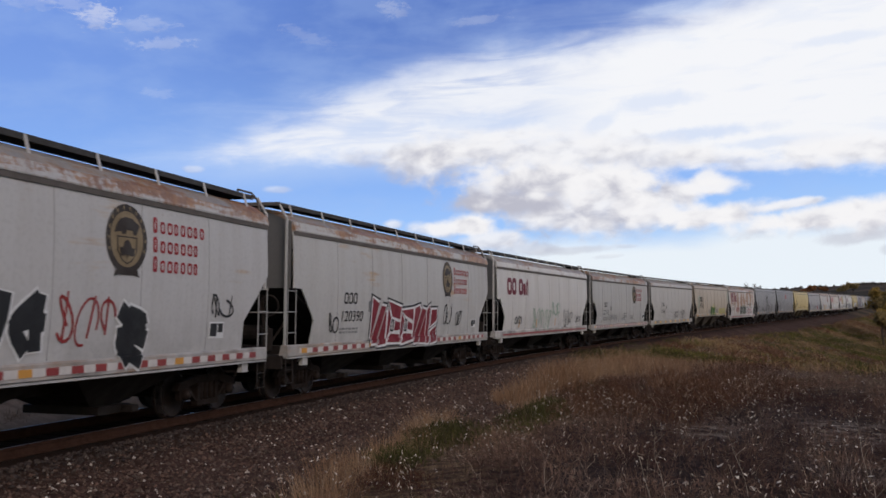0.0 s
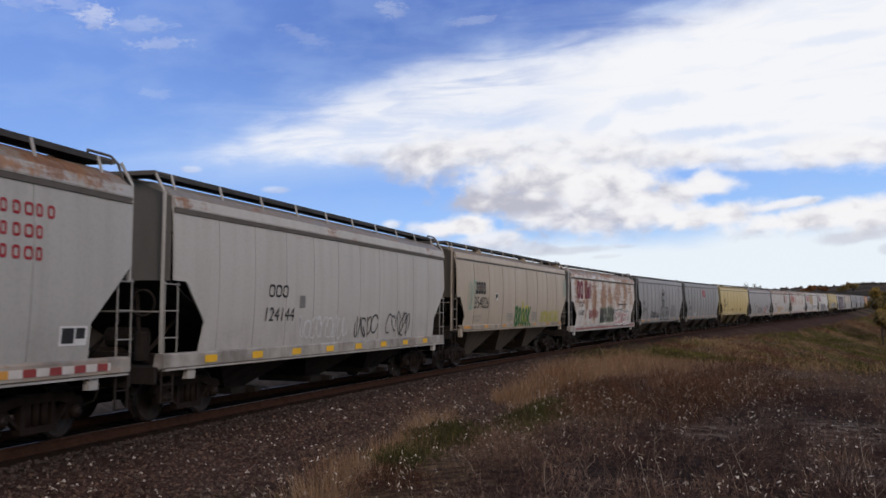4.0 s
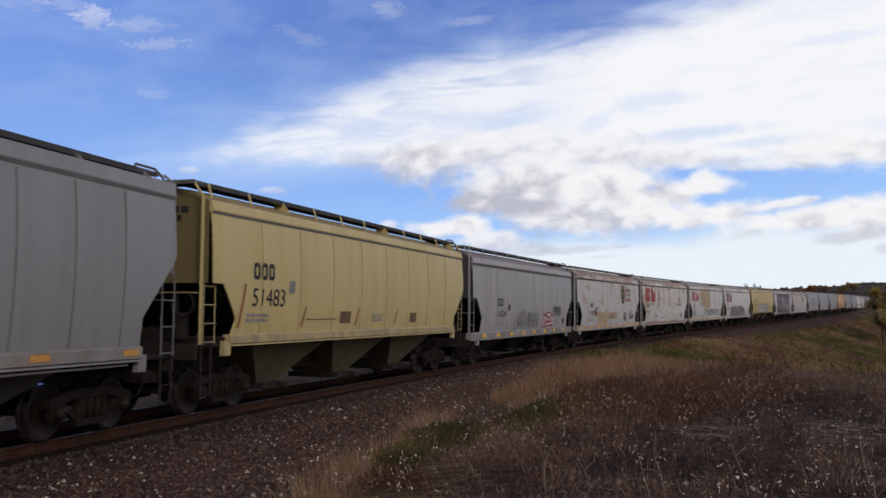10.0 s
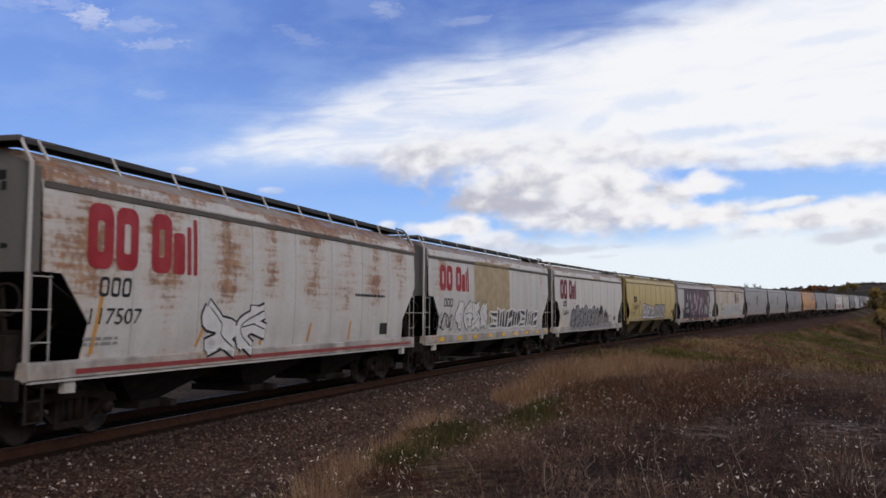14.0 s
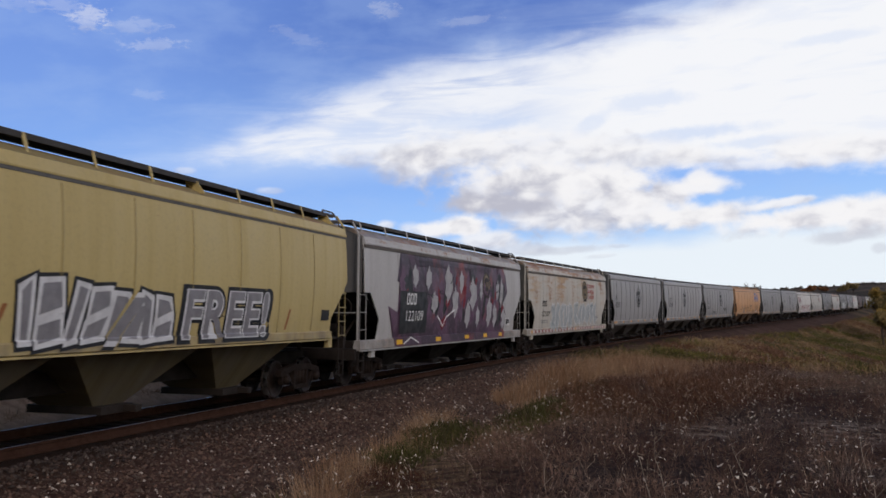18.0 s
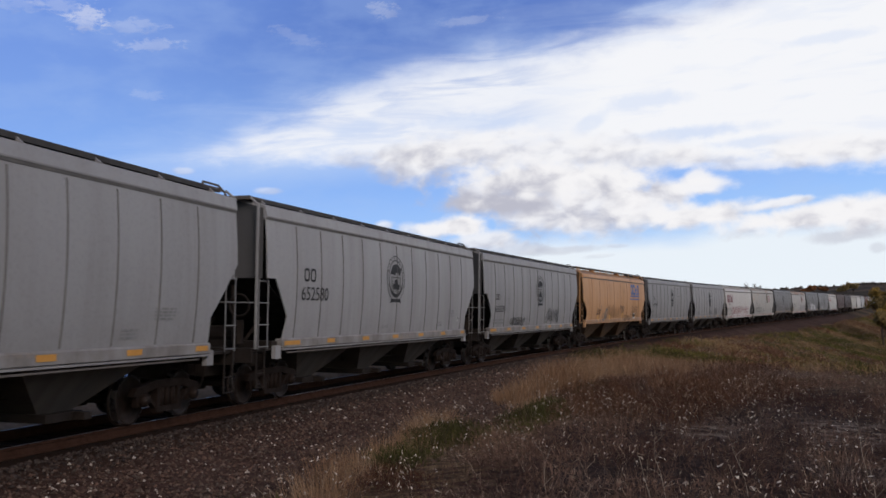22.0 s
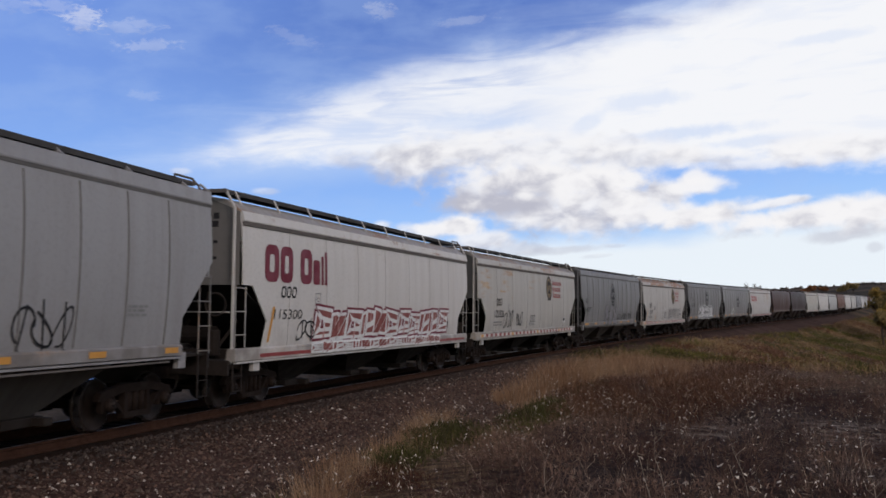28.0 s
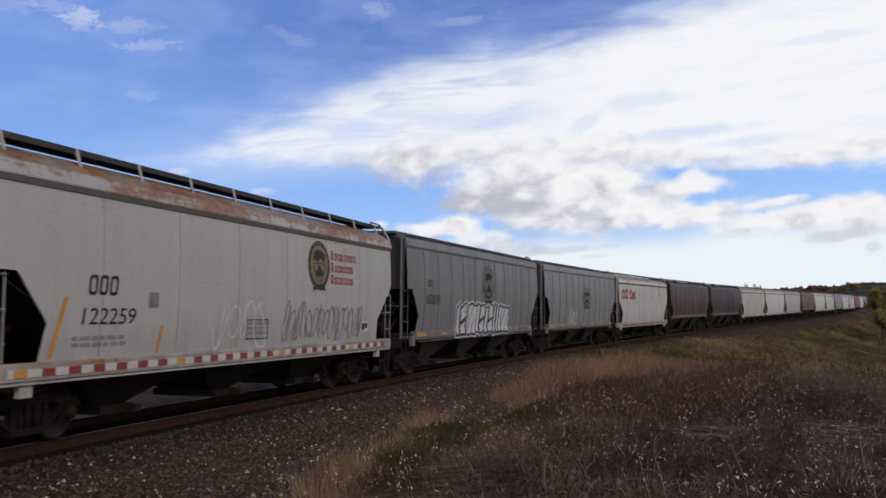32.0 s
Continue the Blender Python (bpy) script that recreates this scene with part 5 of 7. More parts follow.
def small_print(i, n, y0, z0, y1, z1, seed=0, mat=None):
    rng = random.Random(i * 100 + seed + int(y0 * 10))
    h = (z1 - z0) / n
    polys = []
    for j in range(n):
        y = y0
        while y < y1 - 0.05:
            w = rng.uniform(0.08, 0.28)
            polys.append([(y, z1 - (j + 0.62) * h), (min(y + w, y1), z1 - (j + 0.62) * h), (min(y + w, y1), z1 - j * h), (y, z1 - j * h)])
            y += w + 0.05
    tagged(emit(i, "stencil_notice", polys, mat or M_FAINT, 1), kind="stuff")


def plate(i, tone, y0, z0, y1, z1):
    if tone == "c":
        b = emit(i, "stencil_box", ring(rounded(y0, z0, y1, z1, 0.02), rounded(y0 + 0.02, z0 + 0.02, y1 - 0.02, z1 - 0.02, 0.02)), M_FAINT, 1)
        figures(i, "C", y0 + 0.09, z0 + 0.05, y1 - 0.09, z0 + 0.15, None, "stencil_letter", 0)
    elif tone == "w":
        b = emit(i, "service_label", [rounded(y0, z0, y1, z1, 0.03)], M_LWHITE, 1)
        w, h = y1 - y0, z1 - z0
        emit(i, "label_field", [rounded(y0 + w * 0.08, z0 + h * 0.12, y0 + w * 0.52, z1 - h * 0.1, 0.02), rounded(y0 + w * 0.58, z0 + h * 0.35, y0 + w * 0.92, z1 - h * 0.1, 0.02)], M_LBLACK, 2, b)
    else:
        emit(i, "service_label", [rounded(y0, z0, y1, z1, 0.03)], {"g": M_GHOST, "d": M_FRAME, "k": M_BLACKP, "r": M_DIM}[tone], 1)


def sign_box(i, y0, z0, y1, z1):
    b = emit(i, "notice_box", ring(rounded(y0, z0, y1, z1, 0.02), rounded(y0 + 0.025, z0 + 0.025, y1 - 0.025, z1 - 0.025, 0.02)), M_LBLACK, 1)
    small_print(i, 3, y0 + 0.06, z0 + 0.06, y1 - 0.05, z1 - 0.05, 5)


def strip(i, tone, y0, z0, y1, z1):
    m = {"o": M_ORANGE, "r": M_RUSTSTRIP, "y": M_YEL}[tone]
    kind, half = CARS[i][3], CARS[i][2] / 2
    shift = max(0.0, 0.04 - side_rear(kind, half, KINDS[kind]["cut_z"][1]) - y0)
    y0, y1 = y0 + shift, y1 + shift
    emit(i, "reflector_strip", [[(y0, z0), (y0 + 0.10, z0), (y1, z1), (y1 - 0.10, z1)]], m, 1)


def scrawl(i, seed, y0, z0, y1, z1, mat, width=0.045, loops=1.0, name="graffiti_tag", layer=2):
    """A quick hand-drawn tag: strokes that loop and turn, with no letters in them."""
    rng = random.Random(seed * 31 + 7)
    w, h = y1 - y0, z1 - z0
    n = max(2, int(w / max(0.3, h * 0.55) * loops))
    polys = []
    for j in range(n):
        cy, pts = y0 + w * (j + 0.5) / n, []
        a0, turn = rng.uniform(0, 6), rng.choice((-1, 1)) * rng.uniform(4, 8.5)
        ry, rz = w / n * rng.uniform(0.35, 0.62), h * rng.uniform(0.3, 0.5)
        cz = (z0 + z1) / 2 + h * rng.uniform(-0.08, 0.08)
        k = 16
        f = rng.uniform(1.4, 2.4)
        for q in range(k + 1):
            t = q / k
            z = min(z1, max(z0, cz + rz * math.sin(a0 + turn * t * f * 0.55)))
            pts.append((cy + ry * math.cos(a0 + turn * t) + (z - cz) * 0.15, z))
        polys += stroke(pts, width * rng.uniform(0.8, 1.2))
        if rng.random() < 0.7:
            ya = cy + rng.uniform(-0.3, 0.3) * w / n
            polys += stroke([(ya, z0 + h * rng.uniform(0, 0.25)), (ya + rng.uniform(-0.1, 0.2) * h, z1 - h * rng.uniform(0, 0.2))], width)
    emit(i, name, polys, mat, layer)


def curve(rng, y0, z0, y1, z1):
    """One sweep of the arm within a box: a bend through four or five places."""
    w, h = y1 - y0, z1 - z0
    n = rng.choice((3, 4, 4, 5))
    up = rng.random() < 0.5
    ctrl = []
    for j in range(n):
        f = j / (n - 1)
        ctrl.append((y0 + w * (rng.choice((0.08, 0.5, 0.92)) + rng.uniform(-0.08, 0.08)), z0 + h * ((f if up else 1 - f) + rng.uniform(-0.06, 0.06))))
    pts = []
    for a, b, c, e in zip([ctrl[0]] + ctrl[:-2], ctrl[:-1], ctrl[1:], ctrl[2:] + [ctrl[-1]]):
        for q in range(5):
            t = q / 5
            pts.append(tuple(0.5 * (2 * b[k] + (c[k] - a[k]) * t + (2 * a[k] - 5 * b[k] + 4 * c[k] - e[k]) * t * t + (3 * b[k] - a[k] - 3 * c[k] + e[k]) * t ** 3) for k in (0, 1)))
    return pts + [ctrl[-1]]


def piece(i, n, seed, y0, z0, y1, z1, fill, edge, inner=None, halo=None, name="graffiti_piece", line=0.045, soft=1):
    """A tangle of broad sprayed sweeps with edges, inner lines and a halo; no letters."""
    rng = random.Random(seed * 17 + 3)
    w, h = (y1 - y0) / n, z1 - z0
    fat = min(0.30 * h, 0.36 * w)
    m = fat * 0.5
    sweeps = []
    for j in range(n):
        for _ in range(2):
            sweeps.append(curve(rng, y0 + w * (j - 0.04) + m, z0 + m, y0 + w * (j + 1.0) - m, z1 - m))
        if rng.random() < 0.6:
            zc = z0 + h * rng.choice((0.2, 0.5, 0.8))
            sweeps.append([(y0 + w * (j + 0.12), zc), (y0 + w * (j + 0.5), zc + 0.06 * h), (y0 + w * (j + 0.9), zc + rng.uniform(-0.1, 0.1) * h)])

    def paint(width):
        return [q for s in sweeps for q in stroke(s, width)]
    base = emit(i, name, paint(fat), fill, 3)
    if edge:
        emit(i, "graffiti_edge", paint(fat + 2 * line), edge, 2, base)
    if halo:
        emit(i, "graffiti_halo", paint(fat + 6 * line), halo, 1, base)
    if inner:
        emit(i, "graffiti_line", [q for s in sweeps[::2] for q in stroke([(y + 0.12 * fat, z + 0.1 * fat) for y, z in s], line * 0.6)], inner, 4, base)
    return base


SHARDS = ((((0, 0), (0.30, 0.02), (0.36, 1), (0.02, 0.95)), ((0.42, 0.45), (1, 0.6), (0.96, 1), (0.44, 0.98)), ((0.40, 0), (0.98, 0.05), (1, 0.52), (0.42, 0.37))),
          (((0, 0), (0.34, 0), (1, 0.98), (0.62, 1)), ((0, 0.08), (0.5, 0.95), (0.42, 1.04), (0, 1)), ((0.44, 0), (1, 0), (1.02, 0.84), (0.92, 0.80))),
          (((0, 0), (0.27, 0), (0.35, 1), (0.04, 1)), ((0.33, 0.05), (0.60, 0), (0.68, 0.86), (0.41, 1)), ((0.67, 0), (1, 0.05), (1.02, 1), (0.74, 0.95))),
          (((0, 0), (1, 0.04), (0.98, 0.30), (0.30, 0.28)), ((0, 0.06), (0.25, 0.33), (0.28, 0.70), (0, 0.95)), ((0.32, 0.72), (0.98, 0.62), (1, 1), (0.02, 1)), ((0.55, 0.34), (0.98, 0.34), (0.95, 0.58), (0.5, 0.66))))


def wild(i, n, seed, y0, z0, y1, z1, fill, edge, halo=None, accent=None, gap=0.035, label=""):
    """A sprayed row of interlocking angular forms with pale or dark edges that follow them; no letters."""
    rng = random.Random(seed * 13 + 1)
    h, w = z1 - z0, (y1 - y0) / n

    def grown(pts, d):
        cy, cz = sum(t[0] for t in pts) / 4, sum(t[1] for t in pts) / 4
        return [(y + (d if y > cy else -d), z + (d if z > cz else -d)) for y, z in pts]
    forms = []
    for j in range(n):
        shards = rng.choice(SHARDS)
        a, sl, up, down = y0 + w * j, rng.uniform(-0.10, 0.24) * h, rng.uniform(-0.10, 0.10), rng.uniform(-0.03, 0.06)
        for q in shards:
            forms.append([(a + w * (u * 0.97 + rng.uniform(-0.04, 0.04)) + sl * v, z0 + h * (down + (0.92 + up - down) * v + rng.uniform(-0.04, 0.03) + (0.12 if v > 0.9 and rng.random() < 0.16 else 0))) for u, v in q])
    base = emit(i, "graffiti_piece", [grown(f, 0.035) for f in forms], edge, 2, None, label)
    if halo:
        emit(i, "graffiti_halo", [grown(f, 0.095) for f in forms], halo, 1, base)
    for f in forms:
        emit(i, "graffiti_form", [grown(f, -gap)], fill, 3, base)
        if accent and rng.random() < 0.3:
            cy, cz = sum(t[0] for t in f) / 4, sum(t[1] for t in f) / 4
            emit(i, "graffiti_spot", [[(cy - 0.06, cz - 0.16), (cy + 0.05, cz - 0.10), (cy + 0.03, cz + 0.17)]], accent, 4, base)
    return base


def sill_marks(i, style):
    """Reflective pieces along the side sill."""
    car, s0, pitch, kind = CARS[i]
    za, zb = KINDS[kind]["sill"]
    end = pitch / 2 - 0.75
    if style == "redwhite":
        emit(i, "reflector_band", [[(-end + 0.4, za + 0.07), (end - 0.4, za + 0.07), (end - 0.4, za + 0.19), (-end + 0.4, za + 0.19)]], M_WHITE, 0)
        y, n = -end + 0.5, 0
        while y < end - 0.7:
            emit(i, "reflector", [[(y, za + 0.072), (y + 0.3, za + 0.072), (y + 0.3, za + 0.188), (y, za + 0.188)]], M_RED if n % 7 else M_ORANGE, 1)
            y += 0.60
            n += 1
    elif style == "maroon":
        emit(i, "reflector_band", [[(-end + 0.9, za + 0.06), (end - 0.2, za + 0.06), (end - 0.2, za + 0.14), (-end + 0.9, za + 0.14)]], M_RED, 0, None, "faded maroon stripe")
    elif style == "yellow":
        for y in np.arange(-end + 1.2, end - 0.4, 1.9):
            emit(i, "reflector", [[(y, za + 0.06), (y + 0.45, za + 0.06), (y + 0.45, za + 0.20), (y, za + 0.20)]], M_YEL, 2)
    else:
        e = side_end(kind, pitch / 2, zb)
        for j, y in enumerate(np.linspace(-side_rear(kind, pitch / 2, zb) + 0.02, e - 0.55, 7)):
            l = 0.8 if j == 0 else 0.46
            emit(i, "reflector", [[(y, za + 0.07), (y + l, za + 0.07), (y + l, za + 0.17), (y, za + 0.17)]], M_ORANGE, 1)


def end_print(i, mat):
    """Rows of small marks on the end sheet that faces the eye."""
    car, s0, pitch, kind = CARS[i]
    y = -(pitch / 2 - 0.82) - 0.013
    rng = random.Random(i)
    sh = Shape()
    for j in range(7):
        z, x = 4.0 - j * 0.17, -0.15
        h = 0.13 if j < 2 else 0.06
        while x < 0.9:
            w = rng.uniform(0.08, 0.2)
            sh.add([(x, y, z), (x + w, y, z), (x + w, y, z + h), (x, y, z + h)], [(0, 1, 2, 3)])
            x += w + 0.05
            if rng.random() < 0.2 and j > 1:
                break
    part("end_stencil", sh, mat, car)


M_GHOSTGREEN, M_SPRAYG2 = plain("spray_grey_green", (0.22, 0.235, 0.17), 0.7), plain("spray_thin_green", (0.40, 0.42, 0.30), 0.6)
M_RUSTSTRIP, M_BADGE = plain("reflector_strip_rust", (0.30, 0.12, 0.04), 0.6), plain("emblem_brown_black", (0.040, 0.030, 0.024), 0.6)
M_CP, M_FAINTPALE = plain("lettering_bright_red", (0.42, 0.025, 0.05), 0.55), plain("spray_thin_grey", (0.26, 0.26, 0.26), 0.6)


def dme_mark(i, y0, z0, y1, z1):
    w, h = y1 - y0, z1 - z0
    polys = [p for a, b, t in ((0.10, 0.30, 1), (0.32, 0.58, 1), (0.60, 0.74, 0.7), (0.77, 0.96, 1)) for p in block(y0 + a * w, z0 + 0.28 * h, y0 + b * w, z0 + h * (0.28 + 0.62 * t), 0.26)]
    polys += [[(y0 + a * w, z0 + c * h), (y0 + b * w, z0 + c * h), (y0 + b * w, z0 + (c + 0.07) * h), (y0 + a * w, z0 + (c + 0.07) * h)] for a, b, c in ((0.04, 1.0, 0.19), (0.0, 1.0, 0.03))]
    emit(i, "company_mark", polys, M_LBLUE, 1, None, "blue block marks, twice underlined")


def mural(i):
    """A painted-over side: dark purple ground, pale pointed shapes, red bursts and dark shards."""
    rng = random.Random(23)
    top = [(6.3 - 0.42 * j, 3.62 + (0.22 if j % 3 else -0.12) + rng.uniform(-0.12, 0.10)) for j in range(30)]
    base = emit(i, "graffiti_mural", [[(-6.3, 1.05), (6.0, 1.05), (5.7, 1.5), (6.3, 2.0), (5.8, 2.4), (6.5, 2.9)] + top + [(-6.2, 3.0), (-5.5, 2.85), (-5.75, 2.3), (-5.4, 1.9), (-6.9, 2.25), (-6.4, 1.7)]], M_MURAL, 0, None, "purple and red mural with pale shapes")

    def flame(y, z, w, h, lean):
        """A tall form that runs to points above and below."""
        pts = [(-0.10, 0), (0.14, 0.16), (0.50, 0.34), (0.30, 0.55), (0.55, 0.74), (0.20, 0.80), (0.12, 1.0), (-0.14, 0.82), (-0.46, 0.66), (-0.22, 0.46), (-0.50, 0.24), (-0.24, 0.18)]
        return [(y + w * (a + rng.uniform(-0.07, 0.07)) + lean * h * b, z + h * b) for a, b in pts]
    for mat, n, wr, hr, lay in ((M_MAUVE, 20, (0.3, 0.8), (0.6, 1.4), 1), (M_BLACKP, 24, (0.2, 0.55), (0.4, 1.2), 2), (M_CRIM, 14, (0.2, 0.5), (0.3, 0.7), 2)):
        for _ in range(n):
            h = rng.uniform(*hr)
            emit(i, "mural_shard", [flame(rng.uniform(-5.8, 5.8), rng.uniform(1.35, 3.7 - h), rng.uniform(*wr), h, rng.uniform(-0.4, 0.4))], mat, lay, base)
    for y, z, w, h in ((-4.6, 2.8, 0.5, 0.8), (-3.4, 2.75, 0.5, 0.85), (-2.8, 2.0, 0.7, 0.8), (-1.35, 2.35, 0.85, 1.4), (-0.55, 1.85, 0.7, 1.2), (0.1, 2.7, 0.5, 0.9), (0.9, 1.45, 0.6, 1.1),
                       (1.6, 2.1, 1.0, 1.3), (2.2, 1.45, 0.45, 0.9), (2.6, 2.5, 0.4, 0.9), (3.7, 1.45, 0.7, 1.3), (4.6, 1.45, 0.6, 1.0), (4.9, 2.5, 0.45, 0.9), (5.5, 2.2, 0.5, 1.3), (5.9, 1.35, 0.7, 0.9)):
        f = flame(y, z, w, h, rng.uniform(-0.12, 0.12))
        emit(i, "mural_pale_shape", [f], M_GREYPALE, 3, base)
    for _ in range(16):
        y, z = rng.uniform(-4.2, 5.6), rng.uniform(2.7, 3.4)
        emit(i, "mural_line", stroke([(y, z), (y + rng.uniform(-0.5, 0.5), z + rng.uniform(-0.45, 0.35)), (y + rng.uniform(-0.7, 0.7), z + rng.uniform(-0.5, 0.3))], 0.03), M_BLACKP, 4, base)
    emit(i, "mural_tick", stroke([(-2.5, 1.95), (-1.9, 1.6), (-1.6, 1.9), (-0.7, 2.15)], 0.05), M_LWHITE, 5, base)
    emit(i, "mural_tick", stroke([(-5.6, 1.12), (-5.0, 1.3), (-4.3, 1.12)], 0.05), M_LWHITE, 5, base)


M_GREYPALE = plain("spray_pale_grey", (0.42, 0.41, 0.42), 0.6)


def green_word(i, y0, z0, y1, z1):
    """The word BROOK in broad green sprayed strokes."""
    w, h = (y1 - y0) / 5, z1 - z0
    ring_ = [(0.40 + 0.34 * math.cos(t), 0.45 + 0.42 * math.sin(t)) for t in (2 * math.pi * j / 14 for j in range(15))]
    letters = (([(0.05, 0.02), (0.12, 1.0)], [(-0.1, 0.92), (0.5, 1.0), (0.72, 0.82), (0.45, 0.58), (0.12, 0.52), (0.55, 0.50), (0.78, 0.28), (0.55, 0.06), (-0.05, 0.0)]),
               ([(0.08, 0.0), (0.12, 0.92)], [(0.0, 0.86), (0.5, 0.92), (0.66, 0.72), (0.42, 0.50), (0.12, 0.46), (0.45, 0.30), (0.8, 0.0)]),
               (ring_,), (ring_,), ([(0.12, 0.0), (0.16, 1.0)], [(0.85, 1.0), (0.2, 0.46), (0.95, -0.06)]))
    for j, lines in enumerate(letters):
        emit(i, "graffiti_letter", [q for line in lines for q in stroke([(y0 + w * (j + a * 0.95) + 0.06 * h * b, z0 + h * b) for a, b in line], 0.15)], M_GREEN, 4, None, "green sprayed letter")


def round_figures(i):
    """Bubbles with dark rims and dots, black domes and pale domes along the sill."""
    rng = random.Random(8)
    base = emit(i, "graffiti_cloud", [[(-5.2, 1.10), (5.3, 1.10), (5.2, 1.45), (2.2, 1.42), (-0.4, 1.62), (-2.2, 1.50), (-5.1, 1.60)]], M_SILVER, 0, None, "grey bubble figures and black domes sprayed along the sill")
    for y, z, ry, rz in ((-4.5, 1.74, 0.50, 0.46), (-3.6, 1.85, 0.55, 0.56), (-2.6, 1.76, 0.52, 0.50), (-1.7, 1.86, 0.50, 0.56), (-0.7, 1.74, 0.52, 0.46), (0.25, 1.84, 0.5, 0.54), (1.2, 1.78, 0.5, 0.48)):
        emit(i, "graffiti_bubble", [oval(y, z, ry, rz, 20)], M_SILVER, 2, base)
        emit(i, "graffiti_rim", ring(oval(y, z, ry + 0.05, rz + 0.05, 20), oval(y, z, ry - 0.02, rz - 0.02, 20)), M_BLACKP, 3, base)
        for _ in range(4):
            emit(i, "graffiti_dot", [oval(y + rng.uniform(-0.3, 0.3) * ry * 1.4, z + rng.uniform(-0.6, 0.6) * rz, 0.07, 0.08, 8)], M_BLACKP, 4, base)
    for y, w, h, mat in ((2.15, 0.50, 1.0, M_BLACKP), (2.90, 0.13, 0.66, M_PINK), (3.32, 0.22, 0.78, M_BLACKP), (3.78, 0.20, 0.62, M_BLACKP), (4.20, 0.16, 0.46, M_PINK), (4.72, 0.26, 0.40, M_PALE)):
        dome = [(y + w * math.cos(t), 1.42 + h * 0.45 + h * 0.55 * math.sin(t)) for t in (math.pi * j / 10 for j in range(11))]
        body = [(y + w * 0.8, 1.42)] + dome + [(y - w * 0.8, 1.42)]
        emit(i, "graffiti_dome", [body], M_SILVER if mat is M_BLACKP else mat, 3, base)
        emit(i, "graffiti_rim", stroke(body, 0.04), M_BLACKP, 4, base)
        if mat is M_BLACKP:
            emit(i, "graffiti_cap", [[(y + 0.9 * w, 1.42 + h * 0.6)] + dome[1:-1] + [(y - 0.9 * w, 1.42 + h * 0.35)]], M_BLACKP, 5, base)
    emit(i, "graffiti_streak", [[(0.72, 1.40), (0.84, 1.40), (1.02, 1.95), (0.90, 1.95)]], M_SPRAYY, 4, base)


M_FADEDRED = plain("spray_faded_red", (0.27, 0.085, 0.075), 0.6)

emblem(0, "gold", 2.45, 2.60, 3.65, 3.80)
three_lines(0, 3.85, 2.68, 5.75, 3.70)
piece(0, 2, 2, -0.45, 1.36, 1.05, 2.34, M_BLACKP, M_LWHITE)
scrawl(0, 1, 1.25, 1.48, 2.85, 2.38, M_SPRAYR, 0.05)
piece(0, 1, 9, 2.85, 1.10, 3.75, 2.16, M_BLACKP, M_LWHITE)
scrawl(0, 2, 5.95, 1.88, 6.85, 2.42, M_BLACKP, 0.04)
plate(0, "w", 5.95, 1.54, 6.55, 1.86)
word(1, 3, -5.53, 2.28, -4.63, 2.58)
figures(1, "120390", -5.63, 1.82, -4.23, 2.10)
plate(1, "g", -3.83, 2.08, -3.63, 2.36)
small_print(1, 2, -5.73, 1.48, -4.53, 1.66)
wild(1, 5, 4, -3.63, 1.08, 2.20, 2.36, M_CRIM, M_LWHITE, M_BLACKP, M_SILVER, 0.03, "crimson graffiti panel with white lines and a black edge")
emblem(1, "gold", 2.77, 2.58, 3.87, 3.80)
three_lines(1, 4.07, 2.68, 5.97, 3.66)
scrawl(1, 3, 2.87, 1.58, 3.77, 2.46, M_BLACKP, 0.04)
scrawl(1, 4, 4.27, 1.62, 4.97, 2.12, M_BLACKP, 0.04)
plate(1, "w", 6.27, 1.52, 6.87, 1.82)
scrawl(1, 5, -6.43, 1.50, -5.83, 2.04, M_BLACKP, 0.04)
big_mark(2, -7.08, 2.82, -3.78, 3.54)
scrawl(2, 6, -5.83, 1.56, -4.83, 1.92, M_BLACKP, 0.04)
scrawl(2, 1, -3.03, 1.20, 0.37, 2.38, M_PALEGREEN, 0.06)
scrawl(2, 2, 0.47, 1.80, 2.17, 2.60, M_PALEGREEN, 0.06)
scrawl(2, 7, 2.97, 1.32, 4.87, 2.24, M_BLACKP, 0.04)
scrawl(2, 8, 5.57, 1.50, 6.87, 1.88, M_BLACKP, 0.04)
strip(2, "o", -5.23, 1.38, -5.03, 1.72)
strip(2, "o", -2.33, 1.38, -2.23, 1.72)
strip(2, "o", 1.17, 1.40, 1.37, 1.74)
word(3, 3, -5.32, 2.34, -4.52, 2.62)
figures(3, "122142", -5.42, 1.86, -4.12, 2.14)
plate(3, "g", -3.62, 2.12, -3.32, 2.38)
small_print(3, 2, -5.52, 1.46, -4.32, 1.72)
emblem(3, "gold", 2.88, 2.56, 4.18, 3.78)
three_lines(3, 4.18, 2.72, 6.28, 3.66)
scrawl(3, 3, -6.42, 1.52, -5.62, 1.78, M_PALE, 0.035)
scrawl(3, 9, -4.22, 1.52, -1.72, 1.86, M_FAINT, 0.03)
sign_box(3, -0.02, 1.64, 0.98, 1.94)
small_print(3, 3, -0.32, 1.46, 0.88, 1.60)
small_print(3, 3, 2.28, 1.46, 3.18, 1.76)
plate(3, "w", 6.38, 1.52, 7.08, 1.82)
word(4, 3, -4.61, 2.38, -3.61, 2.66)
figures(4, "124144", -4.71, 1.86, -3.31, 2.16)
plate(4, "g", -3.01, 2.16, -2.71, 2.44)
scrawl(4, 5, -3.01, 1.40, -0.11, 1.98, M_PALE, 0.035)
scrawl(4, 10, 0.39, 1.34, 2.09, 2.04, M_BLACKP, 0.04)
scrawl(4, 11, 2.79, 1.36, 4.89, 2.10, M_BLACKP, 0.04)
word(5, 4, -6.53, 2.76, -5.23, 3.24, None, 0.24)
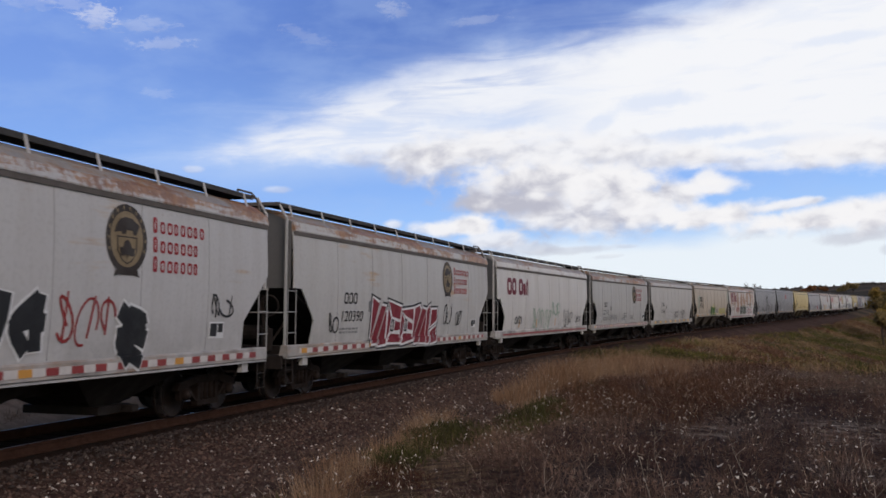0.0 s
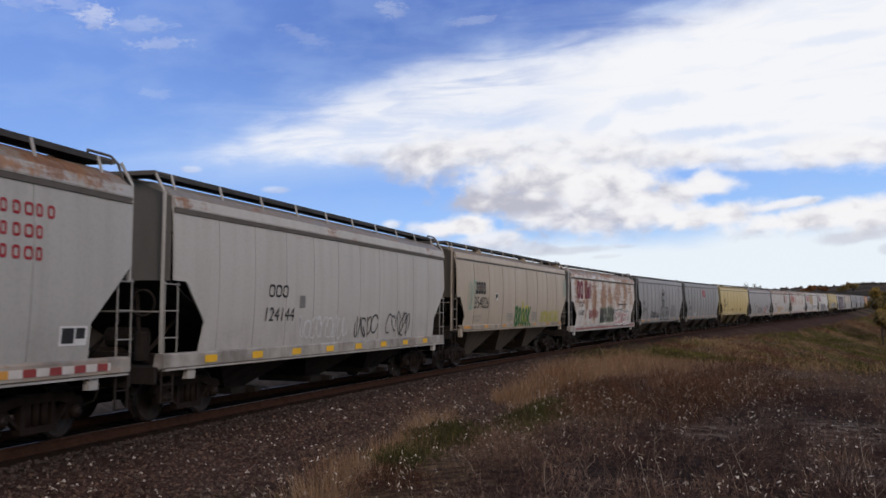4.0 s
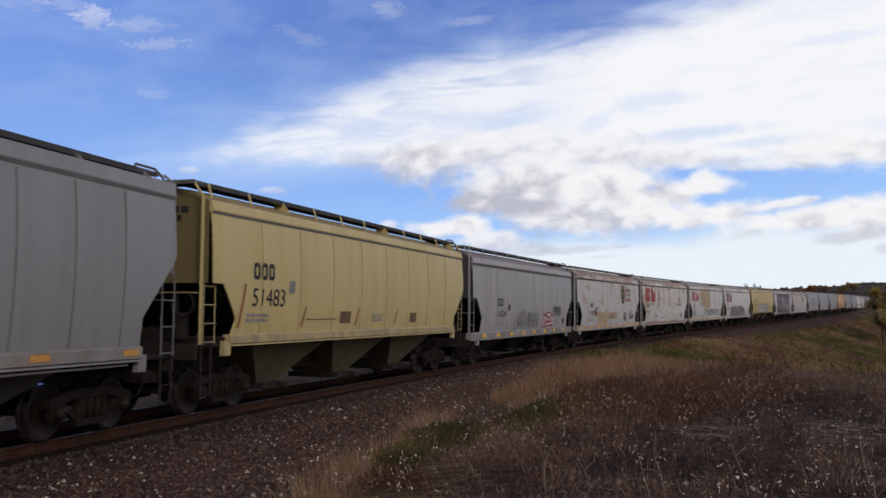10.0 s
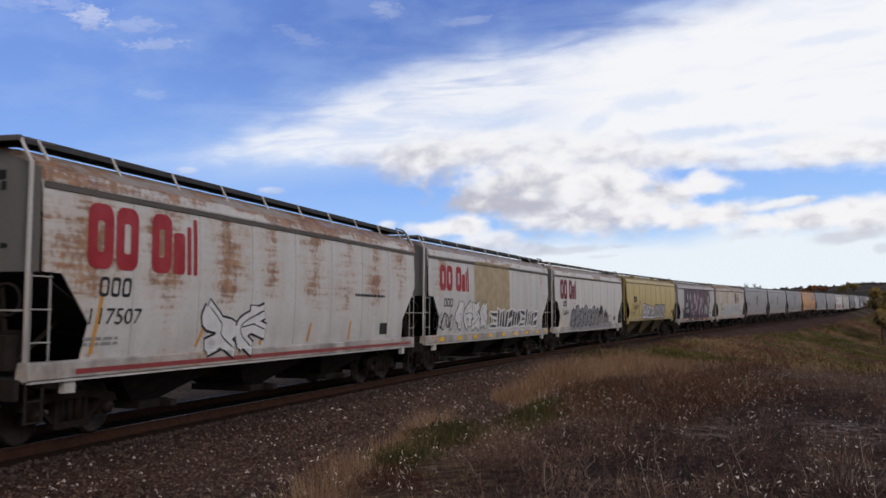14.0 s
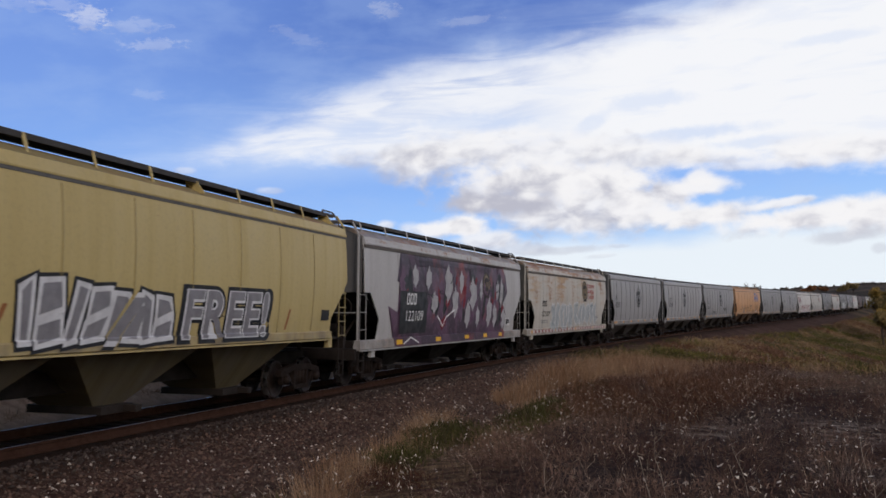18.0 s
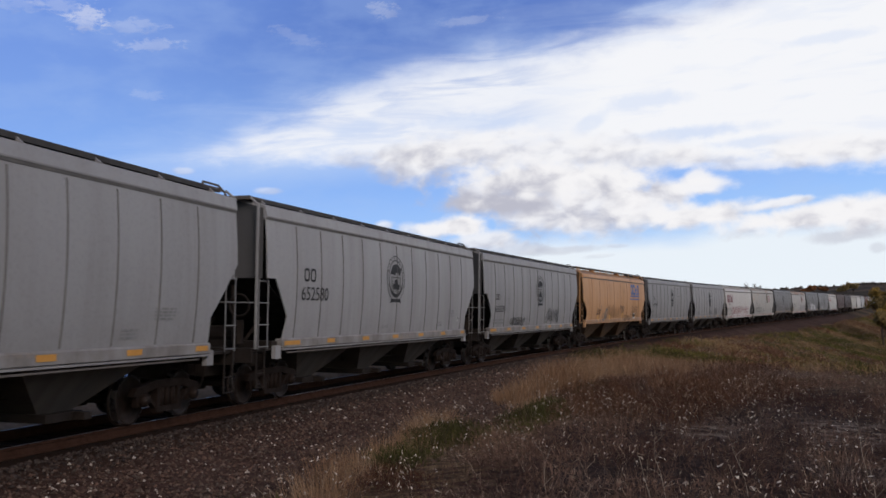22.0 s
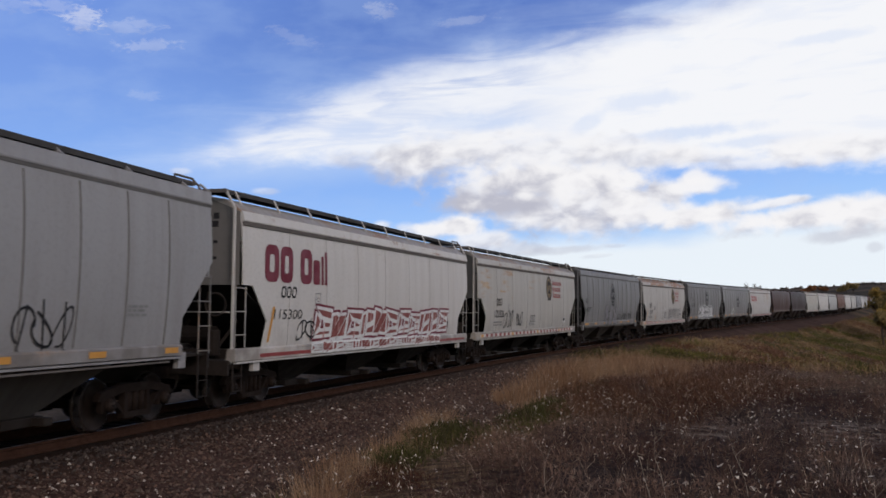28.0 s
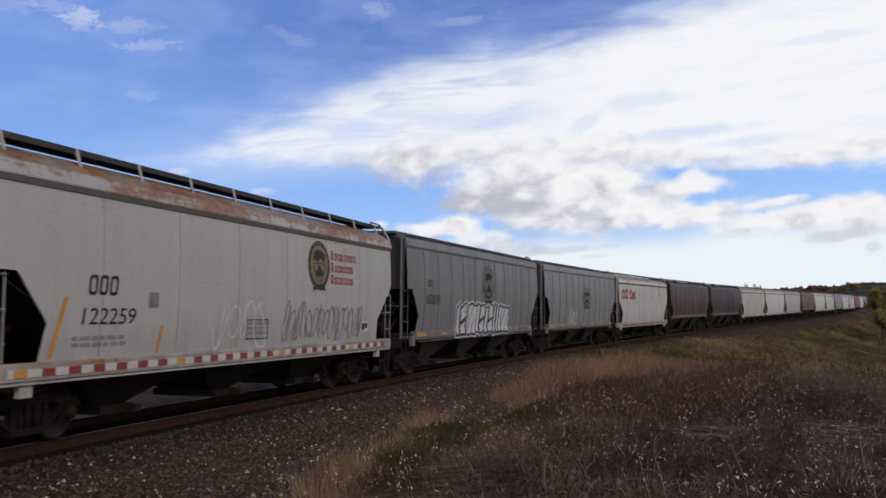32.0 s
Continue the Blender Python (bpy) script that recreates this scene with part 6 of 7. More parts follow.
figures(5, "354026", -6.63, 2.22, -4.83, 2.66)
plate(5, "w", -3.93, 2.56, -3.63, 2.84)
figures(5, "LD LMT 225400", -6.73, 1.87, -5.73, 1.96, M_FAINT, "stencilled_line")
figures(5, "LT WT 60600", -6.73, 1.72, -5.88, 1.81, M_FAINT, "stencilled_line")
scrawl(5, 4, -7.43, 2.16, -6.53, 3.30, M_PALEGREEN, 0.06)
scrawl(5, 5, 0.10, 1.56, 1.30, 2.52, M_SPRAYY, 0.10)
green_word(5, -0.93, 1.50, 1.62, 2.28)
scrawl(5, 6, 3.57, 1.58, 7.17, 2.14, M_DULLY, 0.09)
small_print(5, 5, -2.13, 1.70, -1.23, 2.02)
small_print(5, 5, 1.87, 1.68, 2.77, 2.08)
scrawl(5, 6, 8.17, 2.84, 8.77, 3.74, M_PALEGREEN, 0.06)
big_mark(6, -7.24, 2.78, -4.04, 3.78)
word(6, 3, -6.84, 2.36, -5.84, 2.62)
figures(6, "115589", -6.94, 1.88, -5.64, 2.16)
scrawl(6, 7, -4.54, 1.66, -2.34, 2.20, M_SPRAYR, 0.05)
wild(6, 4, 6, -1.84, 1.40, 1.90, 2.30, M_BLACKP, M_GHOSTGREEN, None, M_PALE, 0.045, "black graffiti forms over a grey-green spray")
wild(6, 5, 7, 2.20, 1.16, 6.50, 2.12, M_PINK, M_LWHITE, M_BLACKP, M_BLACKP, 0.05, "faded pink graffiti forms with white and black edges")
small_print(6, 1, 3.26, 2.40, 5.96, 2.56, 0, M_LBLACK)
word(7, 2, -6.87, 2.50, -6.37, 2.78)
figures(7, "650374", -6.87, 2.02, -5.67, 2.30)
plate(7, "c", -5.17, 2.26, -4.87, 2.54)
figures(7, "LD LMT 226700", -6.67, 1.73, -5.87, 1.82, M_FAINT, "stencilled_line")
figures(7, "LT WT 59300", -6.67, 1.58, -5.99, 1.67, M_FAINT, "stencilled_line")
small_print(7, 2, -5.37, 1.58, -4.67, 1.82)
emblem(7, "black", -0.57, 2.32, 0.93, 3.74)
scrawl(7, 12, -4.17, 1.52, -2.27, 2.02, M_BLACKP, 0.04)
scrawl(7, 13, -2.27, 1.50, -1.27, 1.84, M_BLACKP, 0.04)
wild(7, 4, 1, -0.87, 1.34, 2.43, 2.30, M_FAINTPALE, M_LBLACK, None, None, 0.02)
piece(7, 2, 2, 3.13, 1.44, 5.03, 2.44, M_FAINTPALE, M_LBLACK)
small_print(7, 4, 5.43, 1.84, 6.13, 2.12)
word(8, 2, -6.78, 2.58, -6.28, 2.82)
figures(8, "650168", -6.88, 2.08, -5.58, 2.38)
plate(8, "c", -5.08, 2.32, -4.78, 2.62)
small_print(8, 2, -7.08, 1.62, -5.78, 1.84)
small_print(8, 2, -5.38, 1.62, -4.68, 1.84)
word(8, 2, -0.48, 3.22, 1.02, 3.88, M_CP, 0.28)
scrawl(8, 7, -4.48, 1.54, -3.38, 1.82, M_PALE, 0.035)
word(9, 3, -7.04, 2.74, -6.04, 3.10, None, 0.24)
figures(9, "51483", -7.04, 2.18, -5.54, 2.56)
plate(9, "g", -5.34, 2.48, -5.04, 2.76)
small_print(9, 2, -7.24, 1.80, -6.24, 2.02)
strip(9, "r", -7.74, 1.72, -7.44, 2.64)
strip(9, "r", -4.64, 1.70, -4.34, 2.18)
strip(9, "r", -1.34, 1.70, -1.04, 2.18)
strip(9, "r", 1.66, 1.72, 1.96, 2.14)
plate(9, "r", -2.34, 1.78, -1.64, 2.08)
plate(9, "r", 3.06, 1.76, 3.66, 2.06)
small_print(9, 3, -0.14, 1.78, 0.66, 2.02)
small_print(9, 1, -4.34, 1.86, -2.54, 1.90, 0, M_LBLACK)
word(10, 3, -5.17, 2.32, -4.27, 2.64)
figures(10, "124224", -5.17, 1.88, -3.87, 2.14)
plate(10, "d", -3.57, 2.14, -3.27, 2.40)
small_print(10, 2, -5.37, 1.50, -4.17, 1.68)
scrawl(10, 41, -2.57, 1.30, 1.53, 2.14, M_GHOST, 0.12)
sign_box(10, -0.17, 1.66, 0.93, 1.94)
wild(10, 3, 8, 2.13, 1.38, 4.33, 2.04, M_LWHITE, M_SPRAYR, None, None, 0.045)
scrawl(10, 14, 4.33, 1.86, 5.93, 2.38, M_BLACKP, 0.04)
plate(10, "d", 6.33, 1.50, 6.73, 1.76)
word(11, 3, -5.60, 2.32, -4.80, 2.58)
figures(11, "119177", -5.60, 1.82, -4.40, 2.10)
small_print(11, 2, -6.00, 1.50, -4.60, 1.64)
scrawl(11, 15, -4.40, 1.82, -3.80, 2.32, M_SPRAYR, 0.05)
wild(11, 3, 10, -3.70, 1.34, -1.05, 2.06, M_SPRAYG2, M_SPRAYO, None, None, 0.045, "faded green and orange graffiti forms")
scrawl(11, 2, -0.80, 1.54, 1.60, 2.08, M_SPRAYO, 0.05)
sign_box(11, -0.30, 1.64, 0.70, 1.94)
emblem(11, "gold", 2.70, 2.54, 3.90, 3.76)
three_lines(11, 4.10, 2.68, 5.90, 3.64)
scrawl(11, 16, 3.50, 1.38, 4.50, 2.02, M_BLACKP, 0.04)
scrawl(11, 17, 5.40, 1.40, 6.00, 2.24, M_BLACKP, 0.04)
plate(11, "w", 6.20, 1.56, 6.70, 1.82)
big_mark(12, -7.60, 2.72, -4.30, 3.76, M_LRED)
word(12, 3, -7.30, 2.28, -6.40, 2.60)
figures(12, "117507", -7.50, 1.84, -6.10, 2.10)
small_print(12, 2, -7.60, 1.48, -6.70, 1.64)
piece(12, 2, 1, -4.00, 1.20, -1.40, 2.22, M_LWHITE, M_BLACKP, M_BLACKP)
strip(12, "o", -7.70, 1.38, -7.40, 2.28)
strip(12, "o", -4.30, 1.40, -3.90, 1.84)
strip(12, "o", -1.70, 1.36, -1.40, 1.84)
strip(12, "o", 0.70, 1.36, 1.00, 1.80)
strip(12, "o", 3.30, 1.34, 3.50, 1.84)
plate(12, "k", 5.70, 1.44, 6.30, 1.76)
small_print(12, 1, 3.70, 2.44, 6.00, 2.56, 0, M_LBLACK)
big_mark(13, -7.30, 2.82, -4.10, 3.70, M_LRED)
word(13, 3, -6.90, 2.26, -5.90, 2.56)
piece(13, 4, 2, -5.60, 1.44, -1.70, 2.48, M_LWHITE, M_BLACKP, M_BLACKP)
wild(13, 7, 12, -1.40, 1.42, 6.30, 2.22, M_BLACKP, M_LWHITE, None, None, 0.045)
scrawl(13, 18, -7.80, 1.44, -5.80, 2.08, M_BLACKP, 0.04)
emit(13, "faded_patch", [rounded(-3.40, 1.60, 1.50, 4.00, 0.1)], M_TAN, 0)
big_mark(14, -7.21, 2.74, -3.91, 3.76)
word(14, 3, -6.71, 2.36, -5.91, 2.64)
figures(14, "116894", -6.81, 1.90, -5.51, 2.16)
plate(14, "c", -4.61, 2.24, -4.31, 2.52)
round_figures(14)
strip(14, "y", -7.41, 1.38, -7.01, 2.28)
strip(14, "y", -4.91, 1.38, -4.51, 1.82)
strip(14, "y", -2.11, 1.36, -1.71, 1.84)
strip(14, "y", 0.69, 1.36, 1.09, 1.82)
plate(14, "k", 5.79, 1.50, 6.29, 1.76)
word(15, 3, -6.63, 2.68, -5.63, 3.08, None, 0.24)
figures(15, "51609", -6.63, 2.16, -5.13, 2.50)
plate(15, "g", -4.83, 2.48, -4.53, 2.74)
small_print(15, 2, -6.83, 1.76, -5.93, 2.02)
strip(15, "r", -7.23, 1.72, -6.93, 2.62)
strip(15, "r", -4.23, 1.70, -3.93, 2.14)
strip(15, "r", 5.07, 1.66, 5.37, 2.12)
wild(15, 4, 14, -3.68, 1.54, 0.36, 2.42, M_SILVER, M_PALE, M_BLACKP, None, 0.05, "silver graffiti forms edged in white and black")
big_letters(15, "FREE!", 0.70, 1.54, 4.07, 2.46)
plate(15, "k", 7.17, 1.86, 7.67, 2.12)
mural(16)
emit(16, "blacked_box", [rounded(-5.96, 1.42, -3.56, 2.72, 0.03)], M_BLACKP, 4)
word(16, 3, -5.46, 2.30, -4.56, 2.66, M_LWHITE)
figures(16, "122109", -5.46, 1.80, -3.96, 2.12, M_LWHITE)
emblem(16, "gold", 2.84, 2.58, 3.94, 3.60)
plate(16, "w", 6.34, 1.52, 6.94, 1.82)
word(17, 3, -6.10, 2.34, -5.20, 2.62)
figures(17, "122303", -6.10, 1.86, -4.70, 2.12)
small_print(17, 2, -6.20, 1.50, -5.00, 1.68)
piece(17, 5, 3, -4.50, 1.14, 0.00, 2.50, M_ICE, M_PALE, M_TEAL, None, "graffiti_piece", 0.06, 2)
piece(17, 6, 4, 0.30, 1.38, 5.80, 2.54, M_ICE, M_PALE, M_TEAL, None, "graffiti_piece", 0.06, 2)
emblem(17, "gold", 2.20, 2.60, 3.50, 3.78)
three_lines(17, 3.60, 2.74, 5.40, 3.68)
strip(17, "o", -4.10, 1.36, -3.80, 1.82)
strip(17, "o", -1.50, 1.36, -1.30, 1.82)
strip(17, "o", 0.80, 1.36, 1.10, 1.80)
plate(17, "w", 5.70, 1.56, 6.20, 1.82)
word(18, 2, -7.01, 2.82, -6.61, 3.10)
figures(18, "652582", -7.01, 2.34, -5.71, 2.66)
plate(18, "c", -5.41, 2.58, -5.11, 2.84)
figures(18, "LD LMT 226400", -6.81, 1.74, -5.91, 1.82, M_FAINT, "stencilled_line")
figures(18, "LT WT 59600", -6.81, 1.60, -6.04, 1.68, M_FAINT, "stencilled_line")
small_print(18, 2, -5.51, 1.60, -4.91, 1.84)
emblem(18, "black", -0.81, 2.30, 0.69, 3.72)
small_print(18, 2, -1.11, 1.58, -0.61, 1.70)
small_print(18, 3, 4.19, 1.56, 4.69, 1.76)
small_print(18, 4, 5.19, 1.88, 5.89, 2.12)
word(19, 2, -6.34, 2.78, -5.64, 3.10)
figures(19, "652580", -6.44, 2.34, -4.94, 2.66)
emblem(19, "black", -0.89, 2.32, 0.61, 3.72)
small_print(19, 3, 5.11, 1.88, 5.81, 2.14)
small_print(19, 2, 4.11, 1.58, 4.51, 1.76)
plate(19, "w", 6.21, 1.78, 6.41, 1.90)
small_print(19, 3, -1.09, 1.60, -0.59, 1.70)
word(20, 2, -6.62, 2.58, -6.12, 2.82)
figures(20, "650330", -6.72, 2.08, -5.32, 2.34)
emblem(20, "black", -0.32, 2.34, 1.08, 3.78)
small_print(20, 2, -6.92, 1.56, -5.32, 1.80)
plate(20, "c", -4.92, 2.42, -4.72, 2.66)
scrawl(20, 20, -4.52, 1.48, -2.22, 1.86, M_BLACKP, 0.04)
scrawl(20, 21, 1.58, 1.56, 4.08, 2.24, M_BLACKP, 0.04)
dme_mark(21, 3.78, 2.80, 6.98, 4.00)
plate(21, "c", -4.52, 2.18, -4.22, 2.38)
scrawl(21, 22, -5.72, 1.84, -4.62, 2.26, M_BLACKP, 0.04)
scrawl(21, 41, -4.02, 1.50, -2.82, 2.28, M_GHOST, 0.12)
scrawl(21, 23, 0.68, 1.94, 1.88, 2.42, M_BLACKP, 0.04)
scrawl(21, 24, -2.82, 1.78, -1.12, 2.48, M_DIM, 0.035)
scrawl(21, 25, -1.82, 1.54, 0.48, 2.40, M_DIM, 0.035)
scrawl(21, 26, 1.98, 1.44, 3.98, 1.78, M_DIM, 0.035)
scrawl(21, 27, 4.18, 1.58, 6.78, 2.46, M_DIM, 0.035)
plate(21, "w", 4.88, 1.56, 5.58, 1.90)
strip(21, "y", -5.12, 1.52, -5.02, 1.82)
strip(21, "y", -2.22, 1.52, -1.92, 1.96)
strip(21, "y", 1.28, 1.50, 1.68, 1.94)
word(22, 2, -6.64, 2.86, -6.14, 3.10)
figures(22, "650946", -6.74, 2.38, -5.34, 2.64)
emblem(22, "black", -0.34, 2.34, 1.06, 3.76)
small_print(22, 2, -6.94, 1.64, -4.64, 1.78)
emblem(23, "black", -0.69, 2.32, 0.81, 3.74)
plate(23, "c", -5.29, 2.62, -5.09, 2.90)
small_print(23, 2, -5.99, 1.58, -4.79, 1.82)
scrawl(23, 28, -0.29, 1.32, 0.81, 1.96, M_BLACKP, 0.04)
scrawl(23, 29, 2.51, 1.46, 3.81, 2.22, M_BLACKP, 0.04)
small_print(23, 3, 5.31, 1.94, 5.91, 2.16)
big_mark(24, -7.35, 2.72, -4.05, 3.54)
word(24, 3, -6.58, 2.38, -5.78, 2.64)
figures(24, "115300", -6.88, 1.90, -5.48, 2.12)
scrawl(24, 30, -5.65, 1.36, -4.75, 1.92, M_BLACKP, 0.04)
wild(24, 11, 19, -4.75, 1.42, 5.95, 2.12, M_FADEDRED, M_LWHITE, M_LCRIM, M_PINK, 0.05, "faded red graffiti forms with white and maroon edges")
wild(24, 16, 20, -4.9, 1.10, 5.2, 1.34, M_FADEDRED, M_LWHITE, None, None, 0.03)
plate(24, "c", -4.75, 2.26, -4.45, 2.52)
plate(24, "k", 5.75, 1.54, 6.15, 1.78)
strip(24, "o", -7.28, 1.40, -6.98, 2.18)
word(25, 3, -5.96, 2.34, -5.16, 2.64)
figures(25, "122326", -6.16, 1.86, -4.86, 2.16)
plate(25, "c", -4.26, 2.12, -4.06, 2.40)
small_print(25, 2, -6.26, 1.48, -5.06, 1.70)
scrawl(25, 31, -4.86, 1.40, -3.46, 2.12, M_BLACKP, 0.04)
scrawl(25, 32, -2.96, 1.44, -1.96, 2.06, M_BLACKP, 0.04)
sign_box(25, -0.66, 1.64, 0.24, 1.92)
small_print(25, 3, -0.86, 1.46, 0.24, 1.58)
emblem(25, "gold", 2.24, 2.60, 3.34, 3.80)
three_lines(25, 3.54, 2.72, 5.44, 3.66)
plate(25, "w", 5.74, 1.54, 6.24, 1.80)
word(26, 2, -7.23, 2.56, -6.73, 2.82)
figures(26, "650299", -7.23, 2.08, -5.93, 2.34)
plate(26, "c", -5.63, 2.38, -5.33, 2.64)
small_print(26, 2, -7.13, 1.62, -6.13, 1.84)
small_print(26, 2, -5.73, 1.62, -5.03, 1.86)
emblem(26, "black", -0.93, 2.38, 0.47, 3.78)
piece(26, 3, 16, -2.33, 1.24, 0.97, 2.46, M_SILVER, M_BLACKP, None)
figures(26, "acid under covid", 1.17, 1.54, 5.45, 2.10, M_BLACKP, "graffiti_tag", 0.1, -0.012)
word(27, 3, -6.05, 2.30, -5.25, 2.62)
figures(27, "122259", -6.15, 1.84, -4.75, 2.10)
plate(27, "g", -4.35, 2.12, -4.05, 2.38)
small_print(27, 2, -6.35, 1.46, -4.95, 1.66)
emblem(27, "gold", 2.25, 2.56, 3.55, 3.78)
three_lines(27, 3.65, 2.72, 5.45, 3.62)
scrawl(27, 34, -2.15, 1.32, 0.15, 2.34, M_PALE, 0.035)
scrawl(27, 35, 0.95, 1.38, 5.85, 2.30, M_FAINT, 0.045, 1.6)
sign_box(27, -0.75, 1.48, 0.25, 1.90)
plate(27, "w", 5.85, 1.54, 6.35, 1.80)
strip(27, "o", -7.65, 1.34, -7.25, 2.26)
strip(27, "o", -4.05, 1.34, -3.85, 1.80)
word(28, 2, -6.56, 2.90, -6.06, 3.14)
figures(28, "652633", -6.66, 2.34, -5.36, 2.66)
emblem(28, "black", -0.46, 2.40, 1.24, 3.88)
wild(28, 6, 17, -3.50, 1.28, 3.40, 2.42, M_PALE, M_BLACKP, M_PALE, None, 0.05, "white graffiti forms with black lines")
emblem(29, "black", -0.57, 2.20, 1.63, 3.40)
scrawl(29, 36, -3.47, 1.30, -1.57, 2.28, M_LWHITE, 0.05)
big_mark(30, -7.31, 2.86, -3.31, 3.52, M_LRED)
for _i in (0, 1, 3, 17, 25, 27, 33):
    sill_marks(_i, "redwhite")
for _i in (2, 6, 12, 24, 30):
    sill_marks(_i, "maroon")
sill_marks(11, "redwhite")
for _i in (4, 10, 11, 13):
    sill_marks(_i, "yellow")
for _y in (-6.2, -2.6, 0.6, 3.0, 5.2):
    emit(16, "reflector", [[(_y, 1.11), (_y + 0.5, 1.11), (_y + 0.5, 1.25), (_y, 1.25)]], M_YEL, 2)
for _i in (5, 7, 8, 18, 19, 20, 22, 23, 26, 28, 29):
    sill_marks(_i, "orange")
for _i in range(0, 31):
    end_print(_i, M_LBLACK)

# ---- ballast stones, grass, weeds, trees ----
def scatter(n, s_range, l_range, seed, keep=None):
    """Places on the ground by stretches along and across the track."""
    rng = np.random.RandomState(seed)
    s, l = rng.uniform(*s_range, n), rng.uniform(*l_range, n)
    if keep is not None:
        ok = keep(s, l, rng)
        s, l = s[ok], l[ok]
    th = np.interp(s, SS, HEAD)
    x, y = np.interp(s, SS, TX) + l * np.cos(th), np.interp(s, SS, TY) - l * np.sin(th)
    return s, l, x, y, height_at(x, y), rng


def mesh_thing(name, verts, faces, mat, label, category, smooth=False, kind="stuff"):
    me = bpy.data.meshes.new(name)
    me.from_pydata(verts.tolist() if isinstance(verts, np.ndarray) else verts, [], faces.tolist() if isinstance(faces, np.ndarray) else faces)
    if smooth:
        me.polygons.foreach_set("use_smooth", [True] * len(me.polygons))
    me.materials.append(mat)
    return tagged(new(name, me), label, category, kind=kind)


def stone_material(name, a, b, c, pale):
    k = Mat(name)
    r = k.island()
    hue = k.math("FRACT", k.math("MULTIPLY", r, 37.0))
    col = k.mix(r, a, k.mix(hue, b, c))
    col = k.mix(k.ramp(r, 0.95, 0.99), col, k.mix(hue, pale, tuple(0.6 * v for v in pale)))
    col = k.mix(k.math("MULTIPLY", k.ramp(k.noise(40, 3, 0.6), 0.45, 0.7), 0.4), col, a)
    return k.done(col, 0.8, 0, 0.3)


def build_stones():
    def keep(s, l, rng):
        stop = edge_of_gravel(s) + 0.5
        return (l < stop + rng.uniform(-0.8, 0.5, len(s)))
    main_stone = stone_material("ballast_stone", (0.037, 0.020, 0.015), (0.195, 0.108, 0.076), (0.145, 0.112, 0.088), (0.64, 0.56, 0.48))
    dark_stone = stone_material("ballast_stone_dark", (0.022, 0.014, 0.011), (0.085, 0.052, 0.038), (0.070, 0.055, 0.046), (0.26, 0.22, 0.19))
    s, l, x, y, z, rng = scatter(84000, (8, 54), (1.35, 7.0), 11, keep)
    near_rail = l + rng.uniform(-0.3, 0.3, len(l)) < 2.15
    for ok, mat, name, words in ((~near_rail, main_stone, "ballast_stones", "loose reddish-brown crushed stone ballast with pale chips"), (near_rail, dark_stone, "dark_ballast_stones", "darker ballast stones beside the rail")):
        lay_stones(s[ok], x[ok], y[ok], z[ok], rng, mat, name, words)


def lay_stones(s, x, y, z, rng, mat, name, words):
    n = len(x)
    base = np.array([(1, 0, 0), (0, 1, 0), (-1, 0, 0), (0, -1, 0), (0, 0, 0.8), (0, 0, -0.5)], float)
    v = base[None] * rng.uniform(0.6, 1.25, (n, 6, 1))
    a = rng.uniform(0, 6.28, n)
    c, d = np.cos(a)[:, None], np.sin(a)[:, None]
    v = np.stack([v[:, :, 0] * c - v[:, :, 1] * d, v[:, :, 0] * d + v[:, :, 1] * c, v[:, :, 2] + v[:, :, 0] * rng.uniform(-0.4, 0.4, (n, 1))], 2)
    size = (0.012 + 0.036 * rng.uniform(0, 1, n) ** 1.8) * np.interp(s, [8, 30, 62], [0.9, 1.0, 1.5])
    v = v * size[:, None, None] + np.stack([x, y, z + size * 0.25], 1)[:, None]
    f = np.array([(0, 1, 4), (1, 2, 4), (2, 3, 4), (3, 0, 4), (1, 0, 5), (2, 1, 5), (3, 2, 5), (0, 3, 5)])
    f = (f[None] + np.arange(n)[:, None, None] * 6).reshape(-1, 3)
    mesh_thing(name, v.reshape(-1, 3), f, mat, words, "gravel")


def blade_material(name, a, b, c=None, share=0.85):
    k = Mat(name)
    r = k.island()
    col = k.mix(r, a, b)
    if c:
        col = k.mix(k.ramp(r, share, share + 0.04), col, c)
    return k.done(col, 0.8, 0, 0.15)


def blades(x, y, z, rng, per, spread, h_range, width, lean=0.35, tall=1.0):
    """Tufts of bent blades: each blade two narrow pieces."""
    n = len(x) * per
    bx, by, bz = np.repeat(x, per), np.repeat(y, per), np.repeat(z, per)
    a, r = rng.uniform(0, 6.28, n), spread * np.sqrt(rng.uniform(0, 1, n))
    bx, by = bx + r * np.cos(a), by + r * np.sin(a)
    hh = np.repeat(rng.uniform(*h_range, len(x)) * tall, per) * rng.uniform(0.55, 1.1, n)
    t = rng.uniform(0, 6.28, n)
    lx, ly = np.cos(a) * lean * rng.uniform(0.1, 1, n) * hh, np.sin(a) * lean * rng.uniform(0.1, 1, n) * hh
    wx, wy = np.cos(t) * width * 0.5, np.sin(t) * width * 0.5
    w = np.stack
    v = w([w([bx - wx, by - wy, bz - 0.05], 1), w([bx + wx, by + wy, bz - 0.05], 1),
           w([bx + lx * 0.4 - wx * 0.8, by + ly * 0.4 - wy * 0.8, bz + hh * 0.6], 1), w([bx + lx * 0.4 + wx * 0.8, by + ly * 0.4 + wy * 0.8, bz + hh * 0.6], 1),
           w([bx + lx, by + ly, bz + hh], 1)], 1).reshape(-1, 3)
    i = np.arange(n)[:, None] * 5
    f = np.concatenate([i + np.array([[0, 1, 3]]), i + np.array([[0, 3, 2]]), i + np.array([[2, 3, 4]])])
    return v, f


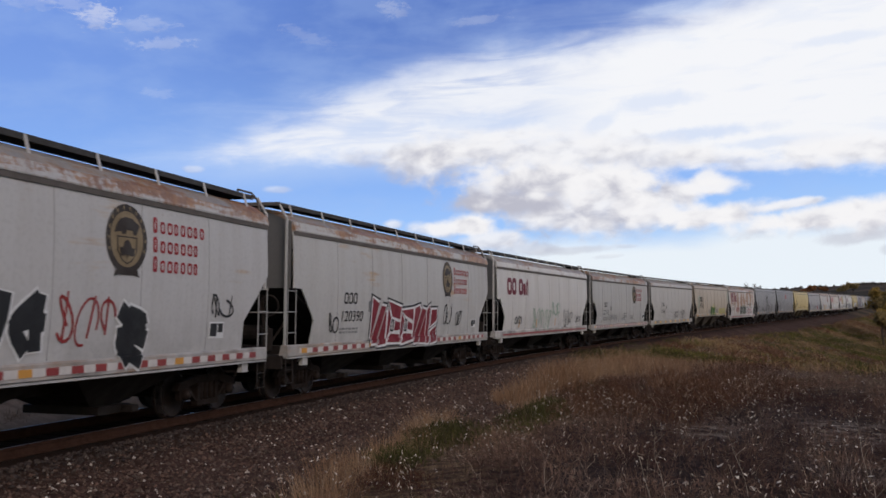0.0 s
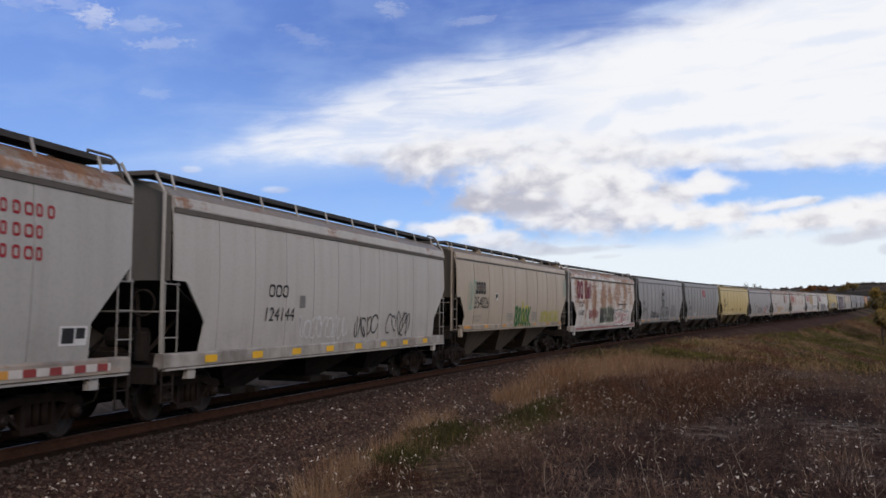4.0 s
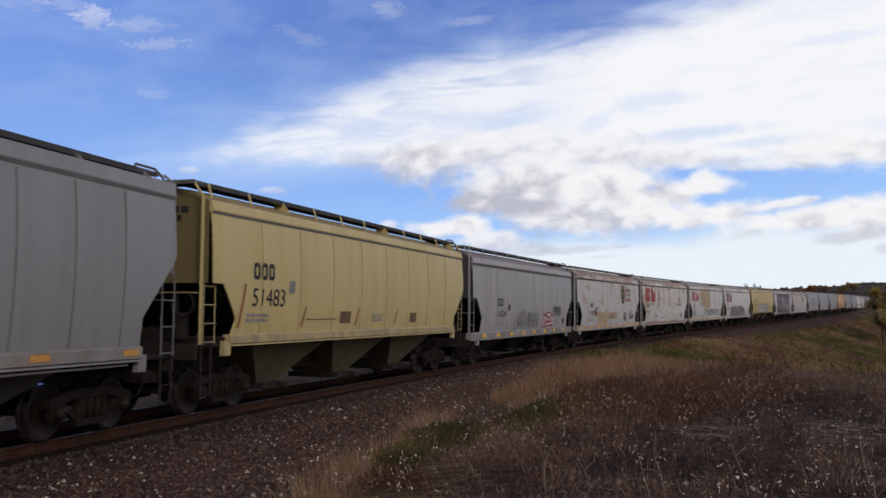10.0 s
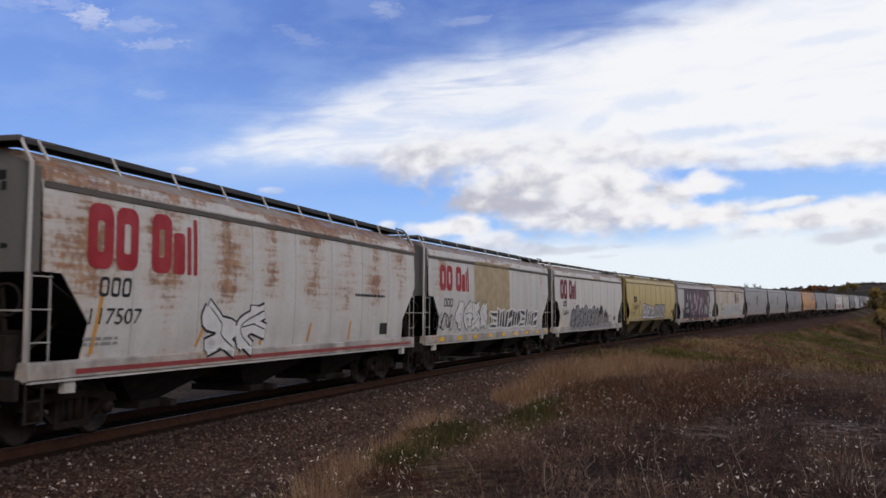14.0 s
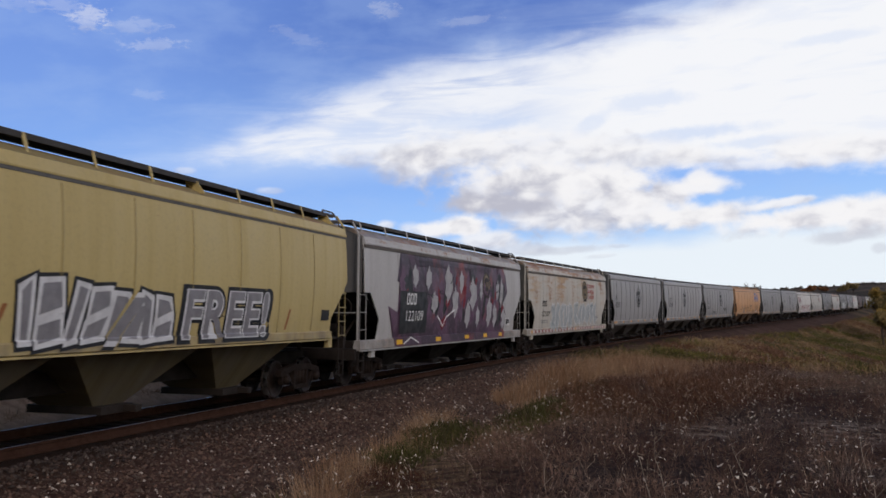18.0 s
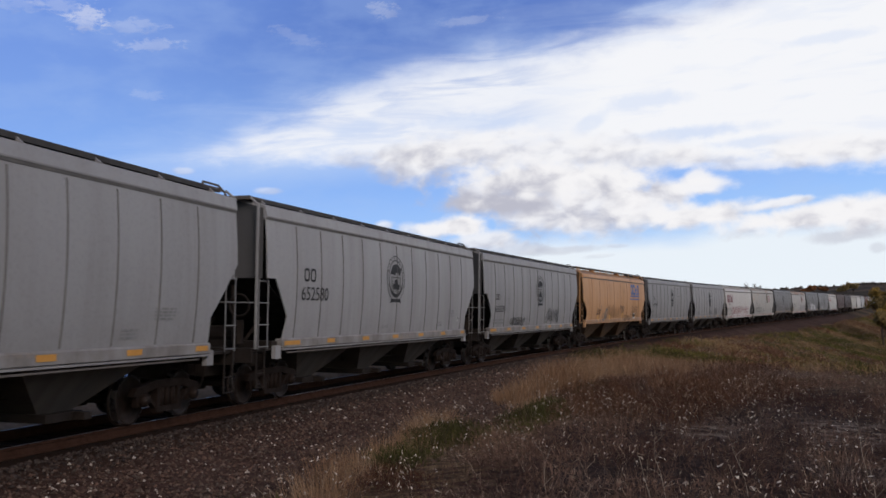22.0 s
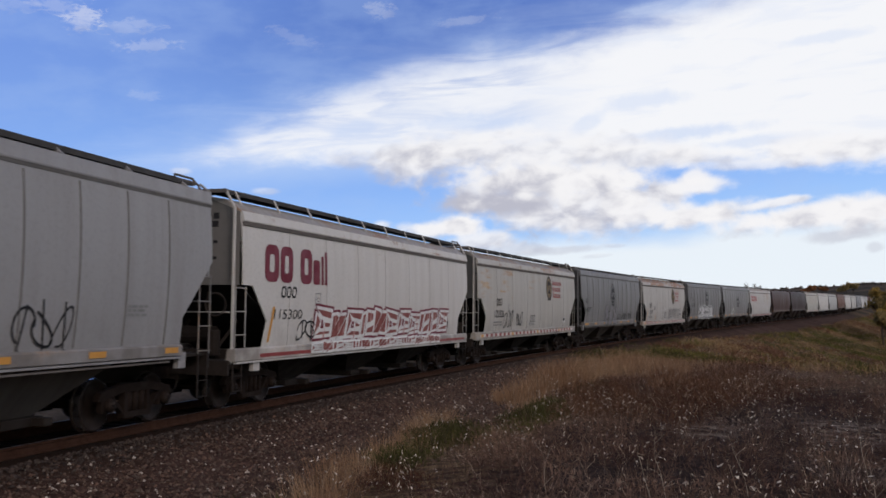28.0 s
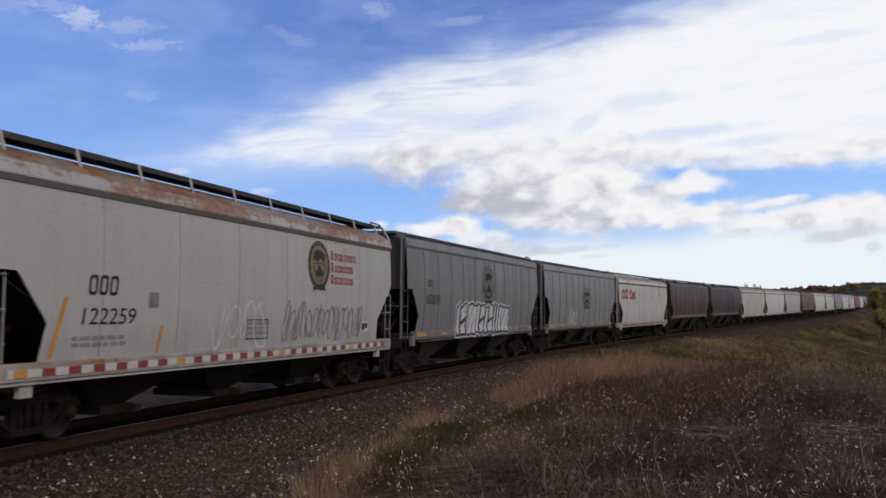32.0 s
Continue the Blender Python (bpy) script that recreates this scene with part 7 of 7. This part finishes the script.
def edge_of_gravel(s):
    return np.interp(s, [12, 17, 23, 25, 29, 31.5, 38, 50, 80, 130], [5.4, 5.1, 4.8, 5.9, 5.4, 4.4, 3.9, 2.5, 2.2, 5.0])


def clumps(seed, *patches):
    """Places in patches of growth: each patch is (along, across, half length, half width, tufts, height)."""
    rng = np.random.RandomState(seed)
    s, l, h = [], [], []
    for s0, l0, rs, rl, n, tall in patches:
        a, r = rng.uniform(0, 6.28, n), np.sqrt(rng.uniform(0, 1, n))
        wob = 1 + 0.35 * np.sin(3 * a + s0)
        s.append(s0 + rs * r * wob * np.cos(a))
        l.append(l0 + rl * r * wob * np.sin(a))
        h.append(tall * (1.1 - 0.45 * r * r) * rng.uniform(0.7, 1.15, n))
    s, l, h = np.concatenate(s), np.concatenate(l), np.concatenate(h)
    th = np.interp(s, SS, HEAD)
    x, y = np.interp(s, SS, TX) + l * np.cos(th), np.interp(s, SS, TY) - l * np.sin(th)
    return x, y, height_at(x, y), h, rng


def patchy(x, y, scale, seed):
    return np.array([noise.noise(Vector((a * scale, b * scale, seed))) for a, b in zip(x, y)])


def slivers(x, y, z, rng, per, spread, height, length, width, rise=0.5, tall=1.0):
    """Scrubby clumps: many small twigs and leaves lying every way within a low mound."""
    n = len(x) * per
    cx, cy, cz = np.repeat(x, per), np.repeat(y, per), np.repeat(z, per)
    hh = np.repeat(rng.uniform(*height, len(x)) * tall, per)
    a, r = rng.uniform(0, 6.28, n), np.sqrt(rng.uniform(0, 1, n))
    p = np.stack([cx + spread * r * np.cos(a), cy + spread * r * np.sin(a), cz + hh * rng.uniform(0, 1, n) ** 0.8 * (1 - 0.55 * r * r)], 1)
    d = rng.normal(0, 1, (n, 3))
    d[:, 2] += rise
    d /= np.linalg.norm(d, axis=1)[:, None]
    w = np.cross(d, rng.normal(0, 1, (n, 3)))
    w /= np.linalg.norm(w, axis=1)[:, None] + 1e-6
    ln = rng.uniform(*length, n)[:, None]
    wd = rng.uniform(0.5, 1.3, n)[:, None] * width
    v = np.stack([p - w * wd, p + w * wd, p + d * ln * 0.6 + w * wd * 0.8, p + d * ln], 1).reshape(-1, 3)
    i = np.arange(n)[:, None] * 4
    return v, np.concatenate([i + np.array([[0, 1, 2]]), i + np.array([[0, 2, 3]])])


def scrub_material(name, tones, patch=0.55, rare=None):
    """Dead weeds: tones that change from patch to patch and from twig to twig."""
    k = Mat(name)
    r = k.island()
    n1, n2 = k.noise(patch, 4, 0.6), k.noise(patch * 0.6, 4, 0.6, k.scaled((1, 1, 1), loc=(31, 7, 3)))
    col = k.mix(k.ramp(n1, 0.40, 0.60), tones[0], tones[1])
    col = k.mix(k.ramp(n2, 0.52, 0.66), col, tones[2])
    col = k.mix(k.math("MULTIPLY", k.ramp(r, 0.0, 0.6), 0.75), k.mix(0.62, col, (0.02, 0.012, 0.01)), col)
    col = k.mix(k.ramp(r, 0.93, 0.97), col, rare or (0.46, 0.36, 0.27))
    return k.done(col, 0.85, 0, 0.1)


def build_grass():
    straw = scrub_material("dry_straw_blades", ((0.37, 0.215, 0.122), (0.49, 0.315, 0.19), (0.26, 0.14, 0.085)), 0.45)
    green = scrub_material("green_grass_blades", ((0.058, 0.060, 0.020), (0.105, 0.100, 0.033), (0.10, 0.074, 0.030)), 0.4, (0.17, 0.135, 0.07))
    thick = scrub_material("dead_weeds", ((0.10, 0.054, 0.045), (0.32, 0.20, 0.145), (0.30, 0.22, 0.185)), 0.42)
    russet = scrub_material("russet_dead_weeds", ((0.13, 0.062, 0.038), (0.20, 0.10, 0.055), (0.085, 0.042, 0.032)), 0.4)
    bankm = scrub_material("bank_grass", ((0.36, 0.225, 0.11), (0.46, 0.31, 0.165), (0.21, 0.115, 0.065)), 0.16)
    bankg = scrub_material("bank_green_grass", ((0.10, 0.112, 0.028), (0.20, 0.185, 0.045), (0.15, 0.12, 0.035)), 0.16, (0.32, 0.24, 0.09))
    bankr = scrub_material("bank_russet_weeds", ((0.20, 0.092, 0.055), (0.28, 0.15, 0.085), (0.15, 0.078, 0.05)), 0.2)
    # straw in tall clumps and thin drifts along the gravel's edge
    x, y, z, h, rng = clumps(21, (31.0, 5.3, 1.5, 0.5, 34, 0.60), (35.0, 5.7, 3.4, 0.9, 130, 0.90), (40.5, 6.9, 4.2, 1.4, 170, 0.90), (38.0, 8.8, 3.6, 1.1, 60, 0.62), (47.5, 6.6, 5.0, 2.0, 150, 0.66), (45.0, 9.6, 4.0, 1.3, 50, 0.5), (55.0, 5.8, 5.0, 2.0, 110, 0.5))
    v, f = blades(x, y, z, rng, 40, 0.36, (0.75, 1.3), 0.009, 0.7, h)
    mesh_thing("straw_grass", v, f, straw, "tall straw-coloured dry grass tufts along the gravel", "grass")
    x, y, z, h, rng = clumps(27, (16.4, 5.55, 1.1, 0.42, 40, 0.42), (18.3, 5.35, 1.3, 0.36, 36, 0.34), (20.4, 5.25, 1.4, 0.45, 40, 0.36), (23.4, 4.95, 1.6, 0.42, 55, 0.46), (21.8, 6.6, 1.5, 0.5, 14, 0.3), (28.5, 6.0, 1.6, 0.4, 24, 0.32), (14.6, 5.9, 1.0, 0.6, 22, 0.34))
    v, f = blades(x, y, z, rng, 15, 0.30, (0.9, 1.6), 0.0055, 0.9, h)
    mesh_thing("thin_straw_grass", v, f, straw, "thin low dry grass at the gravel's edge", "grass")
    x, y, z, h, rng = clumps(22, (18.3, 6.0, 0.9, 0.40, 26, 0.26), (19.6, 5.5, 1.0, 0.35, 20, 0.2), (22.0, 5.75, 1.3, 0.55, 60, 0.34), (22.6, 5.2, 0.9, 0.35, 20, 0.25), (24.4, 6.9, 1.5, 0.55, 60, 0.30), (27.3, 6.7, 1.5, 0.45, 46, 0.30), (33.0, 7.0, 2.2, 0.5, 40, 0.28), (58.0, 3.0, 6.0, 0.9, 90, 0.35), (66.0, 4.6, 6.0, 1.2, 90, 0.35), (64.0, 7.8, 7.0, 1.4, 110, 0.35), (50.0, 4.0, 4.0, 0.9, 50, 0.3), (13.5, 5.4, 0.9, 0.5, 16, 0.2))
    v, f = slivers(x, y, z, rng, 44, 0.30, (0.8, 1.3), (0.07, 0.22), 0.008, 1.6, h)
    mesh_thing("green_grass", v, f, green, "low green weeds among the straw", "grass")
    # russet weeds behind and below the straw
    x, y, z, h, rng = clumps(28, (27.5, 8.2, 3.2, 1.0, 120, 0.62), (29.0, 10.2, 4.5, 1.3, 150, 0.62), (32.0, 7.4, 3.0, 0.8, 80, 0.5), (34.0, 11.0, 5.0, 1.8, 150, 0.6), (42.0, 10.5, 5.0, 1.8, 120, 0.5), (16.2, 6.4, 0.9, 0.4, 16, 0.3))
    v, f = slivers(x, y, z, rng, 56, 0.40, (0.8, 1.2), (0.06, 0.20), 0.0055, 1.1, h)
    mesh_thing("russet_weeds", v, f, russet, "russet-brown dead weeds in clumps behind the straw", "weeds")
    # litter of dead stems between the gravel and the thicket
    s, l, x, y, z, rng = scatter(2600, (9.5, 50), (2.0, 11), 26, lambda s, l, r: r.uniform(0, 1, len(s)) < np.interp(l - edge_of_gravel(s), [0.1, 1.2, 3, 5], [0, 0.6, 0.8, 0]))
    v, f = slivers(x, y, z, rng, 24, 0.32, (0.05, 0.20), (0.05, 0.16), 0.0035, 0.2)
    mesh_thing("stem_litter", v, f, thick, "litter of broken dead stems on the ground", "weeds")
    # the dark thicket of dead weeds in front
    def thicket(s, l, rng):
        d = l - edge_of_gravel(s)
        return rng.uniform(0, 1, len(s)) < np.interp(d, [0.8, 2.6], [0, 1]) * np.interp(s, [38, 54], [1, 0.15])
    s, l, x, y, z, rng = scatter(7600, (9.5, 60), (6, 27), 23, thicket)
    gap = (((np.abs(l - 13.5) < 1.2) & (np.abs(s - 24.5) < 3.2)) | ((np.abs(l - 10.7) < 0.7) & (np.abs(s - 24) < 1.5))) & (rng.uniform(0, 1, len(s)) < 0.55)
    gap |= (patchy(x, y, 0.7, 33) < -0.22)
    x, y, z, s = x[~gap], y[~gap], z[~gap], s[~gap]
    v, f = slivers(x, y, z, rng, 46, 0.42, (0.15, 0.55), (0.04, 0.16), 0.0042, 0.6, np.clip(0.9 + 1.7 * patchy(x, y, 0.42, 15), 0.35, 1.9))
    mesh_thing("dead_weeds", v, f, thick, "tangled thicket of dead purple-brown weeds", "weeds")
    some = rng.uniform(0, 1, len(x)) < 0.5
    v, f = blades(x[some], y[some], z[some], rng, 12, 0.4, (0.25, 0.62), 0.005, 1.5)
    mesh_thing("dead_weed_stalks", v, f, thick, "leaning dead brown weed stalks", "weeds")
    # grass in streaks down the far slope and beyond
    s, l, x, y, z, rng = scatter(15000, (46, 330), (2.6, 36), 24, lambda s, l, r: r.uniform(0, 1, len(s)) < np.interp(l - edge_of_gravel(s), [0, 0.8], [0, 1]))
    p = patchy(s + l * 0.35, l * 0.45, 0.13, 5) + 0.45 * patchy(s + l * 0.2, l * 0.8, 0.5, 6)
    for name, mat, ok, words in (("bank_straw", bankm, (p > -0.04) & (p < 0.2), "straw-coloured grass on the railway bank"), ("bank_russet", bankr, p >= 0.2, "russet-brown weeds on the railway bank"), ("bank_green", bankg, p <= -0.04, "olive green grass on the railway bank")):
        v, f = slivers(x[ok], y[ok], z[ok], rng, 30, 0.85, (0.15, 0.50), (0.12, 0.40), 0.018, 0.9)
        mesh_thing(name, v, f, mat, words, "grass")
    # dry grass on the far side of the track, seen under the cars
    s, l, x, y, z, rng = scatter(420, (8, 60), (-9, -4.0), 25)
    v, f = slivers(x, y, z, rng, 26, 0.3, (0.1, 0.35), (0.06, 0.2), 0.008, 0.9)
    mesh_thing("far_side_grass", v, f, straw, "dry tan grass on the bank across the track", "grass")


def build_seed_heads():
    """Pale fluffy heads on thin stems over the thicket."""
    s, l, x, y, z, rng = scatter(3600, (9.5, 40), (5.0, 24), 31, lambda s, l, r: r.uniform(0, 1, len(s)) < np.interp(l - edge_of_gravel(s), [0.2, 1.5], [0.2, 1]) * np.interp(s, [22, 40], [1, 0.25]))
    ok = patchy(x, y, 0.5, 44) > 0.05
    x, y, z = x[ok], y[ok], z[ok]
    stems, heads = Shape(), Shape()
    for px, py, pz in zip(x, y, z):
        h = rng.uniform(0.2, 0.8)
        tip = Vector((px + rng.uniform(-0.15, 0.15), py + rng.uniform(-0.15, 0.15), pz + h))
        stems.rod((px, py, pz - 0.03), tip, 0.004, 3, 0.002)
        for _ in range(rng.randint(2, 6)):
            c = tip + Vector((rng.uniform(-0.09, 0.09), rng.uniform(-0.09, 0.09), rng.uniform(-0.22, 0.03)))
            d = Vector((rng.normal(), rng.normal(), rng.normal() + 0.8)).normalized() * rng.uniform(0.012, 0.036)
            w = d.orthogonal().normalized() * rng.uniform(0.007, 0.014)
            u = d.cross(w).normalized() * 0.004
            heads.add([c - d, c + w, c + u, c - w, c + d], [(0, 1, 2), (0, 2, 3), (0, 3, 1), (4, 2, 1), (4, 3, 2), (4, 1, 3)])
    mesh_thing("weed_stems", np.array(stems.v), stems.f, blade_material("weed_stem_brown", (0.06, 0.04, 0.028), (0.14, 0.10, 0.07)), "thin dry weed stems", "weeds")
    mesh_thing("seed_heads", np.array(heads.v), heads.f, blade_material("seed_fluff", (0.30, 0.24, 0.19), (0.72, 0.65, 0.57)), "small pale seed heads on dead weeds", "weeds")
    # a few tall bare stalks that stand out
    for j, (px, py, h) in enumerate(((2.3, 11.0, 0.95), (2.0, 10.2, 0.75), (5.6, 13.6, 1.0), (4.5, 10.6, 0.7), (1.1, 12.0, 0.8), (3.6, 12.4, 0.8))):
        g = float(height_at([px], [py])[0])
        st = Shape()
        p = Vector((px, py, g - 0.03))
        pts = [p]
        for q in range(6):
            p = p + Vector((rng.uniform(-0.05, 0.03), rng.uniform(-0.04, 0.04), h / 6))
            pts.append(p)
        for a, b, q in zip(pts, pts[1:], range(6)):
            st.rod(a, b, 0.006 - 0.0007 * q, 4)
        for q in range(2, 6):
            e = pts[q] + Vector((rng.uniform(-0.14, 0.14), rng.uniform(-0.1, 0.1), rng.uniform(0.05, 0.16)))
            st.rod(pts[q], e, 0.003, 3)
        stalk = part("weed_stalk", st, M_STALK, None)
        tagged(stalk, "tall bare pale weed stalk with side twigs", "weed", "tall bare stalks")


M_STALK = blade_material("dry_stalk", (0.24, 0.19, 0.14), (0.36, 0.30, 0.24))


def foliage(name, a, b):
    k = Mat(name)
    r = k.island()
    return k.done(k.mix(r, a, b), 0.8, 0, 0.15)


def leaf_cloud(rng, centres, per, size, spread):
    vs, fs = [], []
    for c, cr in centres:
        for _ in range(per):
            d = Vector((rng.gauss(0, 1), rng.gauss(0, 1), rng.gauss(0, 0.8)))
            d = d.normalized() * cr * (rng.random() ** 0.4) * spread
            p = Vector(c) + d
            u = Vector((rng.gauss(0, 1), rng.gauss(0, 1), rng.gauss(0, 1))).normalized()
            w = u.orthogonal().normalized()
            k = size * rng.uniform(0.6, 1.4)
            o = len(vs)
            vs += [p + u * k, p + w * k * 0.6, p - u * k * 0.9, p - w * k * 0.7]
            fs.append((o, o + 1, o + 2, o + 3))
    return vs, fs


def build_tree(name, az, r, top, width, mat, seed, words, bare=False, leaf=0.28, sink=0.2, per=34):
    """A tree at a bearing and distance from the eye, its top at an angle over the horizon."""
    rng = random.Random(seed)
    x, y = polar(az, r)
    g = float(height_at([x], [y])[0]) - sink
    height = (1.29 + r * math.tan(radians(top)) - g) * 0.92
    tree = new(name)
    tree.location = (x, y, g)
    trunk = Shape()
    tips = []

    def grow(p, d, length, r, depth):
        q = p + d * length
        trunk.rod(p, q, r, 6 if depth == 0 else 4, r * 0.65)
        if depth >= 3:
            tips.append((q, length))
            return
        for _ in range(3 if depth else 5):
            e = (d + Vector((rng.uniform(-0.8, 0.8) * width / height * 1.6, rng.uniform(-0.8, 0.8) * width / height * 1.6, rng.uniform(-0.15, 0.5)))).normalized()
            grow(p + d * length * rng.uniform(0.55, 1.0), e, length * rng.uniform(0.6, 0.85), r * 0.6, depth + 1)
    grow(Vector((0, 0, 0)), Vector((rng.uniform(-0.1, 0.1), 0, 1)).normalized(), height * 0.34, height * 0.03, 0)
    high = max(q.z for q, _ in tips) + (0 if bare else max(0.6, width * 0.13) * 0.6)
    wide = max(max(abs(q.x), abs(q.y)) for q, _ in tips)
    sx, sz = width * 0.42 / wide, height / high
    trunk.v = [(v[0] * sx, v[1] * sx, v[2] * sz) for v in trunk.v]
    tips = [(Vector((q.x * sx, q.y * sx, q.z * sz)), l) for q, l in tips]
    part("trunk", trunk, M_BARK, tree)
    if not bare:
        cs = [(q, max(0.6, width * 0.13)) for q, _ in tips]
        vs, fs = leaf_cloud(rng, cs, max(4, per * 40 // len(cs)), leaf, 1.0)
        crown = bpy.data.meshes.new("crown")
        crown.from_pydata(vs, [], fs)
        crown.materials.append(mat)
        part("crown", crown, None, tree)
    else:
        tw = Shape()
        for q, l in tips:
            for _ in range(5):
                tw.rod(q, q + Vector((rng.uniform(-1, 1), rng.uniform(-1, 1), rng.uniform(0, 1.4))) * l * 0.7, 0.03, 3, 0.012)
        part("twigs", tw, M_BARK, tree)
    return tagged(tree, words, "tree")


M_BARK = plain("bark_grey_brown", (0.085, 0.065, 0.05), 0.9)
M_OLIVE, M_RUSSET, M_TANLEAF, M_WOODS = (foliage("leaves_olive_gold", (0.14, 0.105, 0.022), (0.46, 0.29, 0.07)), foliage("leaves_russet", (0.12, 0.05, 0.022), (0.28, 0.12, 0.045)),
                                         foliage("leaves_tan", (0.16, 0.12, 0.045), (0.36, 0.25, 0.10)), foliage("woods_dark", (0.045, 0.045, 0.036), (0.12, 0.095, 0.07)))


def polar(az, r):
    return r * math.sin(radians(az)), r * math.cos(radians(az))


def build_trees():
    # the bush by the track, where the line passes out of sight
    for az, r, top, w, m, seed in ((24.0, 178, 1.25, 6.0, M_OLIVE, 1), (23.75, 172, 0.75, 4.5, M_TANLEAF, 2), (24.2, 165, 0.3, 5.0, M_OLIVE, 3), (25.4, 176, 1.5, 7.0, M_OLIVE, 4), (23.8, 158, -0.1, 3.5, M_TANLEAF, 14), (24.9, 160, 0.5, 5.0, M_OLIVE, 15)):
        build_tree("tree", az, r, top, w, m, seed, "bushy tree with olive and golden autumn leaves", leaf=0.16, per=110)
    for az, r, top, w, seed in ((20.55, 560, 1.40, 7.5, 5), (20.95, 570, 1.25, 6.5, 6), (20.15, 580, 1.2, 6, 16)):
        build_tree("tree", az, r, top, w, M_RUSSET, seed, "broad tree with russet autumn leaves", leaf=0.35, per=60)
    for az, r, top, w, seed in ((22.2, 540, 1.30, 6.5, 7), (22.55, 520, 1.42, 6, 8), (21.95, 560, 1.12, 5, 17)):
        build_tree("tree", az, r, top, w, M_TANLEAF, seed, "tree with thin tan autumn leaves", leaf=0.35, per=40)
    for az, r, top, w, seed in ((17.05, 620, 1.75, 7, 9), (17.5, 640, 1.68, 7, 10), (16.75, 640, 1.6, 6, 11), (17.75, 640, 1.55, 5, 18)):
        build_tree("tree", az, r, top, w, None, seed, "bare leafless tree on the skyline", bare=True)
    rng = random.Random(9)
    cs = []
    for _ in range(520):
        az = rng.choice((rng.uniform(22.6, 32), rng.uniform(15, 30), rng.uniform(22.8, 27)))
        r = rng.uniform(760, 1000)
        x, y = polar(az, r)
        top = float(np.interp(az, [15, 17, 19, 21.4, 22.6, 23.5, 32], [1.35, 1.36, 1.24, 0.98, 1.15, 1.24, 1.2])) - rng.uniform(0, 0.25)
        cs.append((x, y, 1.29 + r * math.tan(radians(top))))
    zs = height_at([c[0] for c in cs], [c[1] for c in cs])
    blobs = []
    for (x, y, top), z in zip(cs, zs):
        h = max(2.0, top - z)
        for _ in range(3):
            blobs.append((Vector((x + rng.uniform(-3, 3), y + rng.uniform(-3, 3), z + h - 1.6 - h * 0.8 * rng.random())), 1.6))
    vs, fs = leaf_cloud(rng, blobs, 26, 0.9, 1.0)
    mesh_thing("far_woods", [tuple(v) for v in vs], fs, M_WOODS, "dark strip of far woods along the hilltop", "woods")


build_stones()
build_grass()
build_seed_heads()
build_trees()



def motions():
    """The train runs by at some fifteen metres a second; the clouds drift."""
    for car, s0, pitch, kind in CARS:
        rows = []
        for i in range(33):
            rows.append((float(i), track_pose(s0 + pitch / 2 - run_of_train(i), pitch / 2 - 2.25)))
        walk(car, rows)
    # the wheels turn while they pass near; far off their turning cannot be told
    for wheel, s0, i in WHEELS:
        if i > 30:
            continue
        inner = wheel.location.copy()
        a = max(0, int((s0 - 48) / 15.2 * FPS))
        b = min(32 * FPS, int((s0 + 2 - 5) / 15.0 * FPS))
        rows = [(0.0, Matrix.Translation(inner))] if a > 0 else []
        angle = 0.0
        for q in range(a, b + 1, 1):
            if q > a:
                angle += (run_of_train(q / FPS) - run_of_train((q - 1) / FPS)) / 0.457
            rows.append((q / FPS, Matrix.Translation(inner) @ Matrix.Rotation(angle, 4, "X")))
        if b < 32 * FPS:
            rows.append((32.0, rows[-1][1]))
        walk(wheel, rows)
    base = Matrix.Translation((0, 0, 1.3))
    for shell in SKY:
        walk(shell, [(0.0, base), (16.0, base @ pose(0, 0, 0, 0, -0.25, 0.36)), (32.0, base @ pose(0, 0, 0, 0, -0.5, 0.72))])


for _c in CARS:
    clean(_c[0])
motions()
